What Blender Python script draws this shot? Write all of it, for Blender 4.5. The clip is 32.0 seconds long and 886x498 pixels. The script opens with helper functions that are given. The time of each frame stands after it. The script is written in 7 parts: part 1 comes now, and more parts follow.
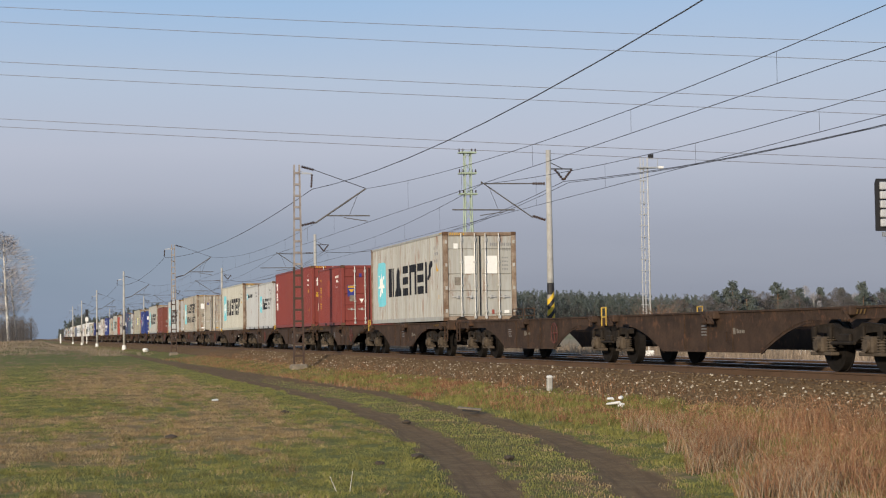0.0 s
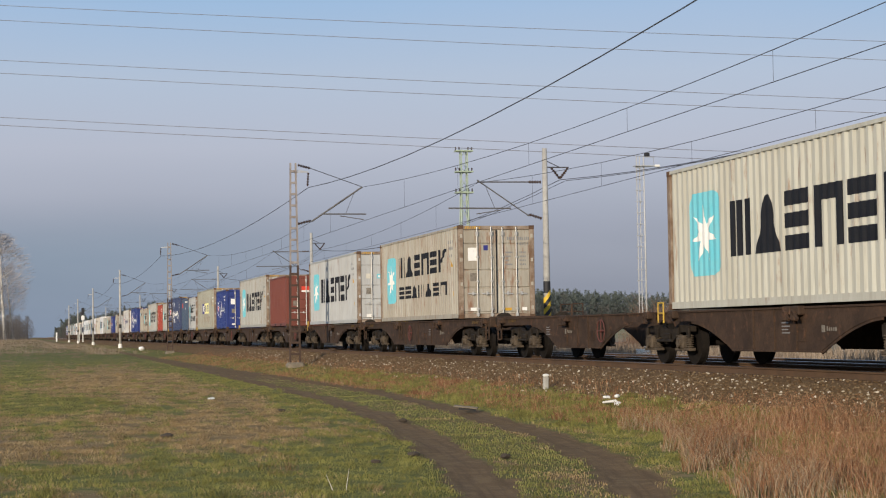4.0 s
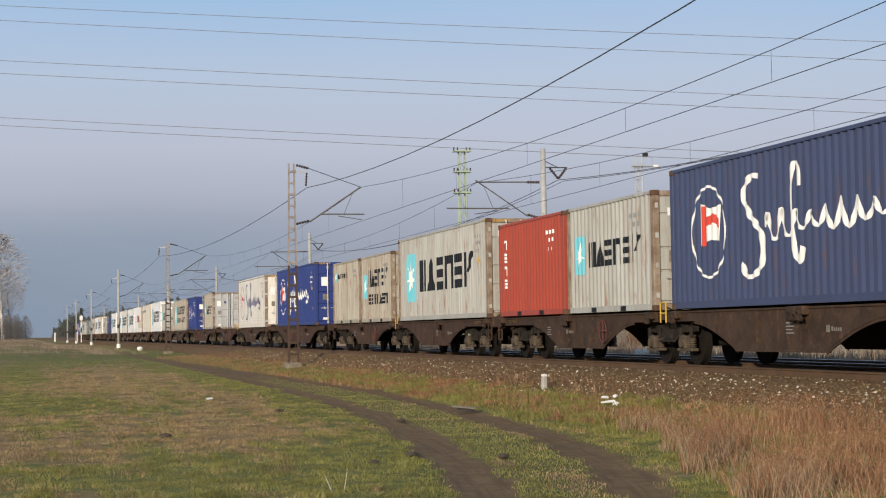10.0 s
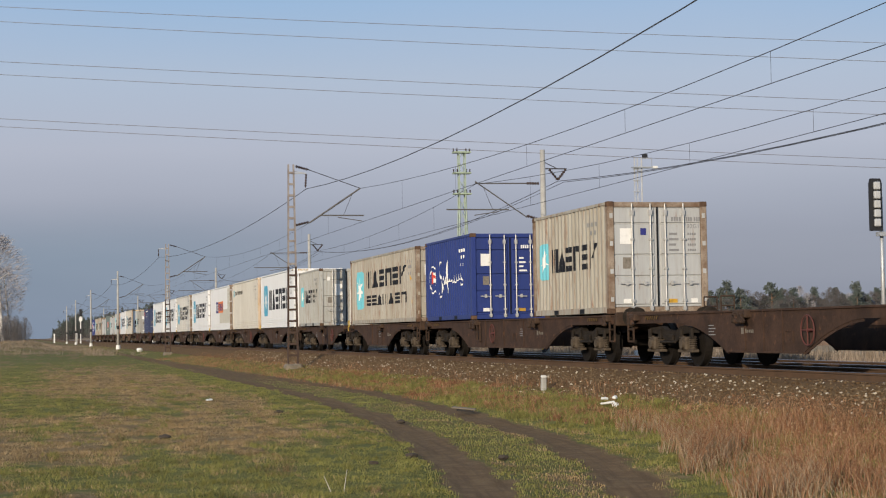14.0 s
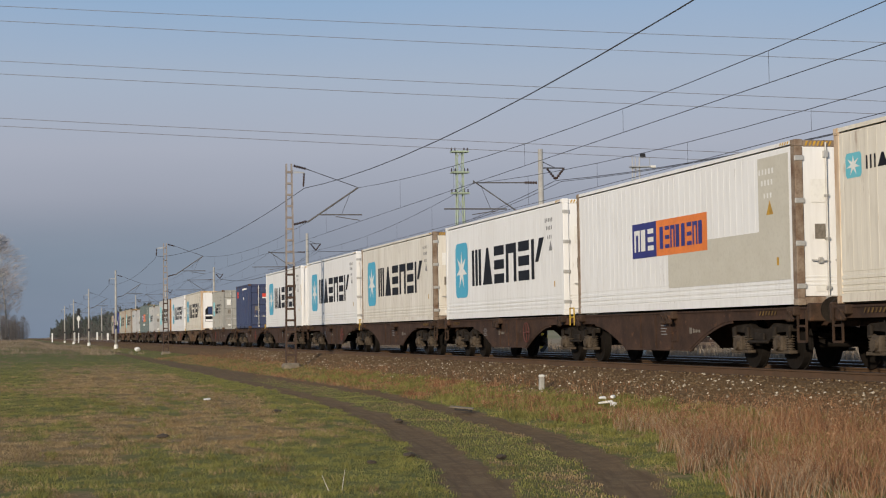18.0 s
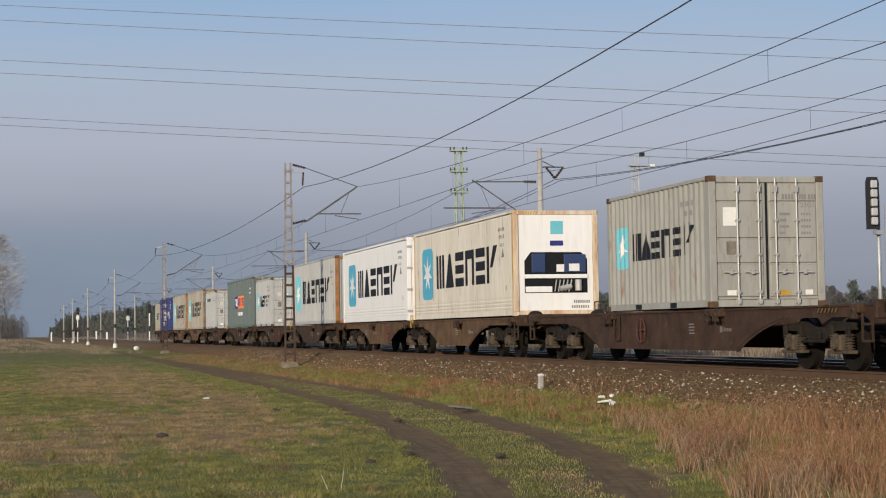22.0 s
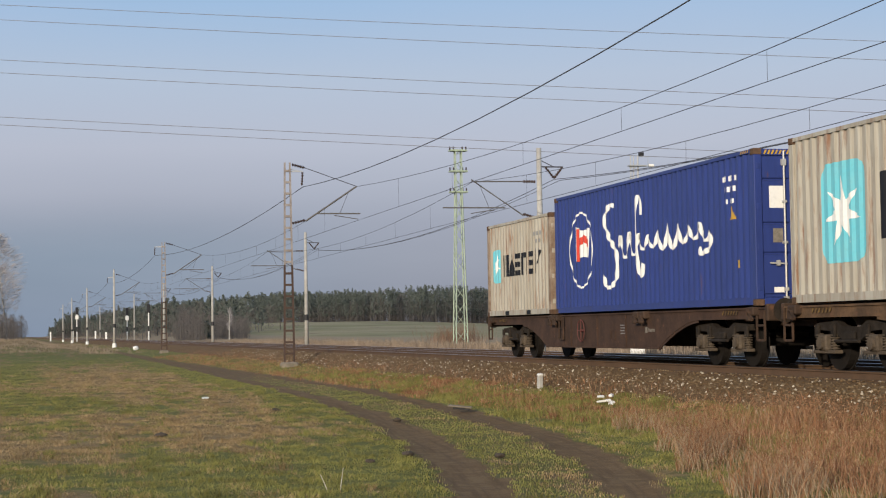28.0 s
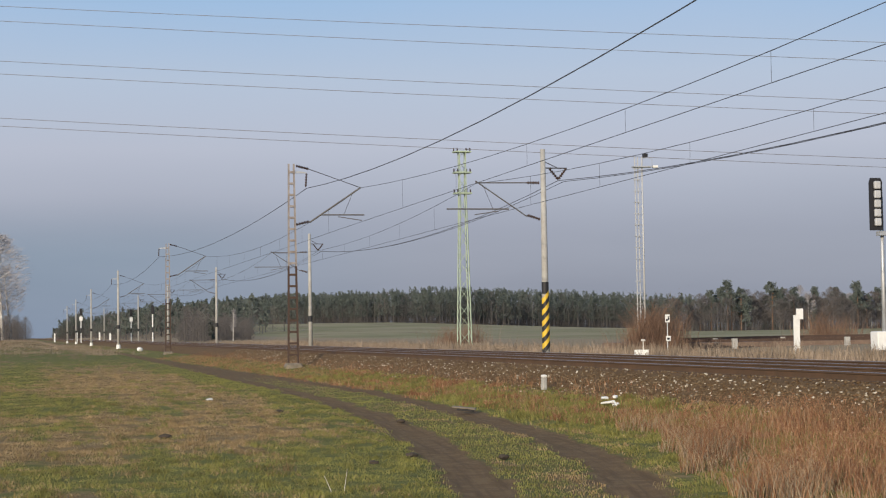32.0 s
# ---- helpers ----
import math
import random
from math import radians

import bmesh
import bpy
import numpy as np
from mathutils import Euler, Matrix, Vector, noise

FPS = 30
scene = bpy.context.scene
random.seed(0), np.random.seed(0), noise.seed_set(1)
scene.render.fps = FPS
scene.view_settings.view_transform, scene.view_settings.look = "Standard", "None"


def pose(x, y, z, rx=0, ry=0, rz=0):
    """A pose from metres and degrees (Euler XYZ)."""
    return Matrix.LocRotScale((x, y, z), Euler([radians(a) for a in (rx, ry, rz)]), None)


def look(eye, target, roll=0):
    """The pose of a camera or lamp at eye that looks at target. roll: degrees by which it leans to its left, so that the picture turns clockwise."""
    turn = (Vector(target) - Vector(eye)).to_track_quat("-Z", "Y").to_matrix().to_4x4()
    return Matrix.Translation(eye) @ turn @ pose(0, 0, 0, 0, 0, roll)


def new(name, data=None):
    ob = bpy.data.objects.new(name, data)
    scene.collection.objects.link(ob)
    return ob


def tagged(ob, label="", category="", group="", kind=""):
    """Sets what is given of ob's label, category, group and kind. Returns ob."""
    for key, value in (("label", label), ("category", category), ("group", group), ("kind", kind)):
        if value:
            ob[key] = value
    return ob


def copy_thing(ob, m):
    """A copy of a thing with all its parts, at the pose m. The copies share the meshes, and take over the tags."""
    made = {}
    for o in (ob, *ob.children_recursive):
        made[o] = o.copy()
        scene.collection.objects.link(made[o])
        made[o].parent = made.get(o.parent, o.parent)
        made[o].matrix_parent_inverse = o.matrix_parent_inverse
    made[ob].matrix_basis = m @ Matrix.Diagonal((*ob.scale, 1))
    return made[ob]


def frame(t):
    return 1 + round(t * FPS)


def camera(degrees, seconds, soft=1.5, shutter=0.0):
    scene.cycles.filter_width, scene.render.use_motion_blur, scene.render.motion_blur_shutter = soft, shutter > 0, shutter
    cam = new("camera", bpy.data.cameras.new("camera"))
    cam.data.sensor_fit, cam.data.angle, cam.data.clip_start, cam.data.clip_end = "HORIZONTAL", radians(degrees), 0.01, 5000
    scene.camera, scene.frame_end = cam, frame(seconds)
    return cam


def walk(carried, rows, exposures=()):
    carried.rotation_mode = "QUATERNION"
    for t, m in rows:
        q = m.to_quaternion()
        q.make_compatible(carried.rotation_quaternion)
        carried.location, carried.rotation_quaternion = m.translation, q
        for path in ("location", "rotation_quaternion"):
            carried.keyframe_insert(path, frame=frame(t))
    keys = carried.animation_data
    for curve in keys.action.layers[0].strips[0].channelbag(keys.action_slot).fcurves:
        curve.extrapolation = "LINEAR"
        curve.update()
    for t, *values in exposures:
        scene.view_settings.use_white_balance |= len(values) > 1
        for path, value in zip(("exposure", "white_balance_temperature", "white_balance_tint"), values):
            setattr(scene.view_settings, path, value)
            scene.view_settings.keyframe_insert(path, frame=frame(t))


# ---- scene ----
# x runs along the railway (the train rolls towards +x), y away from the camera, z = 0 just above the rail heads.
EYE = Vector((0.0, 0.0, 0.707))
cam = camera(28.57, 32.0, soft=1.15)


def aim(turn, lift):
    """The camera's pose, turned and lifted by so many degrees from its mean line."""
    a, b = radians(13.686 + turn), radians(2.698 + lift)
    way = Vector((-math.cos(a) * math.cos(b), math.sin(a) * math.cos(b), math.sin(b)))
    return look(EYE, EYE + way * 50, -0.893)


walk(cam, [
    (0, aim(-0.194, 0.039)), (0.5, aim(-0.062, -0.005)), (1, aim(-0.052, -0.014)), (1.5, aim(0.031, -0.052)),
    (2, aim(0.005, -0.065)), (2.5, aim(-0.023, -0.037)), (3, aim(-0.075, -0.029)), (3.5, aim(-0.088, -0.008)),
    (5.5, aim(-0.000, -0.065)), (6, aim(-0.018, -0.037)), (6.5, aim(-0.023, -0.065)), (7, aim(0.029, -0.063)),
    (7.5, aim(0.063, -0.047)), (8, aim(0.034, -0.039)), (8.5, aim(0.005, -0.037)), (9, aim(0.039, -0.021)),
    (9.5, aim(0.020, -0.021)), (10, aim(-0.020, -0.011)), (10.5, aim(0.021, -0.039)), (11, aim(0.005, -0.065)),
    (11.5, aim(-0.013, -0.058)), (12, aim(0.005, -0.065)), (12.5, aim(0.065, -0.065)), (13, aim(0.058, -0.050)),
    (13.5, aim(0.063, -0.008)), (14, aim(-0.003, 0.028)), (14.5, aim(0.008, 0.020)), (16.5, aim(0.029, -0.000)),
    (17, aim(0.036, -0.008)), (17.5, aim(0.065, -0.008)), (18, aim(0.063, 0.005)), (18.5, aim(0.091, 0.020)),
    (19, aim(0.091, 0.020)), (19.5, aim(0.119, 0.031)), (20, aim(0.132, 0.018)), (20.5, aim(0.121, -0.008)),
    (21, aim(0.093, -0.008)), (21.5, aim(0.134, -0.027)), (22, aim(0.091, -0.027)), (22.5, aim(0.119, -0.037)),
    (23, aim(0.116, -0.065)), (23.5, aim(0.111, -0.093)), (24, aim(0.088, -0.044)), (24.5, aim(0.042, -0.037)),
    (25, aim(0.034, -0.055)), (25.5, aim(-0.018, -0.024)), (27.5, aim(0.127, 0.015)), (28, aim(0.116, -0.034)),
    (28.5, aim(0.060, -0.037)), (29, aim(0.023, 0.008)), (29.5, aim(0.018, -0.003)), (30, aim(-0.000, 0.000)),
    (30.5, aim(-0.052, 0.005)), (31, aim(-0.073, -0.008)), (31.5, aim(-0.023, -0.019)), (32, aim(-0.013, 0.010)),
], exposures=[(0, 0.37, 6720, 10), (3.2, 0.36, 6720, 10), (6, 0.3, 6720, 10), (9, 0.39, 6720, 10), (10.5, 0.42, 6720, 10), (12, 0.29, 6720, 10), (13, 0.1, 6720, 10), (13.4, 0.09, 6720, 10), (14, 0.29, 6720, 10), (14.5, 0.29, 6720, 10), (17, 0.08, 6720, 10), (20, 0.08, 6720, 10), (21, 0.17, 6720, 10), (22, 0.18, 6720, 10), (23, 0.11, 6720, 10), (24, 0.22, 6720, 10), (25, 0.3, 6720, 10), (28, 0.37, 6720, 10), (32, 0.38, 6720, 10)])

# ---- world, sun, exposure ----
SUN_AZ, SUN_EL = 52.0, 13.0     # degrees from -y towards +x, and above the horizon
sun_way = Vector((math.sin(radians(SUN_AZ)) * math.cos(radians(SUN_EL)), -math.cos(radians(SUN_AZ)) * math.cos(radians(SUN_EL)), math.sin(radians(SUN_EL))))
world = bpy.data.worlds.new("world")
scene.world = world
world.use_nodes = True
wn, wl = world.node_tree.nodes, world.node_tree.links
wn.clear()
sky = wn.new("ShaderNodeTexSky")
sky.sky_type, sky.sun_disc = "NISHITA", False
sky.sun_elevation, sky.sun_rotation = radians(SUN_EL), math.atan2(sun_way.x, sun_way.y)
sky.air_density, sky.dust_density, sky.ozone_density = 1.0, 1.5, 2.0
# a thin high veil of cloud over the clear sky: paler at mid height, slate grey in the haze low down
geo_w = wn.new("ShaderNodeTexCoord")
sep_w = wn.new("ShaderNodeSeparateXYZ")
ramp_w = wn.new("ShaderNodeValToRGB")
e = ramp_w.color_ramp.elements
e[0].position, e[0].color = 0.0, (0.19, 0.22, 0.295, 1)
e[1].position, e[1].color = 1.0, (0.30, 0.42, 0.62, 1)
for pos, col in ((0.022, (0.185, 0.212, 0.288, 1)), (0.06, (0.252, 0.274, 0.365, 1)), (0.105, (0.362, 0.388, 0.488, 1)), (0.145, (0.352, 0.422, 0.55, 1)), (0.19, (0.262, 0.398, 0.60, 1)), (0.35, (0.25, 0.40, 0.66, 1))):
    n_el = e.new(pos)
    n_el.color = col
noise_w = wn.new("ShaderNodeTexNoise")
noise_w.inputs["Scale"].default_value, noise_w.inputs["Detail"].default_value = 2.2, 6.0
map_w = wn.new("ShaderNodeMapping")
map_w.inputs["Scale"].default_value = (1.0, 1.0, 5.0)
mix_n = wn.new("ShaderNodeMix")
mix_n.data_type, mix_n.blend_type = "RGBA", "MIX"
fac_n = wn.new("ShaderNodeMapRange")
fac_n.inputs["From Min"].default_value, fac_n.inputs["From Max"].default_value = 0.42, 0.75
fac_n.inputs["To Min"].default_value, fac_n.inputs["To Max"].default_value = 0.0, 0.22
mix_n.inputs["B"].default_value = (0.42, 0.45, 0.56, 1)
bg_sky, bg_veil, mix_s, out_w = wn.new("ShaderNodeBackground"), wn.new("ShaderNodeBackground"), wn.new("ShaderNodeMixShader"), wn.new("ShaderNodeOutputWorld")
bg_sky.inputs["Strength"].default_value = 0.10
bg_veil.inputs["Strength"].default_value = 1.0
mix_s.inputs[0].default_value = 0.9
wl.new(geo_w.outputs["Generated"], sep_w.inputs[0])
wl.new(sep_w.outputs["Z"], ramp_w.inputs[0])
wl.new(geo_w.outputs["Generated"], map_w.inputs[0])
wl.new(map_w.outputs[0], noise_w.inputs["Vector"])
wl.new(noise_w.outputs["Fac"], fac_n.inputs["Value"])
wl.new(fac_n.outputs[0], mix_n.inputs["Factor"])
# the veil thins out low over the railway's far end, where the clearer slate-blue air shows
gap_y, gap_z, gap_m, mix_g = wn.new("ShaderNodeMapRange"), wn.new("ShaderNodeMapRange"), wn.new("ShaderNodeMath"), wn.new("ShaderNodeMix")
for nd, a, b in ((gap_y, 0.26, 0.04), (gap_z, 0.082, 0.040)):
    nd.interpolation_type = "SMOOTHSTEP"
    nd.inputs["From Min"].default_value, nd.inputs["From Max"].default_value = b, a
    nd.inputs["To Min"].default_value, nd.inputs["To Max"].default_value = 1.0, 0.0
gap_m.operation = "MULTIPLY"
mix_g.data_type = "RGBA"
mix_g.inputs["B"].default_value = (0.158, 0.215, 0.310, 1)
wl.new(sep_w.outputs["Y"], gap_y.inputs["Value"])
wl.new(sep_w.outputs["Z"], gap_z.inputs["Value"])
wl.new(gap_y.outputs[0], gap_m.inputs[0])
wl.new(gap_z.outputs[0], gap_m.inputs[1])
wl.new(gap_m.outputs[0], mix_g.inputs["Factor"])
wl.new(ramp_w.outputs[0], mix_g.inputs["A"])
wl.new(mix_g.outputs["Result"], mix_n.inputs["A"])
wl.new(sky.outputs[0], bg_sky.inputs[0])
wl.new(mix_n.outputs["Result"], bg_veil.inputs[0])
wl.new(bg_sky.outputs[0], mix_s.inputs[1])
wl.new(bg_veil.outputs[0], mix_s.inputs[2])
wl.new(mix_s.outputs[0], out_w.inputs[0])

sun = new("sun", bpy.data.lights.new("sun", "SUN"))
sun.data.energy, sun.data.angle, sun.data.color = 4.1, radians(0.6), (1.0, 0.87, 0.71)
sun.matrix_world = look(sun_way * 100, (0, 0, 0))


# ---- materials ----
def material(name, base, dark=None, rough=0.6, metal=0.0, scale=3.0, amount=0.4, fine=40.0, bump=0.1, rust=0.0, rust_col=(0.17, 0.065, 0.025), streak=False, per_object=True, bump_scale=None, light=None, dirt=0.0, dirt_col=(0.20, 0.155, 0.10), spec=0.3):
    """Painted, worn or natural surface: base colour broken up at two scales, with optional rust and bump."""
    m = bpy.data.materials.new(name)
    m.use_nodes = True
    n, l = m.node_tree.nodes, m.node_tree.links
    b = n["Principled BSDF"]
    b.inputs["Roughness"].default_value, b.inputs["Metallic"].default_value = rough, metal
    b.inputs["Specular IOR Level"].default_value = spec
    tc, mp = n.new("ShaderNodeTexCoord"), n.new("ShaderNodeMapping")
    l.new(tc.outputs["Object"], mp.inputs["Vector"])
    if per_object:
        oi, mul = n.new("ShaderNodeObjectInfo"), n.new("ShaderNodeMath")
        mul.operation, mul.inputs[1].default_value = "MULTIPLY", 57.0
        l.new(oi.outputs["Random"], mul.inputs[0])
        l.new(mul.outputs[0], mp.inputs["Location"])
    if streak:
        mp.inputs["Scale"].default_value = (1.0, 1.0, 0.16)
    n1, n2 = n.new("ShaderNodeTexNoise"), n.new("ShaderNodeTexNoise")
    n1.inputs["Scale"].default_value, n1.inputs["Detail"].default_value, n1.inputs["Roughness"].default_value = scale, 6.0, 0.62
    n2.inputs["Scale"].default_value, n2.inputs["Detail"].default_value = fine, 3.0
    l.new(mp.outputs[0], n1.inputs["Vector"])
    l.new(mp.outputs[0], n2.inputs["Vector"])
    dark = dark or tuple(c * 0.55 for c in base)
    r1 = n.new("ShaderNodeMapRange")
    r1.inputs["From Min"].default_value, r1.inputs["From Max"].default_value = 0.35, 0.68
    r1.inputs["To Max"].default_value = amount
    l.new(n1.outputs["Fac"], r1.inputs["Value"])
    mx = n.new("ShaderNodeMix")
    mx.data_type = "RGBA"
    mx.inputs["A"].default_value, mx.inputs["B"].default_value = (*base, 1), (*dark, 1)
    l.new(r1.outputs[0], mx.inputs["Factor"])
    top = mx.outputs["Result"]
    r2 = n.new("ShaderNodeMapRange")
    r2.inputs["From Min"].default_value, r2.inputs["From Max"].default_value = 0.5, 0.75
    r2.inputs["To Max"].default_value = amount * 0.6
    l.new(n2.outputs["Fac"], r2.inputs["Value"])
    mf = n.new("ShaderNodeMix")
    mf.data_type = "RGBA"
    mf.inputs["B"].default_value = (*(light or tuple(c * 0.7 for c in dark)), 1)
    l.new(top, mf.inputs["A"])
    l.new(r2.outputs[0], mf.inputs["Factor"])
    top = mf.outputs["Result"]
    if dirt:
        md, nd, rd, xd = n.new("ShaderNodeMapping"), n.new("ShaderNodeTexNoise"), n.new("ShaderNodeMapRange"), n.new("ShaderNodeMix")
        md.inputs["Scale"].default_value = (5.0, 5.0, 0.30)
        nd.inputs["Scale"].default_value, nd.inputs["Detail"].default_value, nd.inputs["Roughness"].default_value = 1.6, 5.0, 0.7
        rd.inputs["From Min"].default_value, rd.inputs["From Max"].default_value, rd.inputs["To Max"].default_value = 0.44, 0.72, dirt
        l.new(mp.outputs[0], md.inputs["Vector"])
        l.new(md.outputs[0], nd.inputs["Vector"])
        l.new(nd.outputs["Fac"], rd.inputs["Value"])
        xd.data_type = "RGBA"
        xd.inputs["B"].default_value = (*dirt_col, 1)
        l.new(rd.outputs[0], xd.inputs["Factor"])
        l.new(top, xd.inputs["A"])
        top = xd.outputs["Result"]
    if rust:
        n3, r3, m3 = n.new("ShaderNodeTexNoise"), n.new("ShaderNodeMapRange"), n.new("ShaderNodeMix")
        n3.inputs["Scale"].default_value, n3.inputs["Detail"].default_value, n3.inputs["Roughness"].default_value = 5.5, 8.0, 0.7
        l.new(mp.outputs[0], n3.inputs["Vector"])
        r3.inputs["From Min"].default_value, r3.inputs["From Max"].default_value = 0.66 - 0.22 * rust, 0.74 - 0.12 * rust
        r3.inputs["To Max"].default_value = min(1.0, 0.55 + rust * 0.4)
        l.new(n3.outputs["Fac"], r3.inputs["Value"])
        m3.data_type = "RGBA"
        m3.inputs["B"].default_value = (*rust_col, 1)
        l.new(r3.outputs[0], m3.inputs["Factor"])
        l.new(top, m3.inputs["A"])
        top = m3.outputs["Result"]
    l.new(top, b.inputs["Base Color"])
    if bump:
        bp = n.new("ShaderNodeBump")
        bp.inputs["Strength"].default_value, bp.inputs["Distance"].default_value = bump, 0.02
        l.new((n2 if bump_scale is None else n1).outputs["Fac"], bp.inputs["Height"])
        l.new(bp.outputs[0], b.inputs["Normal"])
    return m


def island_material(name, cols, rough=0.8, patch=0.0, size=0.8):
    """Small loose pieces, each with its own tone between the given colours."""
    m = bpy.data.materials.new(name)
    m.use_nodes = True
    n, l = m.node_tree.nodes, m.node_tree.links
    b = n["Principled BSDF"]
    b.inputs["Roughness"].default_value = rough
    b.inputs["Specular IOR Level"].default_value = 0.15
    g, r = n.new("ShaderNodeNewGeometry"), n.new("ShaderNodeValToRGB")
    els = r.color_ramp.elements
    els[0].position, els[0].color = 0.0, (*cols[0], 1)
    els[1].position, els[1].color = 1.0, (*cols[-1], 1)
    for i, c in enumerate(cols[1:-1]):
        q = els.new((i + 1) / (len(cols) - 1))
        q.color = (*c, 1)
    l.new(g.outputs["Random Per Island"], r.inputs[0])
    top = r.outputs[0]
    if patch:
        q, k, mul = n.new("ShaderNodeTexNoise"), n.new("ShaderNodeMapRange"), n.new("ShaderNodeMix")
        q.inputs["Scale"].default_value, q.inputs["Detail"].default_value, q.inputs["Roughness"].default_value = size, 5.0, 0.7
        l.new(g.outputs["Position"], q.inputs["Vector"])
        k.inputs["From Min"].default_value, k.inputs["From Max"].default_value = 0.32, 0.68
        k.inputs["To Min"].default_value, k.inputs["To Max"].default_value = 1 - patch, 1 + patch
        l.new(q.outputs["Fac"], k.inputs["Value"])
        mul.data_type, mul.blend_type = "RGBA", "MULTIPLY"
        mul.inputs["Factor"].default_value = 1.0
        l.new(top, mul.inputs["A"])
        l.new(k.outputs[0], mul.inputs["B"])
        top = mul.outputs["Result"]
    l.new(top, b.inputs["Base Color"])
    return m


def ground_material():
    """One ground sheet: grass and straw by patches, lane soil, ballast and far meadow by their plan."""
    m = bpy.data.materials.new("ground_cover")
    m.use_nodes = True
    n, l = m.node_tree.nodes, m.node_tree.links
    b = n["Principled BSDF"]
    b.inputs["Roughness"].default_value, b.inputs["Specular IOR Level"].default_value = 0.95, 0.1
    g = n.new("ShaderNodeNewGeometry")

    def fuzz(scale, detail=5.0):
        q = n.new("ShaderNodeTexNoise")
        q.inputs["Scale"].default_value, q.inputs["Detail"].default_value, q.inputs["Roughness"].default_value = scale, detail, 0.65
        l.new(g.outputs["Position"], q.inputs["Vector"])
        return q.outputs["Fac"]

    def mixed(fac, a, b2):
        q = n.new("ShaderNodeMix")
        q.data_type = "RGBA"
        l.new(fac, q.inputs["Factor"])
        for s, val in (("A", a), ("B", b2)):
            if isinstance(val, tuple):
                q.inputs[s].default_value = (*val, 1)
            else:
                l.new(val, q.inputs[s])
        return q.outputs["Result"]

    def step(val, lo, hi):
        q = n.new("ShaderNodeMapRange")
        q.interpolation_type = "SMOOTHSTEP"
        q.inputs["From Min"].default_value, q.inputs["From Max"].default_value = lo, hi
        l.new(val, q.inputs["Value"])
        return q.outputs[0]

    def plan(name, noise_out, amount):
        at = n.new("ShaderNodeAttribute")
        at.attribute_name = name
        q = n.new("ShaderNodeMath")
        q.operation = "MULTIPLY_ADD"
        q.inputs[1].default_value = amount
        l.new(noise_out, q.inputs[0])
        sub = n.new("ShaderNodeMath")
        sub.operation, sub.inputs[1].default_value = "SUBTRACT", amount * 0.5
        l.new(at.outputs["Fac"], sub.inputs[0])
        l.new(sub.outputs[0], q.inputs[2])
        return q.outputs[0]

    f_fine, f_mid, f_big = fuzz(26.0), fuzz(4.0), fuzz(0.5)
    green = mixed(step(f_mid, 0.35, 0.65), (0.096, 0.097, 0.027), (0.134, 0.127, 0.038))
    straw = mixed(step(f_mid, 0.35, 0.65), (0.150, 0.102, 0.046), (0.205, 0.144, 0.070))
    grass = mixed(step(plan("dry", f_mid, 0.9), 0.25, 0.75), green, straw)
    grass = mixed(step(f_fine, 0.62, 0.80), grass, (0.080, 0.066, 0.032))
    # wheel lines run along the lane
    ac = n.new("ShaderNodeAttribute")
    ac.attribute_name = "across"
    sx = n.new("ShaderNodeSeparateXYZ")
    l.new(g.outputs["Position"], sx.inputs[0])
    cv = n.new("ShaderNodeCombineXYZ")
    for src, k, slot in ((ac.outputs["Fac"], 11.0, "X"), (sx.outputs["X"], 0.35, "Y")):
        mk = n.new("ShaderNodeMath")
        mk.operation, mk.inputs[1].default_value = "MULTIPLY", k
        l.new(src, mk.inputs[0])
        l.new(mk.outputs[0], cv.inputs[slot])
    tn = n.new("ShaderNodeTexNoise")
    tn.inputs["Scale"].default_value, tn.inputs["Detail"].default_value, tn.inputs["Roughness"].default_value = 1.0, 3.0, 0.6
    l.new(cv.outputs[0], tn.inputs["Vector"])
    soil = mixed(step(f_mid, 0.38, 0.64), (0.130, 0.080, 0.040), (0.168, 0.108, 0.053))
    soil = mixed(step(tn.outputs["Fac"], 0.44, 0.74), soil, (0.104, 0.064, 0.032))
    soil = mixed(step(f_fine, 0.55, 0.75), soil, (0.085, 0.055, 0.033))
    stone = mixed(step(f_fine, 0.42, 0.62), mixed(step(f_mid, 0.4, 0.62), (0.115, 0.070, 0.034), (0.152, 0.098, 0.050)), (0.074, 0.047, 0.024))
    stone = mixed(step(plan("brake", f_mid, 0.5), 0.3, 0.7), stone, (0.120, 0.072, 0.038))
    far = mixed(step(fuzz(0.016), 0.42, 0.58), (0.198, 0.180, 0.090), (0.258, 0.216, 0.126))
    far = mixed(step(fuzz(0.05), 0.54, 0.70), far, (0.150, 0.112, 0.068))
    far = mixed(step(plan("rough", f_big, 0.5), 0.35, 0.6), far, (0.26, 0.195, 0.12))
    top = mixed(step(plan("soil", f_mid, 0.75), 0.40, 0.72), grass, soil)
    top = mixed(step(plan("ballast", f_mid, 0.6), 0.4, 0.6), top, stone)
    at = n.new("ShaderNodeAttribute")
    at.attribute_name = "far"
    top = mixed(at.outputs["Fac"], top, far)
    l.new(top, b.inputs["Base Color"])
    bp = n.new("ShaderNodeBump")
    bp.inputs["Strength"].default_value, bp.inputs["Distance"].default_value = 0.35, 0.04
    l.new(f_fine, bp.inputs["Height"])
    l.new(bp.outputs[0], b.inputs["Normal"])
    return m


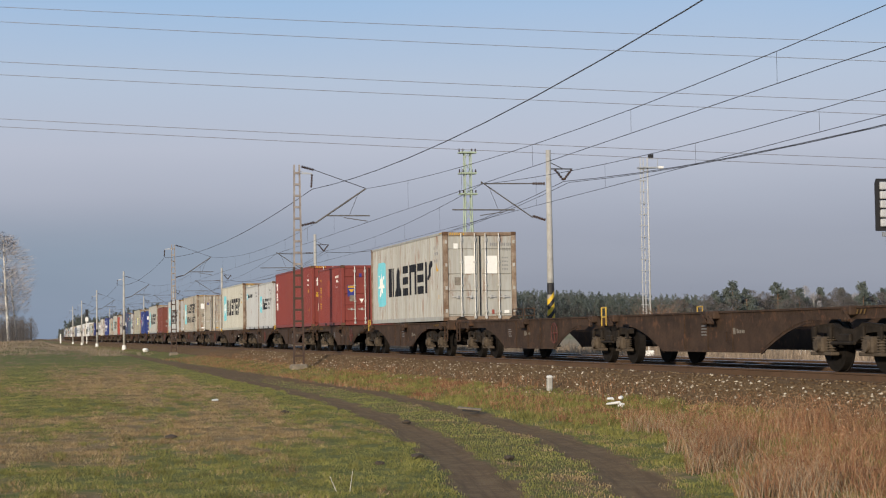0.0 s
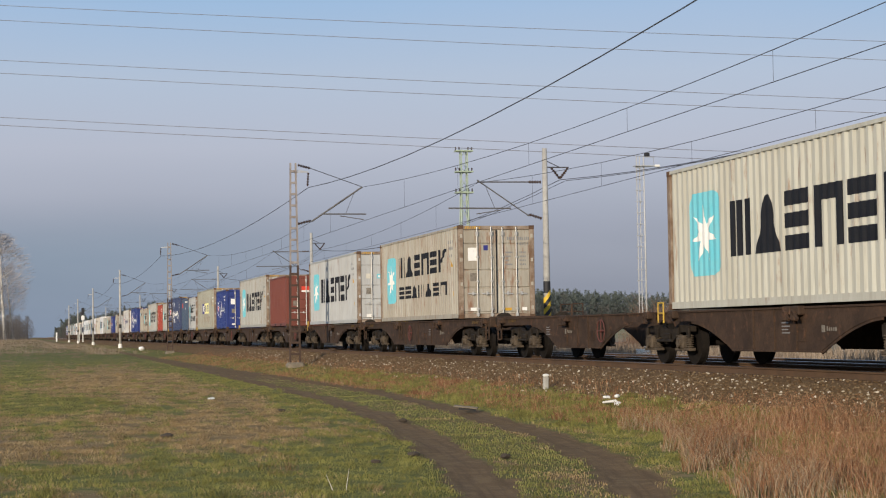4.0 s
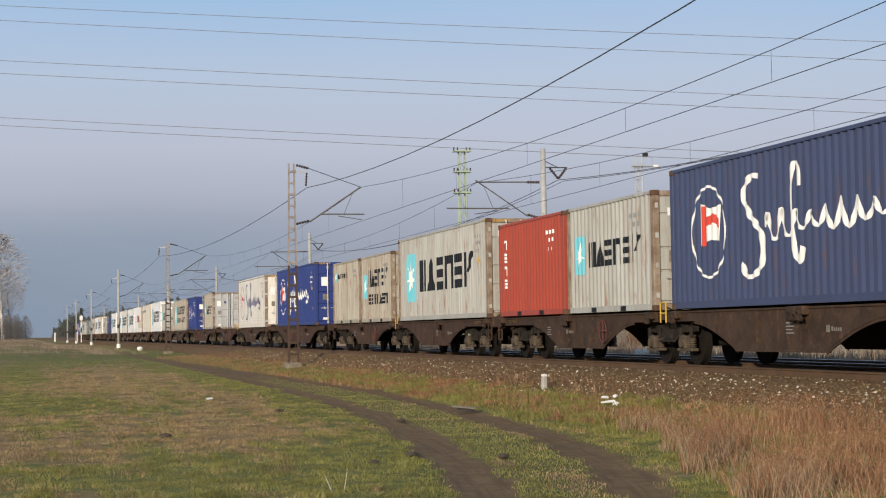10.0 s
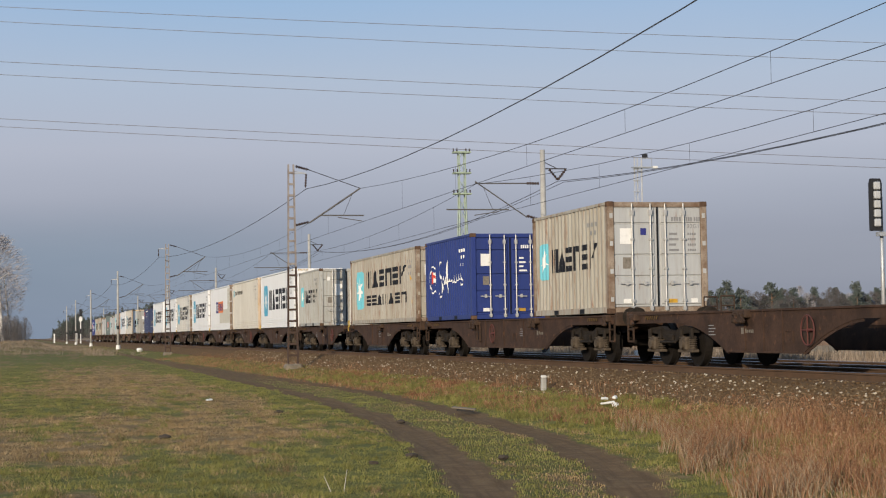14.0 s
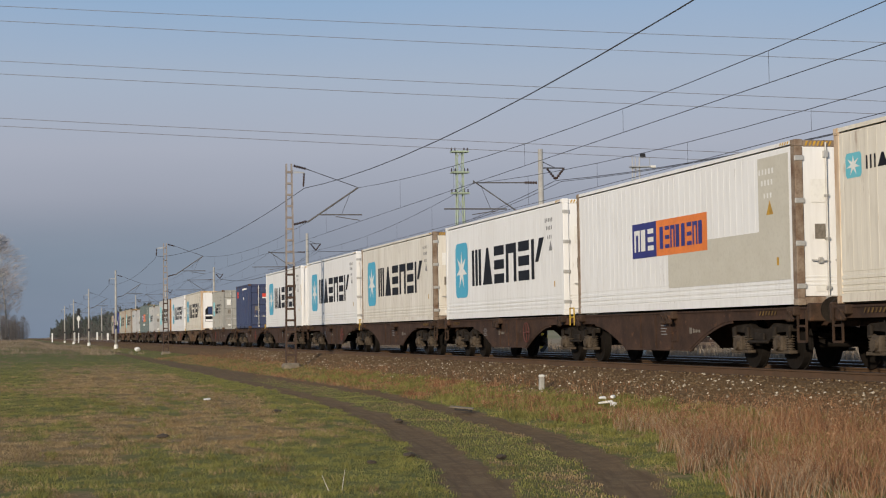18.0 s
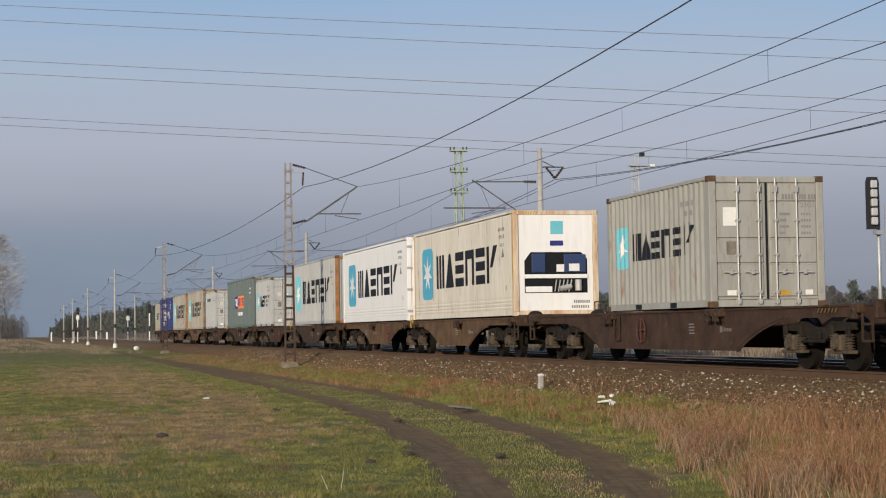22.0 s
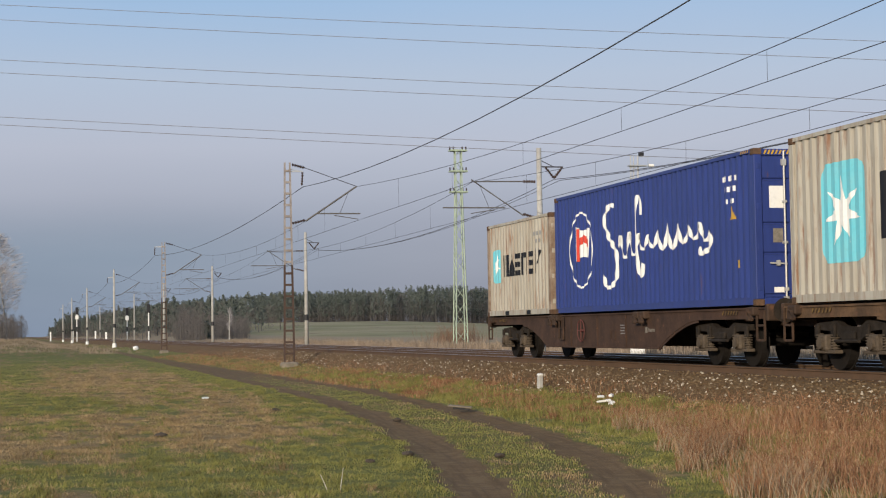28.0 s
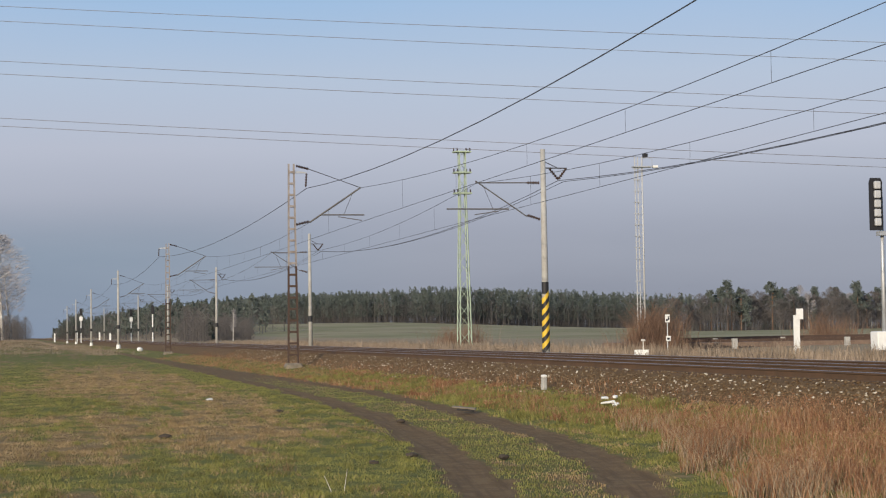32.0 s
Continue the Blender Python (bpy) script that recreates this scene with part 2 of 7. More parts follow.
M_GROUND = ground_material()
M_RUSTRAIL = material("rusty_rail", (0.095, 0.055, 0.030), (0.055, 0.034, 0.020), rough=0.85, scale=2.0, amount=0.7, fine=30, bump=0.15)
M_RAILHEAD = material("polished_rail_head", (0.26, 0.25, 0.245), (0.17, 0.16, 0.15), rough=0.38, metal=1.0, scale=1.0, amount=0.3, bump=0.0)
M_SLEEPER = material("sleeper_concrete", (0.17, 0.12, 0.09), (0.09, 0.06, 0.045), rough=0.9, scale=4, amount=0.7)
M_CONCRETE = material("mast_concrete", (0.35, 0.345, 0.32), (0.21, 0.195, 0.17), rough=0.9, scale=2.0, amount=0.6, fine=25, bump=0.2)
M_GALV = material("galvanised_steel", (0.45, 0.46, 0.46), (0.30, 0.31, 0.31), rough=0.55, metal=0.6, scale=4, amount=0.5)
M_RUSTSTEEL = material("rusty_lattice_steel", (0.062, 0.038, 0.028), (0.038, 0.026, 0.020), rough=0.85, scale=5, amount=0.7)
M_DARKWIRE = material("dark_wire", (0.045, 0.045, 0.05), rough=0.6, amount=0.1, bump=0)
M_INSULATOR = material("brown_porcelain", (0.045, 0.028, 0.022), rough=0.3, amount=0.2, bump=0)
M_GREENPAINT = material("pale_green_paint", (0.31, 0.38, 0.285), (0.19, 0.235, 0.18), rough=0.6, scale=3, amount=0.5)
M_YELLOW = material("yellow_paint", (0.58, 0.38, 0.03), (0.36, 0.24, 0.04), rough=0.55, scale=6, amount=0.4)
M_BLACK = material("black_paint", (0.018, 0.018, 0.02), rough=0.6, amount=0.3)
M_WHITE = material("white_paint", (0.66, 0.66, 0.63), (0.46, 0.45, 0.41), rough=0.6, scale=5, amount=0.35)
M_STONE = material("pale_stone", (0.55, 0.53, 0.48), (0.36, 0.33, 0.28), rough=0.9, scale=6, amount=0.6, bump=0.5)


# ---- mesh helpers ----
def finish(bm, name, mats, smooth=False):
    me = bpy.data.meshes.new(name)
    if smooth:
        for fc in bm.faces:
            fc.smooth = True
    bm.to_mesh(me)
    bm.free()
    for mt in (mats if isinstance(mats, (list, tuple)) else [mats]):
        me.materials.append(mt)
    return me


def part(name, bm, mat, parent, label="", at=None, smooth=False):
    """Links a bmesh (or ready mesh data) as one mesh object under a thing or a part."""
    me = bm if isinstance(bm, bpy.types.Mesh) else finish(bm, name, mat, smooth)
    ob = new(name, me)
    ob.parent = parent
    if at is not None:
        ob.matrix_basis = at
    if label:
        tagged(ob, label)
    return ob


def thing(name, label, category, group="", at=None):
    ob = new(name)
    ob.empty_display_size = 0.2
    if at is not None:
        ob.matrix_basis = at
    return tagged(ob, label, category, group)


def box(bm, x0, x1, y0, y1, z0, z1, bevel=0.0):
    r = bmesh.ops.create_cube(bm, size=1)
    bmesh.ops.scale(bm, vec=(x1 - x0, y1 - y0, z1 - z0), verts=r["verts"])
    bmesh.ops.translate(bm, vec=((x0 + x1) / 2, (y0 + y1) / 2, (z0 + z1) / 2), verts=r["verts"])
    if bevel:
        es = list({ed for vt in r["verts"] for ed in vt.link_edges})
        bmesh.ops.bevel(bm, geom=es, offset=bevel, segments=1, affect="EDGES")
    return bm


def rod(bm, a, b, r, seg=8, r2=None):
    """A round bar from a to b, tapered to r2."""
    a, b = Vector(a), Vector(b)
    d = b - a
    q = bmesh.ops.create_cone(bm, cap_ends=True, segments=seg, radius1=r, radius2=r if r2 is None else r2, depth=d.length)
    m = Matrix.Translation((a + b) / 2) @ d.to_track_quat("Z", "Y").to_matrix().to_4x4()
    bmesh.ops.transform(bm, matrix=m, verts=q["verts"])
    return bm


def bar(bm, a, b, w, h):
    """A square bar from a to b."""
    a, b = Vector(a), Vector(b)
    d = b - a
    q = bmesh.ops.create_cube(bm, size=1)
    bmesh.ops.scale(bm, vec=(w, h, d.length), verts=q["verts"])
    m = Matrix.Translation((a + b) / 2) @ d.to_track_quat("Z", "Y").to_matrix().to_4x4()
    bmesh.ops.transform(bm, matrix=m, verts=q["verts"])
    return bm


def prism(bm, outline, y0, y1):
    """A plate with an outline in x and z, from y0 to y1."""
    f = [bm.verts.new((x, y0, z)) for x, z in outline]
    k = [bm.verts.new((x, y1, z)) for x, z in outline]
    bm.faces.new(f)
    bm.faces.new(k[::-1])
    for i in range(len(f)):
        j = (i + 1) % len(f)
        bm.faces.new((f[j], f[i], k[i], k[j]))
    return bm


def fresh():
    return bmesh.new()


def mesh_from(name, verts, faces, mats, smooth=False):
    me = bpy.data.meshes.new(name)
    me.from_pydata(verts, [], faces)
    for mt in (mats if isinstance(mats, (list, tuple)) else [mats]):
        me.materials.append(mt)
    if smooth:
        me.polygons.foreach_set("use_smooth", [True] * len(me.polygons))
    return me


# ---- ground ----
Y_NEAR, Y_FAR = 14.36, 18.60        # the centre lines of the two tracks
Z_NEAR, Z_FAR = -0.08, -0.15        # the heights of their rail heads


def smooth(a, b, v):
    q = max(0.0, min(1.0, (v - a) / (b - a)))
    return q * q * (3 - 2 * q)


def ground_z(x, y):
    """Height of the ground sheet: field, bank, ballast bed of two tracks, rough verge, rising far fields."""
    if y < 9.0:
        z = -0.90 + 0.05 * noise.noise((x * 0.12, y * 0.12, 0)) + 0.03 * noise.noise((x * 0.6, y * 0.6, 4))
        z += 1.15 * smooth(-90, -320, x) * smooth(7.5, 0.5, y)
    elif y < 12.15:
        q = (y - 9.0) / 3.15
        z = -0.90 + 0.24 * q * q + 0.05 * noise.noise((x * 0.3, y * 0.5, 2))
    elif y < 13.0:
        z = -0.66 + 0.44 * (y - 12.15) / 0.85
    elif y < 20.2:
        z = -0.22 - 0.11 * smooth(13.0, 14.6, y) - 0.04 * smooth(16.0, 18.0, y)
    elif y < 21.2:
        z = -0.37 - 0.25 * (y - 20.2)
    else:
        z = -0.62 + 0.3 * smooth(21.2, 60, y) + 0.06 * noise.noise((x * 0.1, y * 0.1, 7))
    if y > 30:
        d, a = math.hypot(x, y), math.atan2(y, max(0.1, -x))
        z += 5.9 * smooth(260, 900, d) * (1.0 - 0.62 * smooth(0.20, 0.31, a) - 0.38 * smooth(0.31, 0.37, a)) * smooth(30, 90, y)
    return z


RUTS = [(60.0, -26.0, 1.5), (-3.0, -0.6, 1.5), (-12.0, 3.0, 1.5), (-16.5, 4.42, 1.60), (-20.0, 5.06, 1.78), (-25.0, 5.84, 1.86), (-29.3, 6.35, 1.82), (-35.0, 6.88, 1.76), (-44.0, 7.30, 1.85), (-60.0, 7.55, 1.75), (-92.0, 7.95, 1.25), (-127.0, 8.4, 0.8), (-166.0, 9.1, 0.4), (-2700.0, 9.6, 0.3)]


def ruts(x):
    """Where the left rut of the lane runs, and how far the right one lies from it."""
    for (a, ya, ga), (b, yb, gb) in zip(RUTS, RUTS[1:]):
        if b <= x <= a:
            q = (a - x) / (a - b)
            return ya + (yb - ya) * q, ga + (gb - ga) * q
    return -6.0, 1.5


def lane(x, y):
    """0 off the lane, 1 in the middle of a rut."""
    c, gap = ruts(x)
    w = 0.66 + 0.12 * noise.noise((x * 0.5, 3.0, 1)) + 0.20 * noise.noise((x * 1.1, y * 2.2, 9)) + 0.10 * noise.noise((x * 3.1, y * 5.0, 19))
    rut = max(smooth(w, w - 0.56, abs(y - c)), smooth(w, w - 0.56, abs(y - c - gap))) * (1.0 - 0.34 * smooth(-45, -85, x))
    mid = smooth(gap * 0.5 + 0.1, gap * 0.5 - 0.2, abs(y - c - gap * 0.5)) * (0.50 + 0.28 * smooth(-42, -75, x))
    return max(rut, mid)


def across(x, y):
    """Metres from the middle of the nearer rut."""
    c, gap = ruts(x)
    return y - c if y < c + gap * 0.5 else y - c - gap


PATCHES = [(-68.0, 3.3, 22, 2.9, 0.42), (-31.0, 3.4, 4.5, 1.9, 0.42), (-42.0, 0.9, 5, 1.2, -0.55), (-62.0, 6.9, 20, 0.8, -0.55), (-80.0, 0.0, 22, 0.8, -0.55), (-19.0, 1.6, 3.0, 3.0, -0.22), (-22.0, 4.4, 3.5, 1.0, -0.5), (-26.0, 0.4, 3.0, 0.9, 0.3), (-120.0, 3.0, 25, 5.0, -0.22), (-40.0, 5.0, 5, 0.9, 0.25)]


def dryness(x, y):
    """0 fresh green, 1 dead straw."""
    d = 0.46 + 0.30 * noise.noise((x * 0.13, y * 0.6, 21)) + 0.48 * noise.noise((x * 0.30, y * 1.5, 5))
    for px, py, sx, sy, k in PATCHES:
        d += k * math.exp(-((x - px) / sx) ** 2 - ((y - py) / sy) ** 2)
    d += 0.42 * noise.noise((x * 0.8, y * 4.2, 31)) + 0.25 * noise.noise((x * 2.2, y * 9.0, 17)) + 0.34 * smooth(-140, -260, x)
    c, gap = ruts(x)
    d -= 0.22 * smooth(gap * 0.5 + 2.6, gap * 0.5 + 0.7, abs(y - c - gap * 0.5)) * smooth(-13, -18, x)
    if y > 9.0:
        d += -0.16 + 0.30 * noise.noise((x * 0.35, y * 0.7, 44))
    return max(0.0, min(1.0, 0.5 + (d - 0.5) * 1.3))


def axis(*runs):
    out = []
    for a, b, n in runs:
        out += [a + (b - a) * i / n for i in range(n)]
    return out + [runs[-1][1]]


def build_ground():
    xs = axis((300, 20, 10), (20, -8, 56), (-8, -60, 170), (-60, -120, 80), (-120, -260, 50), (-260, -700, 30), (-700, -2600, 14))
    ys = axis((-1500, -200, 6), (-200, -30, 8), (-30, -6, 70), (-6, 3, 36), (3, 9, 66), (9, 12.15, 20), (12.15, 13.0, 5), (13.0, 20.2, 12), (20.2, 21.2, 2), (21.2, 40, 12), (40, 60, 5), (60, 200, 12), (200, 1800, 16))
    verts, faces = [], []
    plans = {"soil": [], "ballast": [], "dry": [], "rough": [], "far": [], "brake": [], "across": []}
    for x in xs:
        for y in ys:
            s = lane(x, y) if -29 < y < 12 else 0.0
            z = ground_z(x, y) - 0.05 * s
            verts.append((x, y, z))
            plans["soil"].append(s)
            plans["ballast"].append(smooth(11.6, 12.25, y) * smooth(21.4, 20.4, y))
            plans["dry"].append(dryness(x, y) if y < 14 else 0.8)
            plans["rough"].append(smooth(20, 22, y) * smooth(75, 40, y))
            plans["brake"].append(smooth(12.75, 13.2, y) * smooth(21.4, 20.4, y))
            plans["across"].append(across(x, y) if -29 < y < 12 else 0.0)
            plans["far"].append(smooth(20.6, 22, y))
    ny = len(ys)
    for i in range(len(xs) - 1):
        for j in range(ny - 1):
            a = i * ny + j
            faces.append((a, a + 1, a + ny + 1, a + ny))
    me = mesh_from("ground", verts, faces, M_GROUND, smooth=True)
    for key, vals in plans.items():
        me.attributes.new(key, "FLOAT", "POINT").data.foreach_set("value", vals)
    tagged(new("ground", me), "open field, wheel-rutted dirt lane, ballast bank and far meadows", "ground", kind="structure")


build_ground()


# ---- the two tracks ----
def rail_mesh(name, x0, x1):
    prof = [(-0.075, -0.172), (0.075, -0.172), (0.075, -0.160), (0.012, -0.140), (0.012, -0.045), (0.036, -0.035), (0.036, -0.006), (0.028, 0.0), (-0.028, 0.0), (-0.036, -0.006), (-0.036, -0.035), (-0.012, -0.045), (-0.012, -0.140), (-0.075, -0.160)]
    n, v, fcs, mi = len(prof), [], [], []
    for x in (x0, x1):
        v += [(x, y, z) for y, z in prof]
    for i in range(n):
        j = (i + 1) % n
        fcs.append((i, j, n + j, n + i))
        mi.append(1 if i in (7, 6, 8) else 0)
    me = mesh_from(name, v, fcs, [M_RUSTRAIL, M_RAILHEAD])
    me.polygons.foreach_set("material_index", mi)
    return me


RAIL = rail_mesh("rail", 60, -2400)
bm = box(fresh(), -0.13, 0.13, -1.3, 1.3, -0.30, -0.176, 0.02)
SLEEPER = finish(bm, "sleeper", M_SLEEPER)
for yc, zc, count in ((Y_NEAR, Z_NEAR, 240), (Y_FAR, Z_FAR, 110)):
    trk = thing("railway_track", "straight railway track with rusty brown rails on ballast", "railway track", "railway tracks", pose(0, yc, zc))
    for s in (-0.7535, 0.7535):
        part("rail", RAIL, None, trk, "rusty rail with a polished head", pose(0, s, 0))
    for i in range(count):
        part("sleeper", SLEEPER, None, trk, "", pose(-14 - 0.6 * i, 0.02 * math.sin(i * 2.1), 0))

# ---- the freight train ----
FLOOR = 1.06        # height of the containers' bottom over the rails
CACHE = {}


def cached(key, build):
    if key not in CACHE:
        CACHE[key] = build()
    return CACHE[key]


PAINT = {
    "grey": material("grey_container_paint", (0.36, 0.368, 0.345), (0.245, 0.24, 0.212), dirt=0.5, rough=0.55, scale=1.3, amount=0.55, fine=14, bump=0.05, rust=0.5, streak=True),
    "pale": material("pale_grey_container_paint", (0.385, 0.40, 0.40), (0.285, 0.285, 0.272), dirt=0.25, rough=0.5, scale=1.3, amount=0.5, fine=14, bump=0.05, rust=0.35, streak=True),
    "tan": material("stained_beige_container_paint", (0.365, 0.35, 0.30), (0.24, 0.218, 0.172), dirt=0.55, dirt_col=(0.20, 0.15, 0.095), rough=0.6, scale=1.2, amount=0.65, fine=12, bump=0.05, rust=0.62, streak=True),
    "cream": material("cream_container_paint", (0.64, 0.605, 0.52), (0.50, 0.455, 0.365), dirt=0.2, rough=0.5, scale=0.8, amount=0.5, fine=9, bump=0.03, rust=0.36, streak=True),
    "ivory": material("ivory_container_paint", (0.43, 0.43, 0.375), (0.33, 0.318, 0.262), dirt=0.3, rough=0.5, scale=1.2, amount=0.5, fine=12, bump=0.04, rust=0.4, streak=True),
    "iron": material("rusted_casting_iron", (0.115, 0.068, 0.042), (0.055, 0.036, 0.026), rough=0.85, scale=6, amount=0.8, fine=30, bump=0.2, spec=0.1),
    "white": material("white_insulated_panel", (0.72, 0.725, 0.715), (0.61, 0.60, 0.57), dirt=0.08, rough=0.4, scale=0.7, amount=0.4, fine=7, bump=0.02, rust=0.08, streak=True),
    "offwhite": material("weathered_white_panel", (0.68, 0.66, 0.6), (0.52, 0.475, 0.385), dirt=0.3, rough=0.45, scale=0.8, amount=0.5, fine=8, bump=0.02, rust=0.4, streak=True),
    "red": material("dark_red_container_paint", (0.185, 0.038, 0.030), (0.125, 0.029, 0.024), rough=0.5, scale=1.5, amount=0.6, fine=14, bump=0.05, rust=0.3, streak=True),
    "brick": material("brick_red_container_paint", (0.16, 0.045, 0.03), (0.11, 0.036, 0.027), dirt=0.35, dirt_col=(0.09, 0.045, 0.035), rough=0.5, scale=1.5, amount=0.6, fine=14, bump=0.05, rust=0.2, streak=True),
    "scarlet": material("orange_red_container_paint", (0.3, 0.05, 0.028), (0.22, 0.045, 0.03), rough=0.45, scale=1.5, amount=0.5, fine=14, bump=0.05, rust=0.12, streak=True),
    "blue": material("royal_blue_container_paint", (0.022, 0.039, 0.165), (0.020, 0.033, 0.115), rough=0.45, scale=1.5, amount=0.6, fine=14, bump=0.05, rust=0.18, rust_col=(0.10, 0.05, 0.03), streak=True),
    "navy": material("faded_navy_container_paint", (0.040, 0.055, 0.115), (0.035, 0.044, 0.082), rough=0.5, scale=1.5, amount=0.6, fine=14, bump=0.05, rust=0.42, rust_col=(0.10, 0.05, 0.03), streak=True),
    "steel": material("steel_blue_container_paint", (0.055, 0.083, 0.130), (0.045, 0.066, 0.098), rough=0.5, scale=1.5, amount=0.6, fine=14, bump=0.05, rust=0.48, rust_col=(0.10, 0.05, 0.03), streak=True),
    "sage": material("faded_sage_container_paint", (0.31, 0.32, 0.27), (0.215, 0.215, 0.17), dirt=0.45, rough=0.6, scale=1.2, amount=0.65, fine=12, bump=0.05, rust=0.62, streak=True),
    "green": material("grey_green_container_paint", (0.118, 0.152, 0.146), (0.085, 0.108, 0.102), rough=0.55, scale=1.3, amount=0.6, fine=12, bump=0.05, rust=0.38, streak=True),
    "rust": material("rusted_corner_steel", (0.27, 0.22, 0.17), (0.115, 0.066, 0.038), rough=0.85, scale=3, amount=0.95, fine=30, bump=0.2),
    "dull": material("dull_grey_container_paint", (0.30, 0.30, 0.275), (0.22, 0.215, 0.19), rough=0.6, scale=1.3, amount=0.6, fine=14, bump=0.05, rust=0.36, streak=True),
    "stain": material("rust_stained_white_steel", (0.60, 0.54, 0.43), (0.36, 0.19, 0.08), rough=0.65, scale=3, amount=0.85, fine=16, bump=0.1, rust=0.35, streak=True),
    "orange": material("rust_stained_yellow_steel", (0.36, 0.165, 0.055), (0.17, 0.075, 0.034), rough=0.75, scale=3, amount=0.9, fine=20, bump=0.1, rust=0.3),
}
INK = {
    "faded": material("faded_red_repaint", (0.245, 0.052, 0.038), (0.195, 0.042, 0.032), rough=0.6, scale=2.5, amount=0.5, fine=14, bump=0),
    "black": material("black_lettering_paint", (0.009, 0.010, 0.014), (0.022, 0.023, 0.026), rough=0.6, scale=2.5, amount=0.5, fine=14, bump=0, spec=0.12),
    "azure": material("bright_blue_emblem_paint", (0.055, 0.335, 0.50), (0.085, 0.36, 0.49), rough=0.5, scale=2.5, amount=0.5, fine=14, bump=0),
    "sky": material("light_blue_emblem_paint", (0.105, 0.42, 0.50), (0.19, 0.43, 0.47), rough=0.5, scale=2.5, amount=0.5, fine=14, bump=0),
    "white": material("white_emblem_paint", (0.68, 0.68, 0.65), (0.55, 0.54, 0.50), rough=0.5, scale=2.5, amount=0.4, fine=14, bump=0),
    "red": material("red_emblem_paint", (0.52, 0.05, 0.03), (0.42, 0.06, 0.04), rough=0.5, scale=2.5, amount=0.4, fine=14, bump=0),
    "navy": material("navy_emblem_paint", (0.03, 0.035, 0.18), rough=0.5, scale=2.5, amount=0.4, fine=14, bump=0),
    "yellow": material("pale_yellow_emblem_paint", (0.72, 0.68, 0.30), rough=0.5, scale=2.5, amount=0.4, fine=14, bump=0),
    "amber": material("amber_emblem_paint", (0.52, 0.30, 0.03), (0.20, 0.12, 0.03), rough=0.5, scale=5, amount=0.7, fine=14, bump=0),
    "stain": material("rust_stained_white_steel", (0.60, 0.54, 0.43), (0.36, 0.19, 0.08), rough=0.65, scale=3, amount=0.85, fine=16, bump=0.1, rust=0.35, streak=True),
    "orange": material("orange_emblem_paint", (0.72, 0.20, 0.04), rough=0.5, scale=2.5, amount=0.4, fine=14, bump=0),
    "grey": material("grey_marking_paint", (0.20, 0.20, 0.20), rough=0.6, scale=2.5, amount=0.4, fine=14, bump=0),
    "dim": material("worn_pale_inscription", (0.20, 0.18, 0.15), (0.09, 0.075, 0.06), rough=0.7, scale=9, amount=0.8, fine=30, bump=0),
    "patch": material("pale_repair_patch", (0.49, 0.47, 0.40), (0.40, 0.37, 0.30), rough=0.6, scale=2.5, amount=0.4, fine=14, bump=0),
}
M_LOCK = material("galvanised_lock_rod", (0.47, 0.47, 0.45), (0.32, 0.30, 0.27), rough=0.5, metal=0.4, scale=8, amount=0.5)
M_UNDER = material("grey_brown_wagon_frame", (0.058, 0.036, 0.024), (0.020, 0.014, 0.011), spec=0.15, rough=0.8, scale=2.2, amount=0.8, fine=22, bump=0.15, rust=0.5, rust_col=(0.115, 0.058, 0.034))
M_UNDER_RED = material("red_brown_wagon_frame", (0.062, 0.036, 0.025), (0.022, 0.015, 0.012), spec=0.15, rough=0.8, scale=2.2, amount=0.75, fine=22, bump=0.15, rust=0.35, rust_col=(0.15, 0.075, 0.042))
M_UNDER_TAN = material("ochre_wagon_frame", (0.130, 0.078, 0.043), (0.042, 0.028, 0.019), spec=0.15, rough=0.8, scale=1.8, amount=0.8, fine=20, bump=0.15, rust=0.4, rust_col=(0.12, 0.06, 0.035))
M_DUSTY = material("dusty_spring_steel", (0.092, 0.072, 0.052), (0.030, 0.024, 0.019), spec=0.1, rough=0.9, scale=7, amount=0.7, fine=30, bump=0.2)
M_BOGIE = material("grimy_bogie_steel", (0.030, 0.024, 0.019), (0.008, 0.007, 0.006), spec=0.08, rough=0.85, scale=6, amount=0.7, fine=30, bump=0.2)
# wheel colour taken near black so that it carries the shade under the wagons
M_WHEEL = material("wheel_steel", (0.010, 0.009, 0.008), (0.020, 0.016, 0.013), spec=0.06, rough=0.7, scale=6, amount=0.6, fine=30, bump=0.1)
M_DARKFAN = material("dark_machine_grille", (0.012, 0.013, 0.015), rough=0.6, spec=0.12, amount=0.3)
M_UNITBLUE = material("dark_blue_machine_panel", (0.03, 0.05, 0.12), rough=0.4, amount=0.3)
M_WOOD = material("container_floor_edge", (0.05, 0.036, 0.026), rough=0.8, spec=0.1)

PITCH, DEEP = 0.277, 0.038


def wave(u, pitch=PITCH, deep=DEEP):
    """How far a corrugated wall lies behind its outer face at u."""
    q = (u % pitch) / pitch
    if q < 0.26:
        return 0.0
    if q < 0.50:
        return deep * (q - 0.26) / 0.24
    if q < 0.76:
        return deep
    return deep * (1.0 - q) / 0.24


def creases(u0, u1, pitch=PITCH):
    out, k = [u0], math.floor(u0 / pitch)
    while k * pitch < u1:
        for q in (0.0, 0.26, 0.50, 0.76):
            c = (k + q) * pitch
            if u0 + 1e-5 < c < u1 - 1e-5:
                out.append(c)
        k += 1
    return out + [u1]


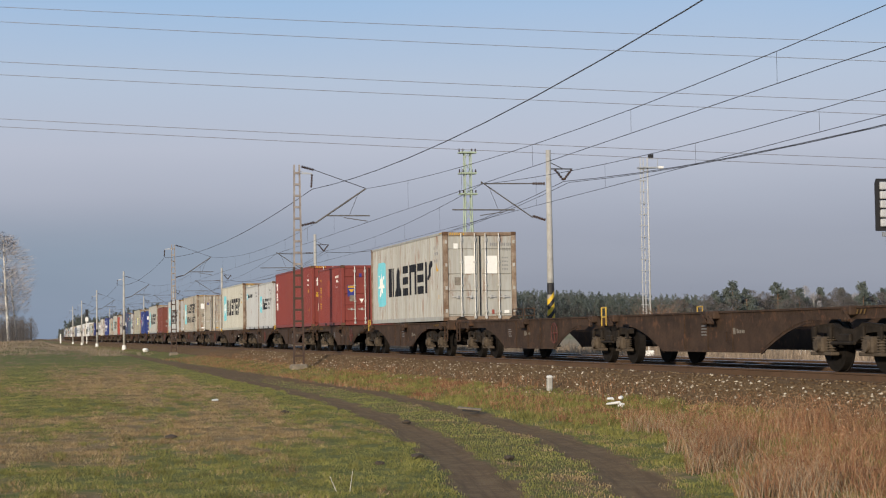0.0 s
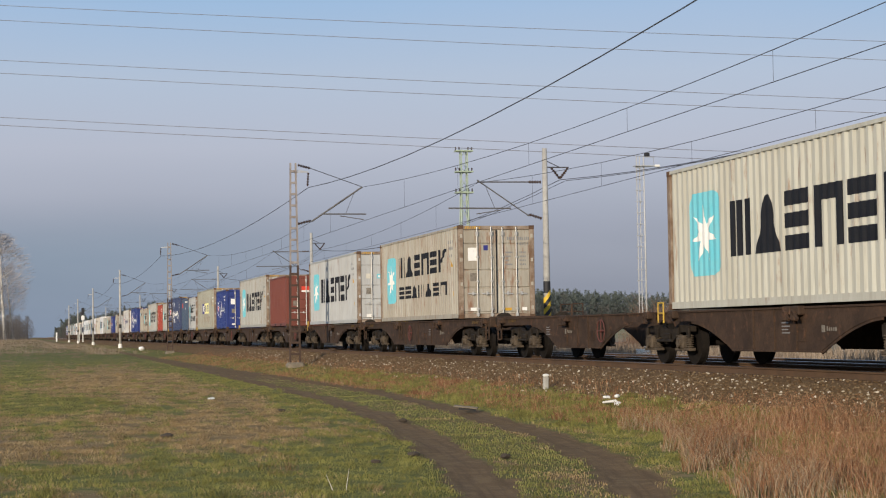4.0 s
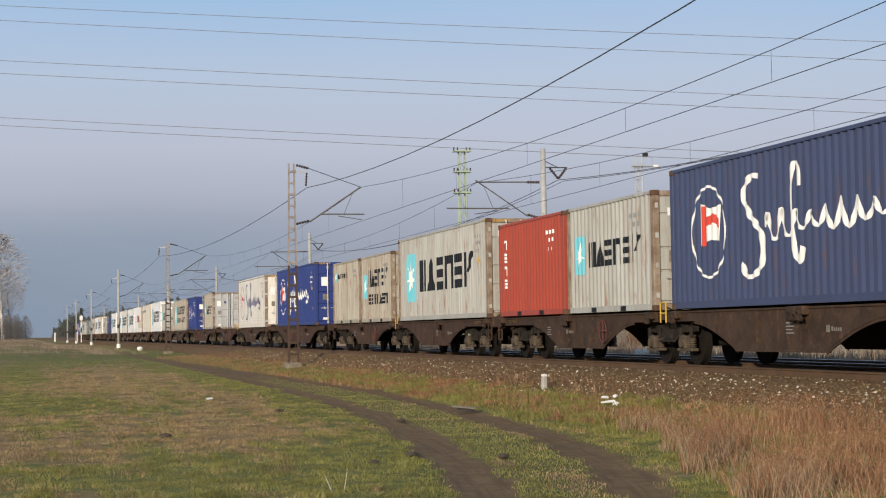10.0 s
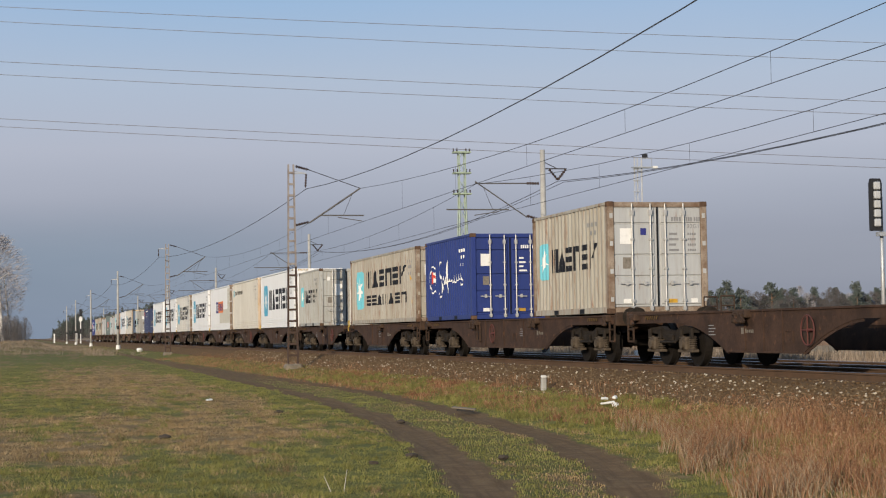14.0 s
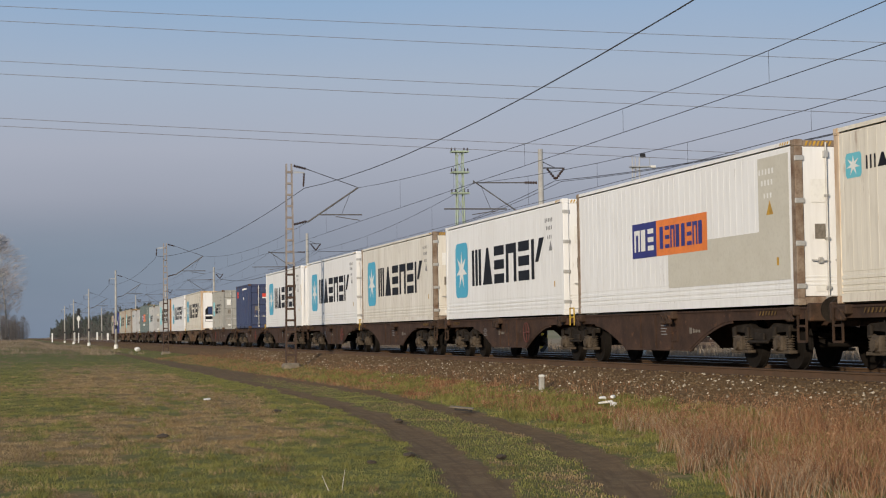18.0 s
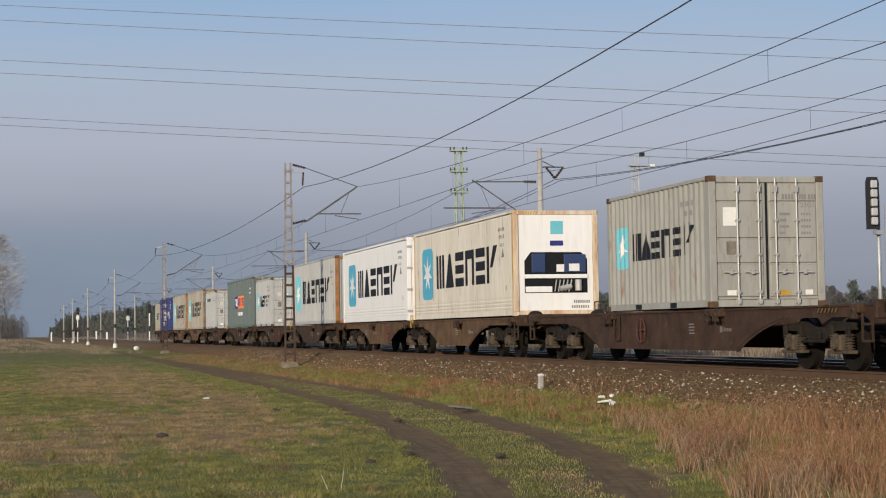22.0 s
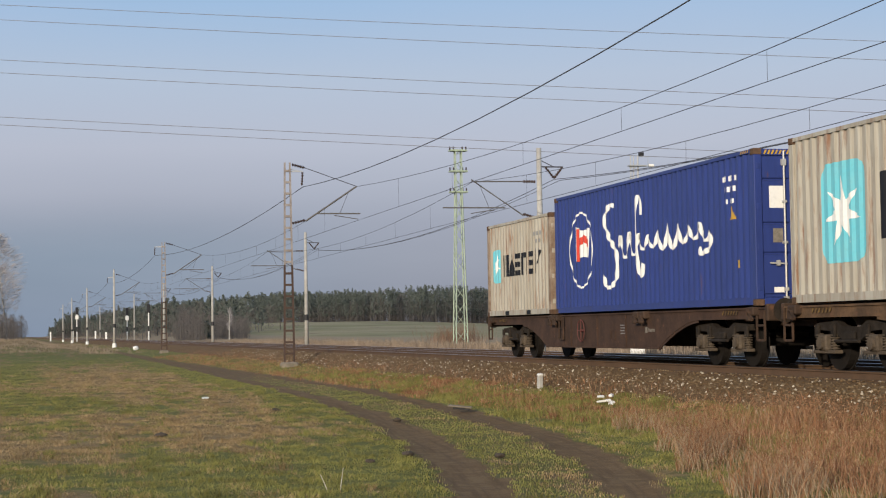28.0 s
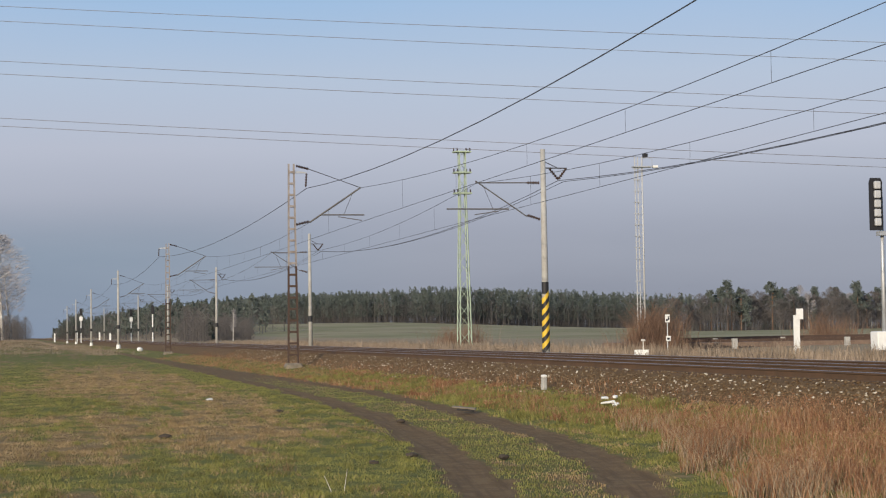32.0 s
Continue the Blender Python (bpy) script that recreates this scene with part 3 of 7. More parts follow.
def corrugated(u0, u1, z0, z1, mat, deep=DEEP, pitch=PITCH):
    """A corrugated sheet in the plane y = 0 that faces -y."""
    us = creases(u0, u1, pitch)
    v, fcs = [], []
    for u in us:
        y = wave(u, pitch, deep)
        v += [(u, y, z0), (u, y, z1), (u, y + 0.004, z0), (u, y + 0.004, z1)]
    for i in range(len(us) - 1):
        a, b = 4 * i, 4 * i + 4
        fcs += [(a, b, b + 1, a + 1), (a + 3, b + 3, b + 2, a + 2)]
    return mesh_from("side_wall", v, fcs, mat)


def panelled(u0, u1, z0, z1, mat):
    """A smooth insulated wall: wide flat panels with shallow seams, and ribbed bands at the foot."""
    us, zs = [u0], [(z0, 0.004)]
    u = u0 + 0.16
    while u < u1 - 0.1:
        us += [u - 0.012, u - 0.005, u + 0.005, u + 0.012]
        u += 0.29
    us.append(u1)
    for k in range(3):
        a = z0 + 0.03 + 0.10 * k
        zs += [(a, 0.004), (a + 0.008, -0.008), (a + 0.06, -0.008), (a + 0.068, 0.004)]
    zs += [(z0 + 0.35, 0.004), (z0 + 0.36, 0.0), (z1 - 0.03, 0.0), (z1 - 0.02, 0.004), (z1, 0.004)]
    v, fcs, nz = [], [], len(zs)
    for i, u in enumerate(us):
        seam = 0.003 if 0 < i < len(us) - 1 and (i - 1) % 4 in (1, 2) else 0.0
        v += [(u, y + (seam if z > z0 + 0.352 else 0.0), z) for z, y in zs]
    for i in range(len(us) - 1):
        for k in range(nz - 1):
            a = i * nz + k
            fcs.append((a, a + nz, a + nz + 1, a + 1))
    return mesh_from("side_wall", v, fcs, mat)


def clip(poly, u0, u1):
    for lim, sgn in ((u0, 1), (u1, -1)):
        res = []
        for i in range(len(poly)):
            a, b = poly[i - 1], poly[i]
            ia, ib = sgn * (a[0] - lim) >= -1e-9, sgn * (b[0] - lim) >= -1e-9
            if ia != ib:
                q = (lim - a[0]) / (b[0] - a[0])
                res.append((lim, a[1] + q * (b[1] - a[1])))
            if ib:
                res.append(b)
        poly = res
        if len(poly) < 3:
            return []
    return poly


def painted(name, polys, ink, parent, at, flat=False, lift=0.0045):
    """Paint on a corrugated wall: flat shapes in u and z, folded over the ridges."""
    v, fcs, seen = [], [], {}

    def corner(co):
        key = tuple(round(q, 5) for q in co)
        if key not in seen:
            seen[key] = len(v)
            v.append(co)
        return seen[key]
    for poly in polys:
        lo, hi = min(p[0] for p in poly), max(p[0] for p in poly)
        us = [lo, hi] if flat else creases(lo, hi)
        for a, b in zip(us, us[1:]):
            c = clip(poly, a, b)
            if len(c) >= 3:
                ids = [corner((u, (0.0 if flat else wave(min(max(u, a + 1e-7), b - 1e-7))) - lift, z)) for u, z in c]
                ids = [q for n, q in enumerate(ids) if q != ids[n - 1]]
                if len(ids) >= 3:
                    fcs.append(tuple(ids))
    me = mesh_from(name, v, fcs, INK[ink])
    ob = part(name, me, None, parent, "", at)
    return tagged(ob, kind="stuff") if name == "marking" else ob


def word(polys, ink, parent, at, flat=False, lift=0.0045):
    """A painted word as separate plain blocks."""
    for poly in polys:
        painted("word_block", [poly], ink, parent, at, flat, lift)


def rect(u0, u1, z0, z1, cut=0.0):
    if cut:
        return [(u0 + cut, z0), (u1 - cut, z0), (u1, z0 + cut), (u1, z1 - cut), (u1 - cut, z1), (u0 + cut, z1), (u0, z1 - cut), (u0, z0 + cut)]
    return [(u0, z0), (u1, z0), (u1, z1), (u0, z1)]


def rounded(u0, u1, z0, z1, rad):
    """A plate with round corners."""
    out = []
    for cu, cz, a0 in ((u1 - rad, z1 - rad, 0), (u0 + rad, z1 - rad, 90), (u0 + rad, z0 + rad, 180), (u1 - rad, z0 + rad, 270)):
        out += [(cu + rad * math.cos(radians(a0 + 22.5 * i)), cz + rad * math.sin(radians(a0 + 22.5 * i))) for i in range(5)]
    return out


def star(cu, cz, ru, rz):
    """A seven-pointed star in triangles."""
    pts = []
    for i in range(14):
        a = math.pi / 2 + i * math.pi / 7
        k = 1.0 if i % 2 == 0 else 0.36
        pts.append((cu + ru * k * math.cos(a), cz + rz * k * math.sin(a)))
    return [[(cu, cz), pts[i], pts[(i + 1) % 14]] for i in range(14)]


def blocks(u0, u1, z0, z1, kinds):
    """A row of plain heavy shapes, as wide and dark as the painted word."""
    n = len(kinds)
    w, out = (u1 - u0) / n, []
    h = z1 - z0
    t = min(0.2 * w + 0.02, 0.26 * h)
    for i, k in enumerate(kinds):
        a, b = u0 + i * w, u0 + (i + 0.84) * w
        if k == "v":
            m = (a + b) / 2
            out += [rect(a, a + t, z0, z1), rect(m - t / 2, m + t / 2, z0, z1), rect(b - t, b, z0, z1)]
        elif k == "t":
            out.append([(a, z0), (b, z0), (b - 0.33 * w, z1), (a + 0.33 * w, z1)])
        elif k == "h":
            out += [rect(a, b, z0, z0 + t), rect(a, b, z0 + (h - t) / 2, z0 + (h + t) / 2), rect(a, b, z1 - t, z1)]
        elif k == "p":
            out += [rect(a, a + t, z0, z1), rect(b - t, b, z0, z1), rect(a + t, b - t, z0 + h / 2 - t / 2, z0 + h / 2 + t / 2)][:2] + [rect(a + t, b - t, z1 - t, z1)]
        elif k == "k":
            out += [rect(a, a + t, z0, z1), [(a + 1.3 * t, z0 + 0.42 * h), (a + 2.4 * t, z0 + 0.42 * h), (b + 0.1 * w, z1), (b - 0.25 * w, z1)]]
        else:
            out.append(rect(a, b - 0.2 * w, z0, z1))
    return out


def ribbon(pts, wide):
    """A pen stroke through pts."""
    out = []
    for (a, b), (c, d) in zip(pts, pts[1:]):
        ln = math.hypot(c - a, d - b) or 1
        nx, nz = -(d - b) / ln * wide / 2, (c - a) / ln * wide / 2
        out.append([(a + nx, b + nz), (a - nx, b - nz), (c - nx, d - nz), (c + nx, d + nz)])
    return out


def flow(pts, n=7):
    """A smooth line through pts."""
    out = []
    for i in range(len(pts) - 1):
        a, b, c, d = pts[max(0, i - 1)], pts[i], pts[i + 1], pts[min(len(pts) - 1, i + 2)]
        for k in range(n):
            t = k / n
            out.append(tuple(0.5 * (2 * q1 + (q2 - q0) * t + (2 * q0 - 5 * q1 + 4 * q2 - q3) * t * t + (3 * q1 - q0 - 3 * q2 + q3) * t ** 3) for q0, q1, q2, q3 in zip(a, b, c, d)))
    return out + [pts[-1]]


def pen(pts, thin, thick):
    """A pen stroke, thick where it falls and thin where it runs level; its pieces meet edge to edge."""
    rim = []
    for i, (a, b) in enumerate(pts):
        (p, q), (r, t) = pts[max(0, i - 1)], pts[min(len(pts) - 1, i + 1)]
        ln = math.hypot(r - p, t - q) or 1
        w = (thin + (thick - thin) * abs(t - q) / ln) / 2
        rim.append(((a - (t - q) / ln * w, b + (r - p) / ln * w), (a + (t - q) / ln * w, b - (r - p) / ln * w)))
    return [[a0, a1, b1, b0] for (a0, a1), (b0, b1) in zip(rim, rim[1:])]


def star_brand(side, L, H, at, second="", flat=False):
    """Star emblem and a heavy dark word, on a long or a short container."""
    if L > 9:
        pu, pw, pz0, pz1, w0, w1, z0, z1 = 1.2, 1.5, 0.225 * H, 0.80 * H, 3.2, 10.6, 0.335 * H, 0.70 * H
    else:
        pu, pw, pz0, pz1, w0, w1, z0, z1 = 0.6, 0.72, 0.36 * H, 0.72 * H, 1.6, 5.2, 0.42 * H, 0.65 * H
    if second:
        z0, z1 = (0.53 * H, 0.78 * H)
    painted("emblem_ground", [rounded(pu, pu + pw, pz0, pz1, 0.16 * pw)], "azure" if flat else "sky", side, at, flat, 0.0055)
    painted("star_emblem", star(pu + pw / 2, (pz0 + pz1) / 2, pw * 0.44, (pz1 - pz0) * 0.36), "white", side, at, flat, 0.008)
    word(blocks(w0, w1, z0, z1, "vthphk"), "black", side, at, flat)
    if second:
        word(blocks(w0, w1, 0.27 * H, 0.42 * H, "hhtvthp"), "black", side, at, flat)


def script_brand(side, L, H, at, ink="white", flat=False):
    """Flag in a ring and a flowing pen stroke."""
    k = L / 12.192
    cu, cz, ru, rz = (2.0 * k, 0.52 * H, (0.95 if flat else 0.85) * k, 0.33 * H if flat else 0.31 * H if k > 0.9 else 0.17 * H)
    ring = [(cu + ru * math.cos(i * math.pi / 16), cz + rz * math.sin(i * math.pi / 16)) for i in range(33)]
    painted("ring_emblem", ribbon(ring, 0.05), ink, side, at, flat)
    fu, fz = cu - 0.45 * ru, cz
    painted("flag_staff", [rect(fu - 0.03, fu + 0.04, cz - 0.62 * rz, cz + 0.72 * rz)], ink, side, at, flat)
    painted("flag_emblem", [[(fu, fz + 0.66 * rz), (fu + 0.6 * ru, fz + 0.50 * rz), (fu + 1.18 * ru, fz + 0.56 * rz), (fu + 1.12 * ru, fz - 0.22 * rz), (fu + 0.55 * ru, fz - 0.18 * rz), (fu, fz - 0.30 * rz)]], "white", side, at, flat, 0.006)
    painted("flag_band", [rect(fu + 0.10 * ru, fu + 0.36 * ru, fz - 0.30 * rz, fz + 0.58 * rz), [(fu + 0.36 * ru, fz + 0.12 * rz), (fu + 0.75 * ru, fz + 0.20 * rz), (fu + 1.12 * ru, fz + 0.05 * rz), (fu + 1.12 * ru, fz + 0.26 * rz), (fu + 0.75 * ru, fz + 0.40 * rz), (fu + 0.36 * ru, fz + 0.32 * rz)]], "red", side, at, flat, 0.009)
    a, b = 3.5 * k, 9.9 * k
    g = 1.0 if flat else 0.90 if k > 0.9 else 0.60        # how tall the stroke is against the wall
    big = [(a + 0.95 * k, (0.5 + (0.86 - 0.5) * g) * H), (a + 0.55 * k, (0.5 + (0.87 - 0.5) * g) * H), (a + 0.25 * k, (0.5 + (0.76 - 0.5) * g) * H), (a + 0.45 * k, (0.5 + (0.62 - 0.5) * g) * H), (a + 0.95 * k, (0.5 + (0.47 - 0.5) * g) * H), (a + 1.1 * k, (0.5 + (0.33 - 0.5) * g) * H), (a + 0.85 * k, (0.5 + (0.20 - 0.5) * g) * H), (a + 0.4 * k, (0.5 + (0.16 - 0.5) * g) * H), (a + 0.1 * k, (0.5 + (0.25 - 0.5) * g) * H)]
    tall = [(a + 2.62 * k, (0.5 + (0.74 - 0.5) * g) * H), (a + 2.60 * k, (0.5 + (0.87 - 0.5) * g) * H), (a + 2.42 * k, (0.5 + (0.89 - 0.5) * g) * H), (a + 2.30 * k, (0.5 + (0.74 - 0.5) * g) * H), (a + 2.32 * k, (0.5 + (0.52 - 0.5) * g) * H), (a + 2.42 * k, (0.5 + (0.30 - 0.5) * g) * H), (a + 2.62 * k, (0.5 + (0.23 - 0.5) * g) * H), (a + 2.74 * k, (0.5 + (0.33 - 0.5) * g) * H)]
    low = []
    n = 150
    for i in range(n + 1):
        q = i / n
        ph = q * 2 * math.pi * 9.0
        hi = 0.075 * (1.0 + 0.35 * math.sin(q * 13.0))
        low.append((a + 1.15 * k + q * (b - a - 1.15 * k) + 0.06 * k * math.cos(ph), 0.50 * H + g * (hi * H * math.sin(ph) + 0.03 * H * q)))
    tail = [(b, (0.5 + (0.52 - 0.5) * g) * H), (b + 0.12 * k, (0.5 + (0.46 - 0.5) * g) * H), (b + 0.02 * k, (0.5 + (0.39 - 0.5) * g) * H), (b - 0.35 * k, (0.5 + (0.36 - 0.5) * g) * H), (b - 0.45 * k, (0.5 + (0.40 - 0.5) * g) * H)]
    wide = 0.15 if flat else 0.14 if k > 0.9 else 0.07
    painted("flowing_stroke", pen(flow(big), wide * 0.55, wide * 1.5), ink, side, at, flat)
    painted("flowing_stroke", pen(flow(tall), wide * 0.4, wide * 1.1), ink, side, at, flat, 0.0065)
    painted("flowing_stroke", pen(low, wide * 0.3, wide * 0.95), ink, side, at, flat, 0.0085)
    painted("flowing_stroke", pen(flow(tail), wide * 0.6, wide * 1.2), ink, side, at, flat, 0.0105)


def codes(side, L, H, at, ink="grey", flat=False):
    """Small unreadable marking lines near the front corner, a triangle sign and a tag."""
    rows = [rect(L - 1.55 + 0.14 * i, L - 1.48 + 0.14 * i, H - 0.51, H - 0.41) for i in range(5)] + [rect(L - 1.45 + 0.14 * i, L - 1.38 + 0.14 * i, H - 0.71, H - 0.61) for i in range(4)] + [rect(L - 1.35 + 0.14 * i, L - 1.29 + 0.14 * i, H - 0.94, H - 0.85) for i in range(3)]
    painted("marking", rows, ink, side, at, flat)
    if L > 9:
        painted("warning_triangle", [[(L - 1.25, H * 0.57), (L - 0.95, H * 0.57), (L - 1.10, H * 0.66)]], "amber" if ink != "grey" or not flat else "grey", side, at, flat)
        painted("tag", [rect(L - 0.85, L - 0.76, 0.25 * H, 0.30 * H)], "amber", side, at, flat)


def door_leaf(H, mat, wide=1.13, reefer=False):
    """One pressed steel door leaf: a single sheet with raised panels."""
    ys = [(0.0, 0), (0.06, 0), (0.085, 1), (wide - 0.085, 1), (wide - 0.06, 0), (wide, 0)]
    zs = [(0.16, 0)]
    if reefer:
        for z in (0.34, 0.41, 0.48):
            zs += [(z, 0), (z + 0.008, 1), (z + 0.03, 1), (z + 0.038, 0)]
    else:
        cuts = (0.19, 0.33 * H, 0.52 * H, 0.80 * H, H - 0.14)
        for lo, hi in zip(cuts, cuts[1:]):
            zs += [(lo + 0.015, 0), (lo + 0.035, 1), (hi - 0.02, 1), (hi - 0.012, 0)]
    zs.append((H - 0.12, 0))
    up = 0.008 if reefer else 0.030
    v, fcs, nz = [], [], len(zs)
    for y, a in ys:
        v += [((0.03 if reefer else 0.0) + up * a * b, y, z) for z, b in zs]
    for k in range(len(ys) - 1):
        for m in range(nz - 1):
            a = k * nz + m
            fcs.append((a, a + nz, a + nz + 1, a + 1))
    return mesh_from("door", v, fcs, mat)


def lock_rod_mesh(H):
    bm = fresh()
    rod(bm, (0.075, 0, 0.06), (0.075, 0, H - 0.05), 0.019, 8)
    for z, k in ((0.12, 1.5), (0.30, 1.0), (0.40 * H, 0.7), (0.66 * H, 0.7), (H - 0.26, 2.0)):
        box(bm, 0.03, 0.10, -0.04, 0.04, z - 0.03 * k, z + 0.03 * k)
    return finish(bm, "lock_rod", M_LOCK)


def lock_handle_mesh():
    bm = fresh()
    bar(bm, (0.095, -0.02, 0), (0.095, 0.32, -0.015), 0.018, 0.026)
    box(bm, 0.05, 0.105, 0.12, 0.18, -0.05, 0.05)
    return finish(bm, "lock_handle", M_LOCK)


def post_mesh(H, mat):
    bm = fresh()
    box(bm, -0.09, 0.09, -0.075, 0.075, 0.118, H - 0.118, 0.012)
    return finish(bm, "corner_post", mat)


def casting_mesh(mat):
    bm = box(fresh(), -0.089, 0.089, -0.081, 0.081, -0.059, 0.059, 0.01)
    for s in (-1, 1):
        box(bm, -0.045, 0.045, s * 0.084 - 0.004, s * 0.084 + 0.004, -0.03, 0.03)
    return finish(bm, "corner_casting", mat)


def container(name, rear, L, H, paint, front, label, brand=None, posts=None, reefer=False, end_paint=None):
    """A shipping container whose rear bottom edge stands at `rear` along the railway at the start."""
    mat = PAINT[paint]
    pm = PAINT[posts] if posts else mat
    c = thing("shipping_container", label, "shipping container", "containers on the train", pose(rear + L / 2, Y_NEAR, FLOOR))
    for s, rz in ((-1, 0), (1, 180)):
        at = pose(0, s * 1.206, 0, 0, 0, rz)
        me = cached(("wall", L, H, paint, reefer), lambda: panelled(-L / 2 + 0.15, L / 2 - 0.15, 0.16, H - 0.10, mat) if reefer else corrugated(-L / 2 + 0.16, L / 2 - 0.16, 0.155, H - 0.07, mat))
        wall = part("side_wall", me, None, c, "", at)
        if s < 0:
            if brand:
                brand(wall, L, H, pose(-L / 2, 0, 0), reefer)
        part("bottom_rail", cached(("brail", L, paint), lambda: finish(box(box(fresh(), -L / 2 + 0.17, L / 2 - 0.17, -0.012, 0.05, 0.025, 0.158), -L / 2 + 0.17, L / 2 - 0.17, -0.012, 0.08, 0.02, 0.035), "bottom_rail", mat)), None, c, "", at)
        part("top_rail", cached(("trail", L, H, paint), lambda: finish(box(fresh(), -L / 2 + 0.17, L / 2 - 0.17, -0.012, 0.05, H - 0.075, H - 0.008), "top_rail", mat)), None, c, "", at)
    part("roof", cached(("roof", L, H, paint), lambda: roof_mesh(L, H, mat)), None, c)
    part("floor", cached(("cfloor", L), lambda: finish(box(fresh(), -L / 2 + 0.1, L / 2 - 0.1, -1.12, 1.12, 0.03, 0.13), "floor", M_WOOD)), None, c)
    for sx in (-1, 1):
        for sy in (-1, 1):
            own = paint if posts == "orange" and (sx < 0 or sy > 0) else posts or paint
            p = part("corner_post", cached(("post", H, own), lambda: post_mesh(H, PAINT[own])), None, c, "", pose(sx * (L / 2 - 0.09), sy * 1.143, 0))
            for z in (0.059, H - 0.059):
                part("corner_casting", cached(("cast", reefer and (posts or paint)), lambda: casting_mesh(pm if reefer else PAINT["iron"])), None, p, "", pose(0, 0, z))
        part("end_header", cached(("head", H, posts or paint), lambda: finish(box(fresh(), -0.05, 0.05, -1.06, 1.06, H - 0.13, H - 0.012, 0.01), "end_header", pm)), None, c, "", pose(sx * (L / 2 - 0.07), 0, 0))
        part("end_sill", cached(("sill", posts or paint), lambda: finish(box(fresh(), -0.05, 0.05, -1.06, 1.06, 0.012, 0.15, 0.01), "end_sill", pm)), None, c, "", pose(sx * (L / 2 - 0.07), 0, 0))
    em = PAINT[end_paint] if end_paint else mat
    # flat black plates on the rail paint in the shaded hollows of the fork pockets
    if L < 9:
        for x in (-1.03, 1.03):
            part("fork_pocket", cached("pocket", lambda: finish(box(fresh(), -0.18, 0.18, -0.004, 0.0, 0.025, 0.135), "fork_pocket", M_DARKFAN)), None, c, "black plate for a fork-lift pocket's shaded hollow", pose(x, -1.219, 0))
    if H > 2.7:
        tagged(part("hazard_stripes", cached(("hazhead", H), lambda: header_stripes(H)), None, c, "worn yellow and black stripes", pose(L / 2 - 0.018, 0, 0)), kind="stuff")
        tagged(part("hazard_stripes", cached(("hazside", H), lambda: side_stripes(H)), None, c, "worn yellow and black stripes", pose(L / 2 - 0.62, -1.2195, 0)), kind="stuff")
    part("end_wall", cached(("end", H, paint, reefer), lambda: panelled(-1.06, 1.06, 0.15, H - 0.13, mat) if reefer else corrugated(-1.06, 1.06, 0.15, H - 0.13, mat, 0.045, 0.265)), None, c, "", pose(-L / 2 + 0.06, 0, 0, 0, 0, -90))
    fx = L / 2 - 0.06
    if front == "blind":
        w = part("end_wall", cached(("end", H, end_paint or paint, reefer), lambda: corrugated(-1.06, 1.06, 0.15, H - 0.13, em, 0.045, 0.265)), None, c, "", pose(fx, 0, 0, 0, 0, 90))
    elif front == "machine":
        machine_end(c, L, H, PAINT["white"])
    else:
        for s in (-1, 1):
            leaf = part("door", cached(("door", H, end_paint or paint, reefer), lambda: door_leaf(H, em, reefer=reefer)), None, c, "", pose(fx, 0.006 if s > 0 else -1.136, 0))
            for y in ((0.50, 0.95) if s < 0 else (0.17, 0.62)):
                part("lock_rod", cached(("rod", H), lambda: lock_rod_mesh(H)), None, leaf, "galvanised lock rod", pose(0, y, 0))
                part("lock_handle", cached("handle", lock_handle_mesh), None, leaf, "lock handle", pose(0, y - (0.30 if s < 0 else 0.0), 0.27 * H))
            me = cached(("hinge", "" if reefer else end_paint or paint, reefer), lambda: hinge_mesh(M_LOCK if reefer else em, reefer))
            for i in range(4):
                part("hinge", me, None, leaf, "", pose(0.01 if reefer else 0, 0.0 if s < 0 else 1.13, 0.33 + i * (H - 0.66) / 3))
        part("gasket", box(fresh(), fx + 0.002, fx + (0.037 if reefer else 0.033), -0.016, 0.016, 0.17, H - 0.13), M_DARKFAN, c, "black door gasket")
        if reefer:
            part("gasket", box(fresh(), fx + 0.031, fx + 0.035, -1.125, -1.095, 0.17, H - 0.13), M_DARKFAN, c, "black door gasket")
        ink = "white" if paint in ("red", "brick", "blue", "navy", "steel", "green", "scarlet") else "grey"
        end_marks(c, fx, H, ink, paint, L, reefer)
    return c


def header_stripes(H):
    bm = fresh()
    for i in range(7):
        y = -1.02 + 0.075 * i
        prism(bm, [(y, H - 0.11), (y + 0.035, H - 0.11), (y + 0.07, H - 0.03), (y + 0.035, H - 0.03)], -0.001, 0.001)
    bmesh.ops.rotate(bm, verts=bm.verts, matrix=Matrix.Rotation(math.pi / 2, 3, "Z"))
    return finish(bm, "hazard_stripes", INK["amber"])


def side_stripes(H):
    bm = fresh()
    for i in range(4):
        prism(bm, [(0.1 * i, H - 0.065), (0.05 + 0.1 * i, H - 0.065), (0.09 + 0.1 * i, H - 0.015), (0.04 + 0.1 * i, H - 0.015)], -0.001, 0.001)
    return finish(bm, "hazard_stripes", INK["amber"])


def hinge_mesh(mat, reefer):
    a, b = (0.09, 0.045) if reefer else (0.045, 0.06)
    return finish(box(fresh(), 0.02, 0.065, -a, a, -b, b, 0.01), "hinge", mat)


def roof_mesh(L, H, mat):
    bm = fresh()
    box(bm, -L / 2 + 0.1, L / 2 - 0.1, -1.2, 1.2, H - 0.05, H - 0.02)
    n = int(L / 0.42)
    for i in range(n):
        x = -L / 2 + 0.3 + i * (L - 0.6) / (n - 1)
        box(bm, x - 0.08, x + 0.08, -1.05, 1.05, H - 0.021, H - 0.006)
    return finish(bm, "roof", mat)


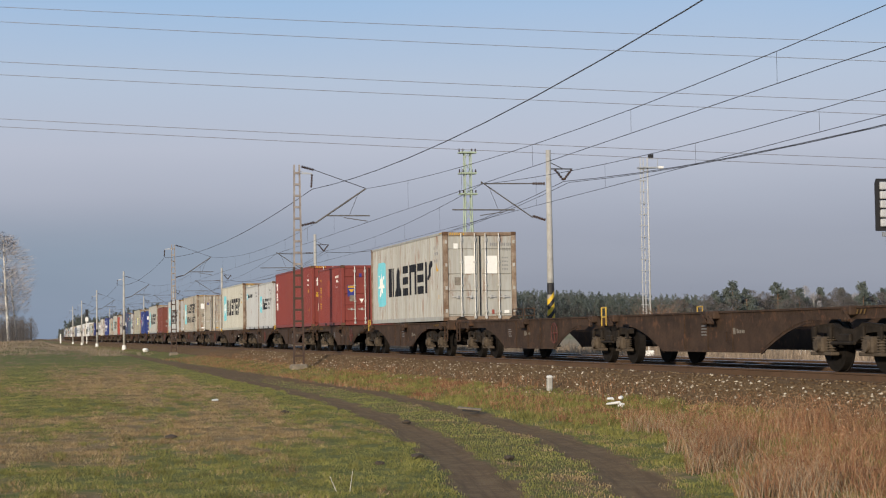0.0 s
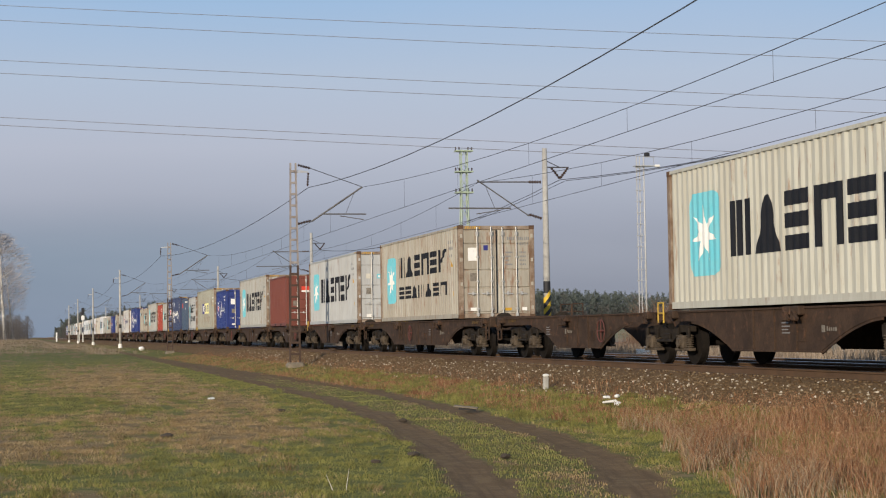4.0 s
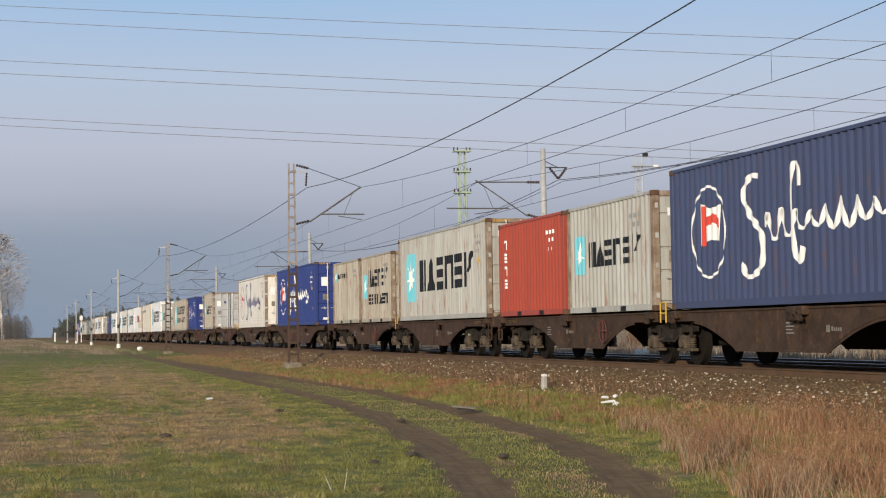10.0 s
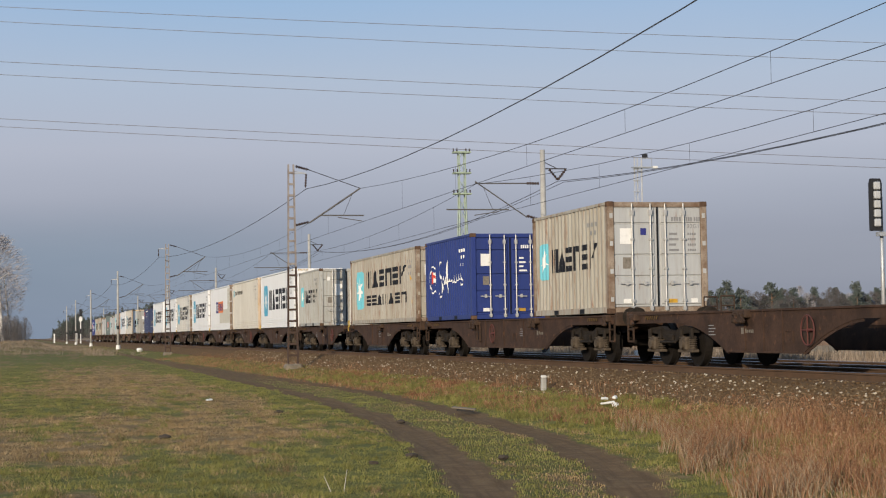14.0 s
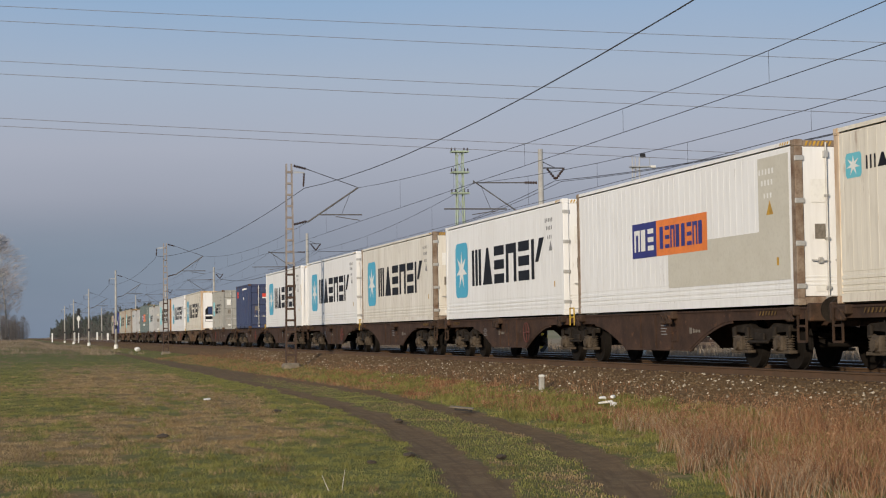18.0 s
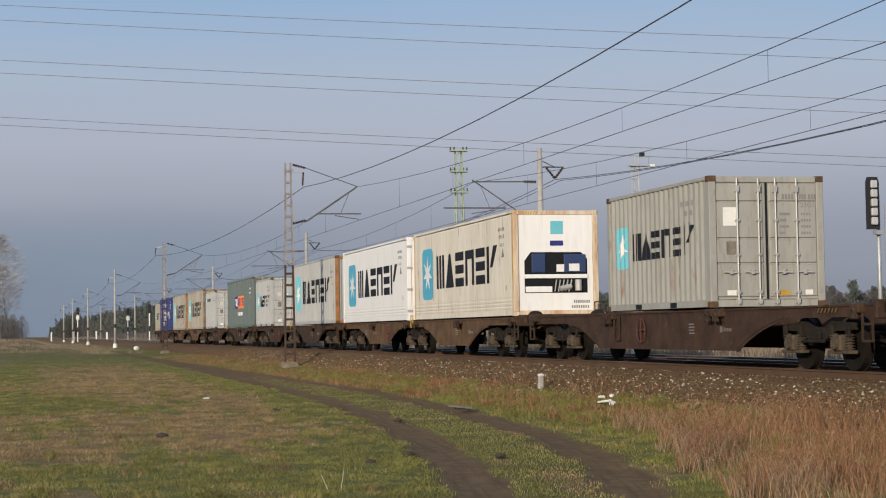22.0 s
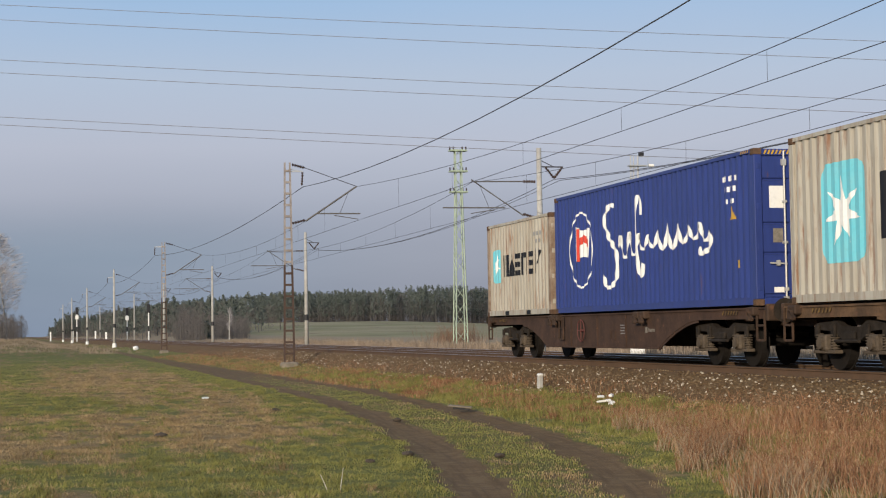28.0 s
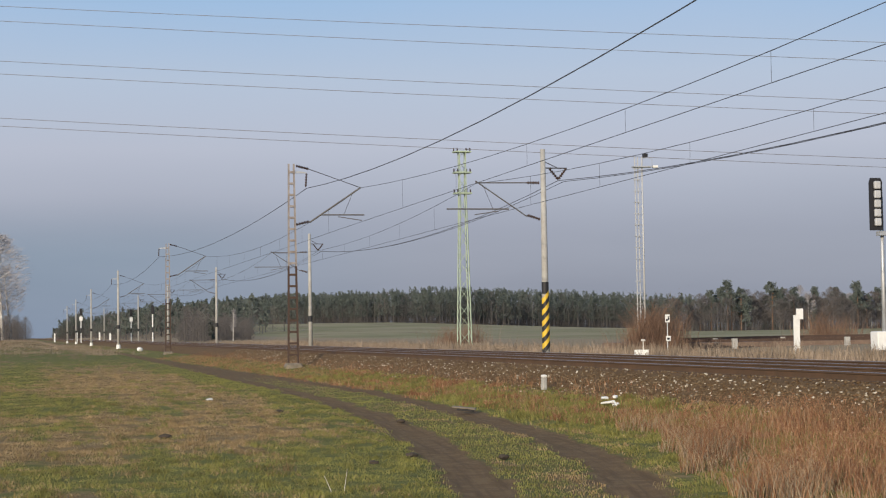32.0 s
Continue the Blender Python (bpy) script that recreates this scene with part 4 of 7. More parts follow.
def plate(parent, x, y0, y1, z0, z1, ink, name="placard"):
    me = finish(box(fresh(), x, x + 0.004, y0, y1, z0, z1), name, INK[ink])
    return part(name, me, None, parent)


def lettering(text, size, ink):
    """Stencilled characters as a flat mesh that faces +x."""
    cu = bpy.data.curves.new("lettering", "FONT")
    cu.body, cu.size = text, size
    tmp = bpy.data.objects.new("lettering", cu)
    me = bpy.data.meshes.new_from_object(tmp)
    bpy.data.objects.remove(tmp)
    me.transform(Matrix.Rotation(math.pi / 2, 4, "Z") @ Matrix.Rotation(math.pi / 2, 4, "X"))
    me.materials.append(INK[ink])
    return me


def stencil(c, text, x, y, z, size, ink):
    """One stencilled word on the doors; y is its start, z its foot."""
    return part("lettering", cached(("text", text, size, ink), lambda: lettering(text, size, ink)), None, c, ink + " stencilled characters", pose(x, y, z))


def end_marks(c, fx, H, ink, paint, L, reefer):
    """Marking lines, stencilled words and stickers on the doors."""
    x = fx + (0.042 if reefer else 0.033)
    rnd = random.Random(int(H * 100) + len(c.name) + int(abs(c.location.x) * 7))
    bm = fresh()
    for i in range(4):
        box(bm, x, x + 0.003, 0.34 + 0.065 * i, 0.385 + 0.065 * i, H - 0.46, H - 0.36)
    for i in range(7):
        a = 0.70 + 0.058 * i + (0.03 if i > 2 else 0) + (0.03 if i > 5 else 0)
        box(bm, x, x + 0.003, a, a + 0.038, H - 0.46, H - 0.36)
    words = paint == "red" and L < 9
    for k in range(4):
        z = 0.70 * H - 0.125 * k
        for i in range(4):
            a = 0.74 + 0.055 * i
            box(bm, x, x + 0.003, a, a + 0.036, z, z + (0.08 if words else 0.05))
        if not words:
            box(bm, x, x + 0.003, 0.28, 0.40 + 0.12 * rnd.random(), z, z + 0.05)
    tagged(part("marking", bm, INK[ink], c), kind="stuff")
    stencil(c, "22G1" if L < 9 else "45R1" if reefer else "45G1", x + 0.001, 0.73, H - 0.62, 0.14, ink)
    if words:
        for k, tx in enumerate(("MGW.", "TARE.", "NET.", "CU.CAP.")):
            stencil(c, tx, x + 0.001, 0.25, 0.70 * H - 0.125 * k, 0.115, ink)
    plate(c, x, -0.86, -0.66, 0.40 * H, 0.40 * H + 0.26, "dim")
    plate(c, x, 0.80, 0.96, 0.24, 0.34, "white")
    if paint == "grey":
        for y in (-0.52, 0.22):
            plate(c, x, y, y + 0.36, 0.53 * H, 0.73 * H, "white")
        plate(c, x, -0.88, -0.74, H - 0.55, H - 0.38, "white")
        plate(c, x, 0.38, 0.46, 0.22, 0.36, "faded")
    elif paint == "pale":
        plate(c, x, -0.42, -0.24, 0.62 * H, 0.62 * H + 0.18, "sky")
        plate(c, x + 0.002, -0.37, -0.29, 0.62 * H + 0.05, 0.62 * H + 0.13, "white")
        plate(c, x, -0.86, -0.68, 0.62 * H, 0.62 * H + 0.20, "patch")
        plate(c, x, -0.86, -0.66, 0.24, 0.36, "white")
        plate(c, x, 0.24, 0.44, 0.24, 0.33, "amber")
    elif words:
        part("sign", prism(fresh(), [(-0.95, 0.48 * H), (-0.60, 0.48 * H), (-0.60, 0.67 * H), (-0.95, 0.67 * H)], -0.003, 0.0), INK["navy"], c, "dark blue company sign", pose(x, 0, 0, 0, 0, 90))
        part("emblem", prism(fresh(), [(-0.93, 0.62 * H), (-0.62, 0.62 * H), (-0.62, 0.66 * H), (-0.93, 0.66 * H)], -0.006, -0.003), INK["amber"], c, "amber bar on the sign", pose(x, 0, 0, 0, 0, 90))
        part("emblem", prism(fresh(), [(-0.80, 0.55 * H), (-0.75, 0.55 * H), (-0.65, 0.60 * H), (-0.90, 0.60 * H)], -0.006, -0.003), INK["amber"], c, "amber wedge on the sign", pose(x, 0, 0, 0, 0, 90))
        part("warning_triangle", prism(fresh(), [(-0.34, 0.37 * H), (-0.24, 0.44 * H), (-0.44, 0.44 * H)], -0.003, 0.0), INK["white"], c, "white warning triangle", pose(x, 0, 0, 0, 0, 90))
        plate(c, x, -0.44, -0.33, 0.80 * H, 0.86 * H, "navy")
    elif paint == "red":
        plate(c, x, -1.00, -0.62, 1.42, 1.64, "amber", "caution_plate")
        stencil(c, "CAUTION", x + 0.005, -0.99, 1.53, 0.085, "black")
        plate(c, x, -0.90, -0.72, 0.80, 1.10, "patch")
        bm = fresh()
        for y0, y1, z0, z1 in ((-0.96, -0.91, 1.95, 2.32), (-1.0, -0.88, 2.16, 2.21), (-0.86, -0.81, 1.98, 2.18), (-0.86, -0.70, 2.06, 2.10), (-0.74, -0.70, 2.06, 2.18), (-0.66, -0.60, 1.98, 2.18)):
            box(bm, x, x + 0.004, y0, y1, z0, z1)
        tagged(part("emblem", bm, INK["white"], c, "white emblem strokes"), kind="stuff")
    elif paint in ("brick", "navy"):
        plate(c, x, -0.42, 0.02, H - 0.76, H - 0.56, "red")
        plate(c, x, -0.42, 0.02, H - 0.84, H - 0.77, "white")
    else:
        plate(c, x, -0.92, -0.64, 0.62 * H, 0.76 * H, "white")
        plate(c, x, -0.86, -0.66, 0.24, 0.34, "white")
        plate(c, x, 0.24, 0.46, 0.24, 0.33, "amber")
    if paint == "tan":
        plate(c, x, -0.42, -0.28, H - 0.78, H - 0.62, "navy")


def machine_end(c, L, H, mat):
    """The cooling unit's end of an insulated container."""
    x = L / 2 - 0.06
    part("unit_panel", box(fresh(), x - 0.02, x + 0.02, -1.06, 1.06, 0.15, H - 0.13), mat, c, "white cooling unit panel")
    # no real recess: a black sheet on the panel paints in the bay's shade
    part("unit_recess", prism(fresh(), [(-0.9, 0.62), (0.9, 0.62), (0.9, 1.55), (0.72, 1.74), (-0.72, 1.74), (-0.9, 1.5)], -0.004, 0.0), M_DARKFAN, c, "black plate for the machinery bay's shaded depth", pose(x + 0.021, 0, 0, 0, 0, 90))
    part("unit_cover", box(fresh(), x + 0.025, x + 0.07, -0.70, -0.30, 1.18, 1.70, 0.02), M_UNITBLUE, c, "dark blue cover")
    part("unit_cover", box(fresh(), x + 0.025, x + 0.07, 0.22, 0.85, 1.18, 1.68, 0.02), M_UNITBLUE, c, "dark blue cover")
    bm = fresh()
    rod(bm, (x + 0.025, -0.04, 1.43), (x + 0.06, -0.04, 1.43), 0.22, 20)
    part("fan", bm, M_DARKFAN, c, "black fan")
    part("unit_shelf", box(fresh(), x + 0.025, x + 0.08, -0.9, 0.9, 1.02, 1.13, 0.01), mat, c)
    part("unit_cover", box(fresh(), x + 0.025, x + 0.06, -0.88, -0.12, 0.64, 0.80, 0.01), mat, c)
    bm = fresh()
    rod(bm, (x + 0.08, 0.62, 0.68), (x + 0.08, 0.62, 0.98), 0.09, 12)
    rod(bm, (x + 0.07, 0.1, 0.74), (x + 0.07, 0.42, 0.80), 0.07, 10)
    for i in range(5):
        rod(bm, (x + 0.06, -0.05 + 0.1 * i, 0.66), (x + 0.06, 0.0 + 0.11 * i, 0.98), 0.018, 6)
    part("compressor", bm, M_LOCK, c, "grey compressor and pipes")
    plate(c, x + 0.072, 0.0, 0.22, 1.2, 1.4, "white")
    plate(c, x + 0.072, 0.36, 0.66, 1.22, 1.42, "white")
    part("sticker", box(fresh(), L / 2 - 0.14, L / 2 - 0.07, -1.226, -1.222, 1.0, 2.0), INK["amber"], c, "yellow warning strip on the post")
    plate(c, x + 0.022, -0.14, 0.22, H - 0.66, H - 0.30, "sky", "emblem")
    plate(c, x + 0.022, -0.16, 0.22, H - 0.98, H - 0.84, "navy", "emblem")
    bm = fresh()
    for i in range(8):
        box(bm, x + 0.021, x + 0.024, 0.5 + 0.06 * i, 0.54 + 0.06 * i, 0.34, 0.42)
        box(bm, x + 0.021, x + 0.024, 0.44 + 0.065 * i, 0.48 + 0.065 * i, 0.2, 0.28)
    tagged(part("marking", bm, INK["grey"], c), kind="stuff")


# brand layouts
def b_star(w, L, H, at, flat):
    star_brand(w, L, H, at, "", flat)
    codes(w, L, H, at, "grey", flat)


def b_star2(w, L, H, at, flat):
    star_brand(w, L, H, at, "second", flat)
    codes(w, L, H, at, "grey", flat)


def b_line(w, L, H, at, flat):
    """Small emblem and one thin line of plain bars high on the wall."""
    painted("emblem_ground", [rect(0.4, 0.95, 0.70 * H, 0.84 * H, 0.05)], "sky", w, at, flat)
    painted("star_emblem", star(0.67, 0.77 * H, 0.24, 0.17), "white", w, at, flat, 0.008)
    e1 = 5.0 if L > 9 else 3.4
    word(blocks(1.1, e1, 0.735 * H, 0.81 * H, "vthphk" + "bbhh"), "black", w, at, flat)
    codes(w, L, H, at, "grey", flat)


def b_script(w, L, H, at, flat):
    script_brand(w, L, H, at, "navy" if flat else "white", flat)
    codes(w, L, H, at, "grey" if flat else "white", flat)


def b_two(col):
    def go(w, L, H, at, flat):
        painted("name_panel", [rect(3.87, 5.34, 0.40 * H, 0.66 * H)], "navy", w, at, flat, 0.004)
        painted("name_panel", [rect(5.34, 8.14, 0.40 * H, 0.66 * H)], col, w, at, flat, 0.004)
        word(blocks(4.0, 5.25, 0.45 * H, 0.61 * H, "pbh"), "white", w, at, flat, 0.008)
        word(blocks(5.55, 8.0, 0.45 * H, 0.61 * H, "bhpbbhpb"), "navy", w, at, flat, 0.008)
        codes(w, L, H, at, "white", flat)
    return go


def b_green(w, L, H, at, flat):
    b_two("orange")(w, L, H, at, flat)
    word(blocks(5.3, 7.6, 0.25 * H, 0.32 * H, "bbhbbb"), "white", w, at, flat)


def b_whitetwo(w, L, H, at, flat):
    b_two("orange")(w, L, H, at, flat)
    painted("repair_patch", [rect(6.0, 11.9, 0.16 * H, 0.47 * H), rect(10.6, 11.9, 0.47 * H, 0.93 * H)], "patch", w, at, flat, 0.003)


def b_upright(ink, u=0.45):
    def go(w, L, H, at, flat):
        n = 4 if L < 9 else 3
        out = []
        for i in range(n):
            big = 1.0 if n == 4 else 1.45
            z = H * 0.82 - i * 0.36 * big
            out += blocks(u, u + 0.34 * big, z - 0.26 * big, z, "h" if i % 2 else "p")
        word(out, ink, w, at, flat)
        if n == 4 and ink == "amber":
            painted("repaint_patch", [rect(2.35, 3.6, 0.50 * H, 0.78 * H)], "faded", w, at, flat, 0.003)
        codes(w, L, H, at, "white", flat)
    return go


def b_plain(w, L, H, at, flat):
    painted("tag", [rect(0.55, 0.95, 0.72 * H, 0.78 * H), rect(0.55, 0.95, 0.79 * H, 0.87 * H)], "red", w, at, flat)
    painted("tag", [rect(3.2, 3.6, 0.66 * H, 0.72 * H)], "white", w, at, flat)
    painted("marking", [rect(3.0 + 0.3 * i, 3.18 + 0.3 * i, 0.88 * H, 0.92 * H) for i in range(8)], "white", w, at, flat)


HC, ST, L40, L20 = 2.896, 2.591, 12.192, 6.058
LOAD = [
    (-66.89, L40, HC, "grey", "doors", "weathered grey forty-foot container with star emblem and rust", b_star, "rust", False),
    (-79.61, L20, ST, "red", "doors", "dark red twenty-foot container with a paler repainted patch", b_upright("amber"), None, False),
    (-93.77, L40, HC, "red", "doors", "dark red forty-foot container with one white lock rod", b_upright("white", 0.25), None, False),
    (-100.93, L20, ST, "pale", "doors", "pale grey twenty-foot container with star emblem", b_star, "pale", False),
    (-107.07, L20, ST, "pale", "doors", "pale grey twenty-foot container with thin lettering, dented", b_line, "rust", False),
    (-120.56, L40, HC, "ivory", "blind", "ivory forty-foot container with star emblem", b_star, "rust", False),
    (-150.69, L40, HC, "tan", "doors", "stained beige forty-foot container with star emblem and rust", b_star2, "rust", False),
    (-167.47, L40, HC, "pale", "doors", "pale grey forty-foot container with star emblem", b_star, "rust", False),
    (-180.90, L20, ST, "brick", "doors", "brick red twenty-foot container with red and white tag", None, None, False),
    (-194.43, L40, HC, "grey", "doors", "weathered grey forty-foot container with star emblem and rusty posts", b_star, "rust", False),
    (-207.86, L20, ST, "blue", "doors", "royal blue twenty-foot container with flowing white script", b_script, None, False),
    (-221.52, L40, HC, "sage", "doors", "faded sage forty-foot container with blue and yellow panel", b_two("yellow"), "rust", False),
    (-228.76, L20, ST, "pale", "doors", "whitish twenty-foot container with emblem, streaked with dirt", b_star2, "rust", False),
    (-235.05, L20, ST, "steel", "doors", "steel blue twenty-foot container with small tags", b_plain, None, False),
    (-248.77, L40, HC, "navy", "doors", "faded navy forty-foot container with flowing white script", b_script, None, False),
    (-255.83, L20, ST, "grey", "doors", "grey twenty-foot container with star emblem", b_star, "rust", False),
    (-262.15, L20, ST, "scarlet", "doors", "orange-red twenty-foot container with upright white word", b_upright("white"), None, False),
    (-275.59, L40, HC, "grey", "doors", "grey forty-foot container with star emblem and stains", b_star, "rust", False),
    (-282.83, L20, ST, "tan", "doors", "rust-stained beige twenty-foot container with emblem", b_star2, "rust", False),
    (-289.07, L20, ST, "tan", "doors", "rust-stained beige twenty-foot container with thin lettering", b_line, "rust", False),
    (-305.97, L40, HC, "blue", "doors", "royal blue forty-foot container with flowing white script", b_script, None, False),
    (-322.85, L40, HC, "offwhite", "doors", "dirty white refrigerated container with navy script", b_script, "rust", True),
    (-343.68, L20, ST, "tan", "doors", "rust-stained beige twenty-foot container with pale doors", b_star, "rust", False),
    (-356.18, L20, ST, "blue", "doors", "royal blue twenty-foot container with white script and scratches", b_script, None, False),
    (-369.76, L40, ST, "tan", "doors", "stained beige forty-foot container with emblem", b_star2, "rust", False),
    (-383.32, L20, ST, "grey", "doors", "grey twenty-foot container with star emblem", b_star, "grey", False),
    (-397.04, L40, HC, "white", "doors", "clean white refrigerated container with star emblem", b_star, "white", True),
    (-410.41, L40, HC, "cream", "machine", "cream refrigerated container with small emblem", b_line, "stain", True),
    (-424.09, L40, HC, "white", "doors", "patched white refrigerated container with blue and orange panel", b_whitetwo, "rust", True),
    (-437.38, L40, HC, "white", "doors", "white refrigerated container with star emblem and stained patch", b_star, "white", True),
    (-451.27, L40, HC, "offwhite", "doors", "dirty white refrigerated container with star emblem", b_star, "rust", True),
    (-464.50, L40, HC, "white", "doors", "white refrigerated container with star emblem", b_star, "white", True),
    (-478.49, L40, HC, "white", "machine", "white refrigerated container with cooling unit in front", b_star, "white", True),
    (-491.89, L20, ST, "navy", "doors", "navy twenty-foot container with red and white tag", b_plain, None, False),
    (-505.53, L20, ST, "dull", "doors", "grey twenty-foot container with star emblem, grimy doors", b_star, "dull", False),
    (-525.50, L40, HC, "cream", "machine", "cream refrigerated container with open cooling unit in front", b_star, "stain", True),
    (-538.79, L40, HC, "white", "doors", "white refrigerated container with star emblem", b_star, "white", True),
    (-552.71, L40, HC, "pale", "blind", "pale grey forty-foot container with star emblem and orange post", b_star, "orange", False),
    (-566.00, L20, ST, "pale", "doors", "pale grey twenty-foot container with star emblem", b_star, "pale", False),
    (-579.73, L40, HC, "green", "doors", "grey-green forty-foot container with blue and orange panel", b_green, None, False),
    (-593.12, L20, ST, "pale", "doors", "pale grey twenty-foot container with thin lettering", b_line, "pale", False),
    (-606.92, L40, HC, "tan", "blind", "stained beige forty-foot container with star emblem", b_star, "rust", False),
    (-620.13, L40, HC, "tan", "blind", "stained beige forty-foot container with orange corner posts", b_star, "orange", False),
    (-633.79, L40, HC, "blue", "doors", "royal blue forty-foot container with flowing white script", b_script, None, False),
    (-640.26, L20, ST, "tan", "doors", "rust-edged pale beige twenty-foot container with star emblem", b_star, "rust", False),
]
CARGO = []
for rear, L, H, paint, front, label, brand, posts, reefer in LOAD:
    CARGO.append((container("shipping_container", rear, L, H, paint, front, label, brand, posts, reefer, "pale" if "pale doors" in label else None), rear + L / 2, FLOOR))


# ---- wagons ----
def sill_mesh(x0, x1, low0, low1, mat):
    """A fish-bellied side sill: shallow over the bogies, deep in the middle."""
    t, sh, dp = 1.11, 0.90, 0.33
    o = [(x0, t), (x1, t), (x1, sh)]
    b1, b0 = x1 - low1, x0 + low0
    bend = [(0.3 - 2.2 * q, sh - (sh - dp) * q ** 1.6) for q in (0.0, 0.14, 0.28, 0.42, 0.56, 0.70, 0.85, 1.0)]
    fore, aft = [(b1 + u, z) for u, z in bend], [(b0 - u, z) for u, z in bend]
    o += fore + aft[::-1] + [(x0, sh)]
    bm = prism(fresh(), o, -0.02, 0.03)
    for run_up in (fore, aft):
        for (ua, za), (ub, zb) in zip(run_up, run_up[1:]):
            bar(bm, (ua, 0.0, za), (ub, 0.0, zb), 0.02, 0.10)
    xm = (b0 + b1) / 2 + 1.1
    for za, zb in ((0.50, 0.525), (0.70, 0.725)):
        box(bm, xm - 0.16, xm + 0.16, -0.04, -0.018, za, zb)
    for ua in (xm - 0.16, xm + 0.14):
        box(bm, ua, ua + 0.02, -0.04, -0.018, 0.525, 0.70)
    box(bm, x0, x1, -0.05, 0.06, t - 0.035, t)
    box(bm, b0 + 1.85, b1 - 1.85, -0.05, 0.06, dp - 0.02, dp + 0.012)
    n = 4
    for i in range(1, n):
        x = b0 + 1.9 + (b1 - b0 - 3.8) * i / n
        box(bm, x - 0.012, x + 0.012, -0.045, -0.018, dp + 0.02, t - 0.035)
    return finish(bm, "side_sill", mat)


def bogie(wagon, x):
    """A two-axle bogie: cast side frames, coil springs, axle boxes and two wheelsets."""
    bg = part("bogie", cached("bolster", lambda: finish(box(box(fresh(), -0.2, 0.2, -1.0, 1.0, 0.50, 0.70, 0.03), -0.9, 0.9, -0.35, 0.35, 0.55, 0.66, 0.02), "bogie", M_BOGIE)), None, wagon, "grimy dark two-axle bogie", pose(x, 0, 0))
    for s in (-1, 1):
        part("side_frame", cached("bframe", bogie_frame), None, bg, "", pose(0, s * 0.99, 0, 0, 0, 0 if s < 0 else 180))
        for ax in (-0.9, 0.9):
            part("axle_box", cached("abox", axle_box), None, bg, "", pose(ax, s * 1.0, 0.46, 0, 0, 0 if s < 0 else 180))
            for k in (-0.27, 0.27):
                part("coil_spring", cached("spring", spring_mesh), None, bg, "", pose(ax + k, s * 1.02, 0.34))
    for ax in (-0.9, 0.9):
        w = part("wheelset", cached("wheels", wheel_mesh), None, bg, "steel wheels on an axle", pose(ax, 0, 0.46))
        WHEELS.append((w, ax, wagon, x + ax))


def bogie_frame():
    o = [(-1.28, 0.69), (-1.28, 0.80), (-0.55, 0.84), (-0.3, 0.74), (0.3, 0.74), (0.55, 0.84), (1.28, 0.80), (1.28, 0.69), (0.72, 0.67), (0.50, 0.60), (0.28, 0.50), (-0.28, 0.50), (-0.50, 0.60), (-0.72, 0.67)]
    bm = prism(fresh(), o, -0.05, 0.07)
    box(bm, -0.20, 0.20, -0.11, -0.05, 0.52, 0.66, 0.02)
    for x in (-1.2, -0.6, 0.6, 1.2):
        box(bm, x - 0.07, x + 0.07, -0.10, -0.045, 0.56, 0.78, 0.015)
    rod(bm, (-0.42, -0.13, 0.50), (0.42, -0.13, 0.50), 0.03)
    return finish(bm, "side_frame", M_BOGIE)


def axle_box():
    bm = box(fresh(), -0.15, 0.15, -0.14, 0.08, -0.13, 0.15, 0.03)
    rod(bm, (0, -0.19, 0), (0, -0.13, 0), 0.10, 12)
    box(bm, -0.40, 0.40, -0.10, 0.06, -0.17, -0.11, 0.01)
    return finish(bm, "axle_box", M_DUSTY)


def spring_mesh():
    """A stout coil spring: one turned body with deep grooves between its coils."""
    prof = [(0.0, 0.05)]
    for i in range(6):
        a = 0.02 + i * 0.045
        prof += [(a - 0.002, 0.05), (a + 0.004, 0.084), (a + 0.013, 0.09), (a + 0.022, 0.084), (a + 0.028, 0.05)]
    prof.append((0.29, 0.05))
    k, v, fcs = 12, [], []
    for z, rad in prof:
        v += [(rad * math.cos(2 * math.pi * j / k), rad * math.sin(2 * math.pi * j / k), z) for j in range(k)]
    for i in range(len(prof) - 1):
        for j in range(k):
            a, b = i * k + j, i * k + (j + 1) % k
            fcs.append((a, b, b + k, a + k))
    fcs += [tuple(range(k))[::-1], tuple(range(len(v) - k, len(v)))]
    return mesh_from("coil_spring", v, fcs, M_DUSTY)


def wheel_mesh():
    bm = fresh()
    rod(bm, (0, -0.95, 0), (0, 0.95, 0), 0.075, 10)
    for s in (-1, 1):
        rod(bm, (0, s * 0.70, 0), (0, s * 0.82, 0), 0.455, 28)
        rod(bm, (0, s * 0.675, 0), (0, s * 0.70, 0), 0.485, 28)
        rod(bm, (0, s * 0.82, 0), (0, s * 0.85, 0), 0.16, 14)
        rod(bm, (0, s * 0.82, 0), (0, s * 0.825, 0), 0.40, 28, 0.34)
        for k in range(3):
            a = k * 2 * math.pi / 3
            rod(bm, (0.27 * math.cos(a), s * 0.815, 0.27 * math.sin(a)), (0.27 * math.cos(a), s * 0.832, 0.27 * math.sin(a)), 0.03, 8)
    return finish(bm, "wheelset", M_WHEEL)


WHEELS, WAGONS = [], []


def buffer_mesh():
    bm = fresh()
    rod(bm, (0, 0, 0), (0.34, 0, 0), 0.105, 14)
    rod(bm, (0.34, 0, 0), (0.52, 0, 0), 0.075, 12)
    rod(bm, (0.52, 0, 0), (0.565, 0, 0), 0.225, 20, 0.21)
    return finish(bm, "buffer", M_BOGIE)


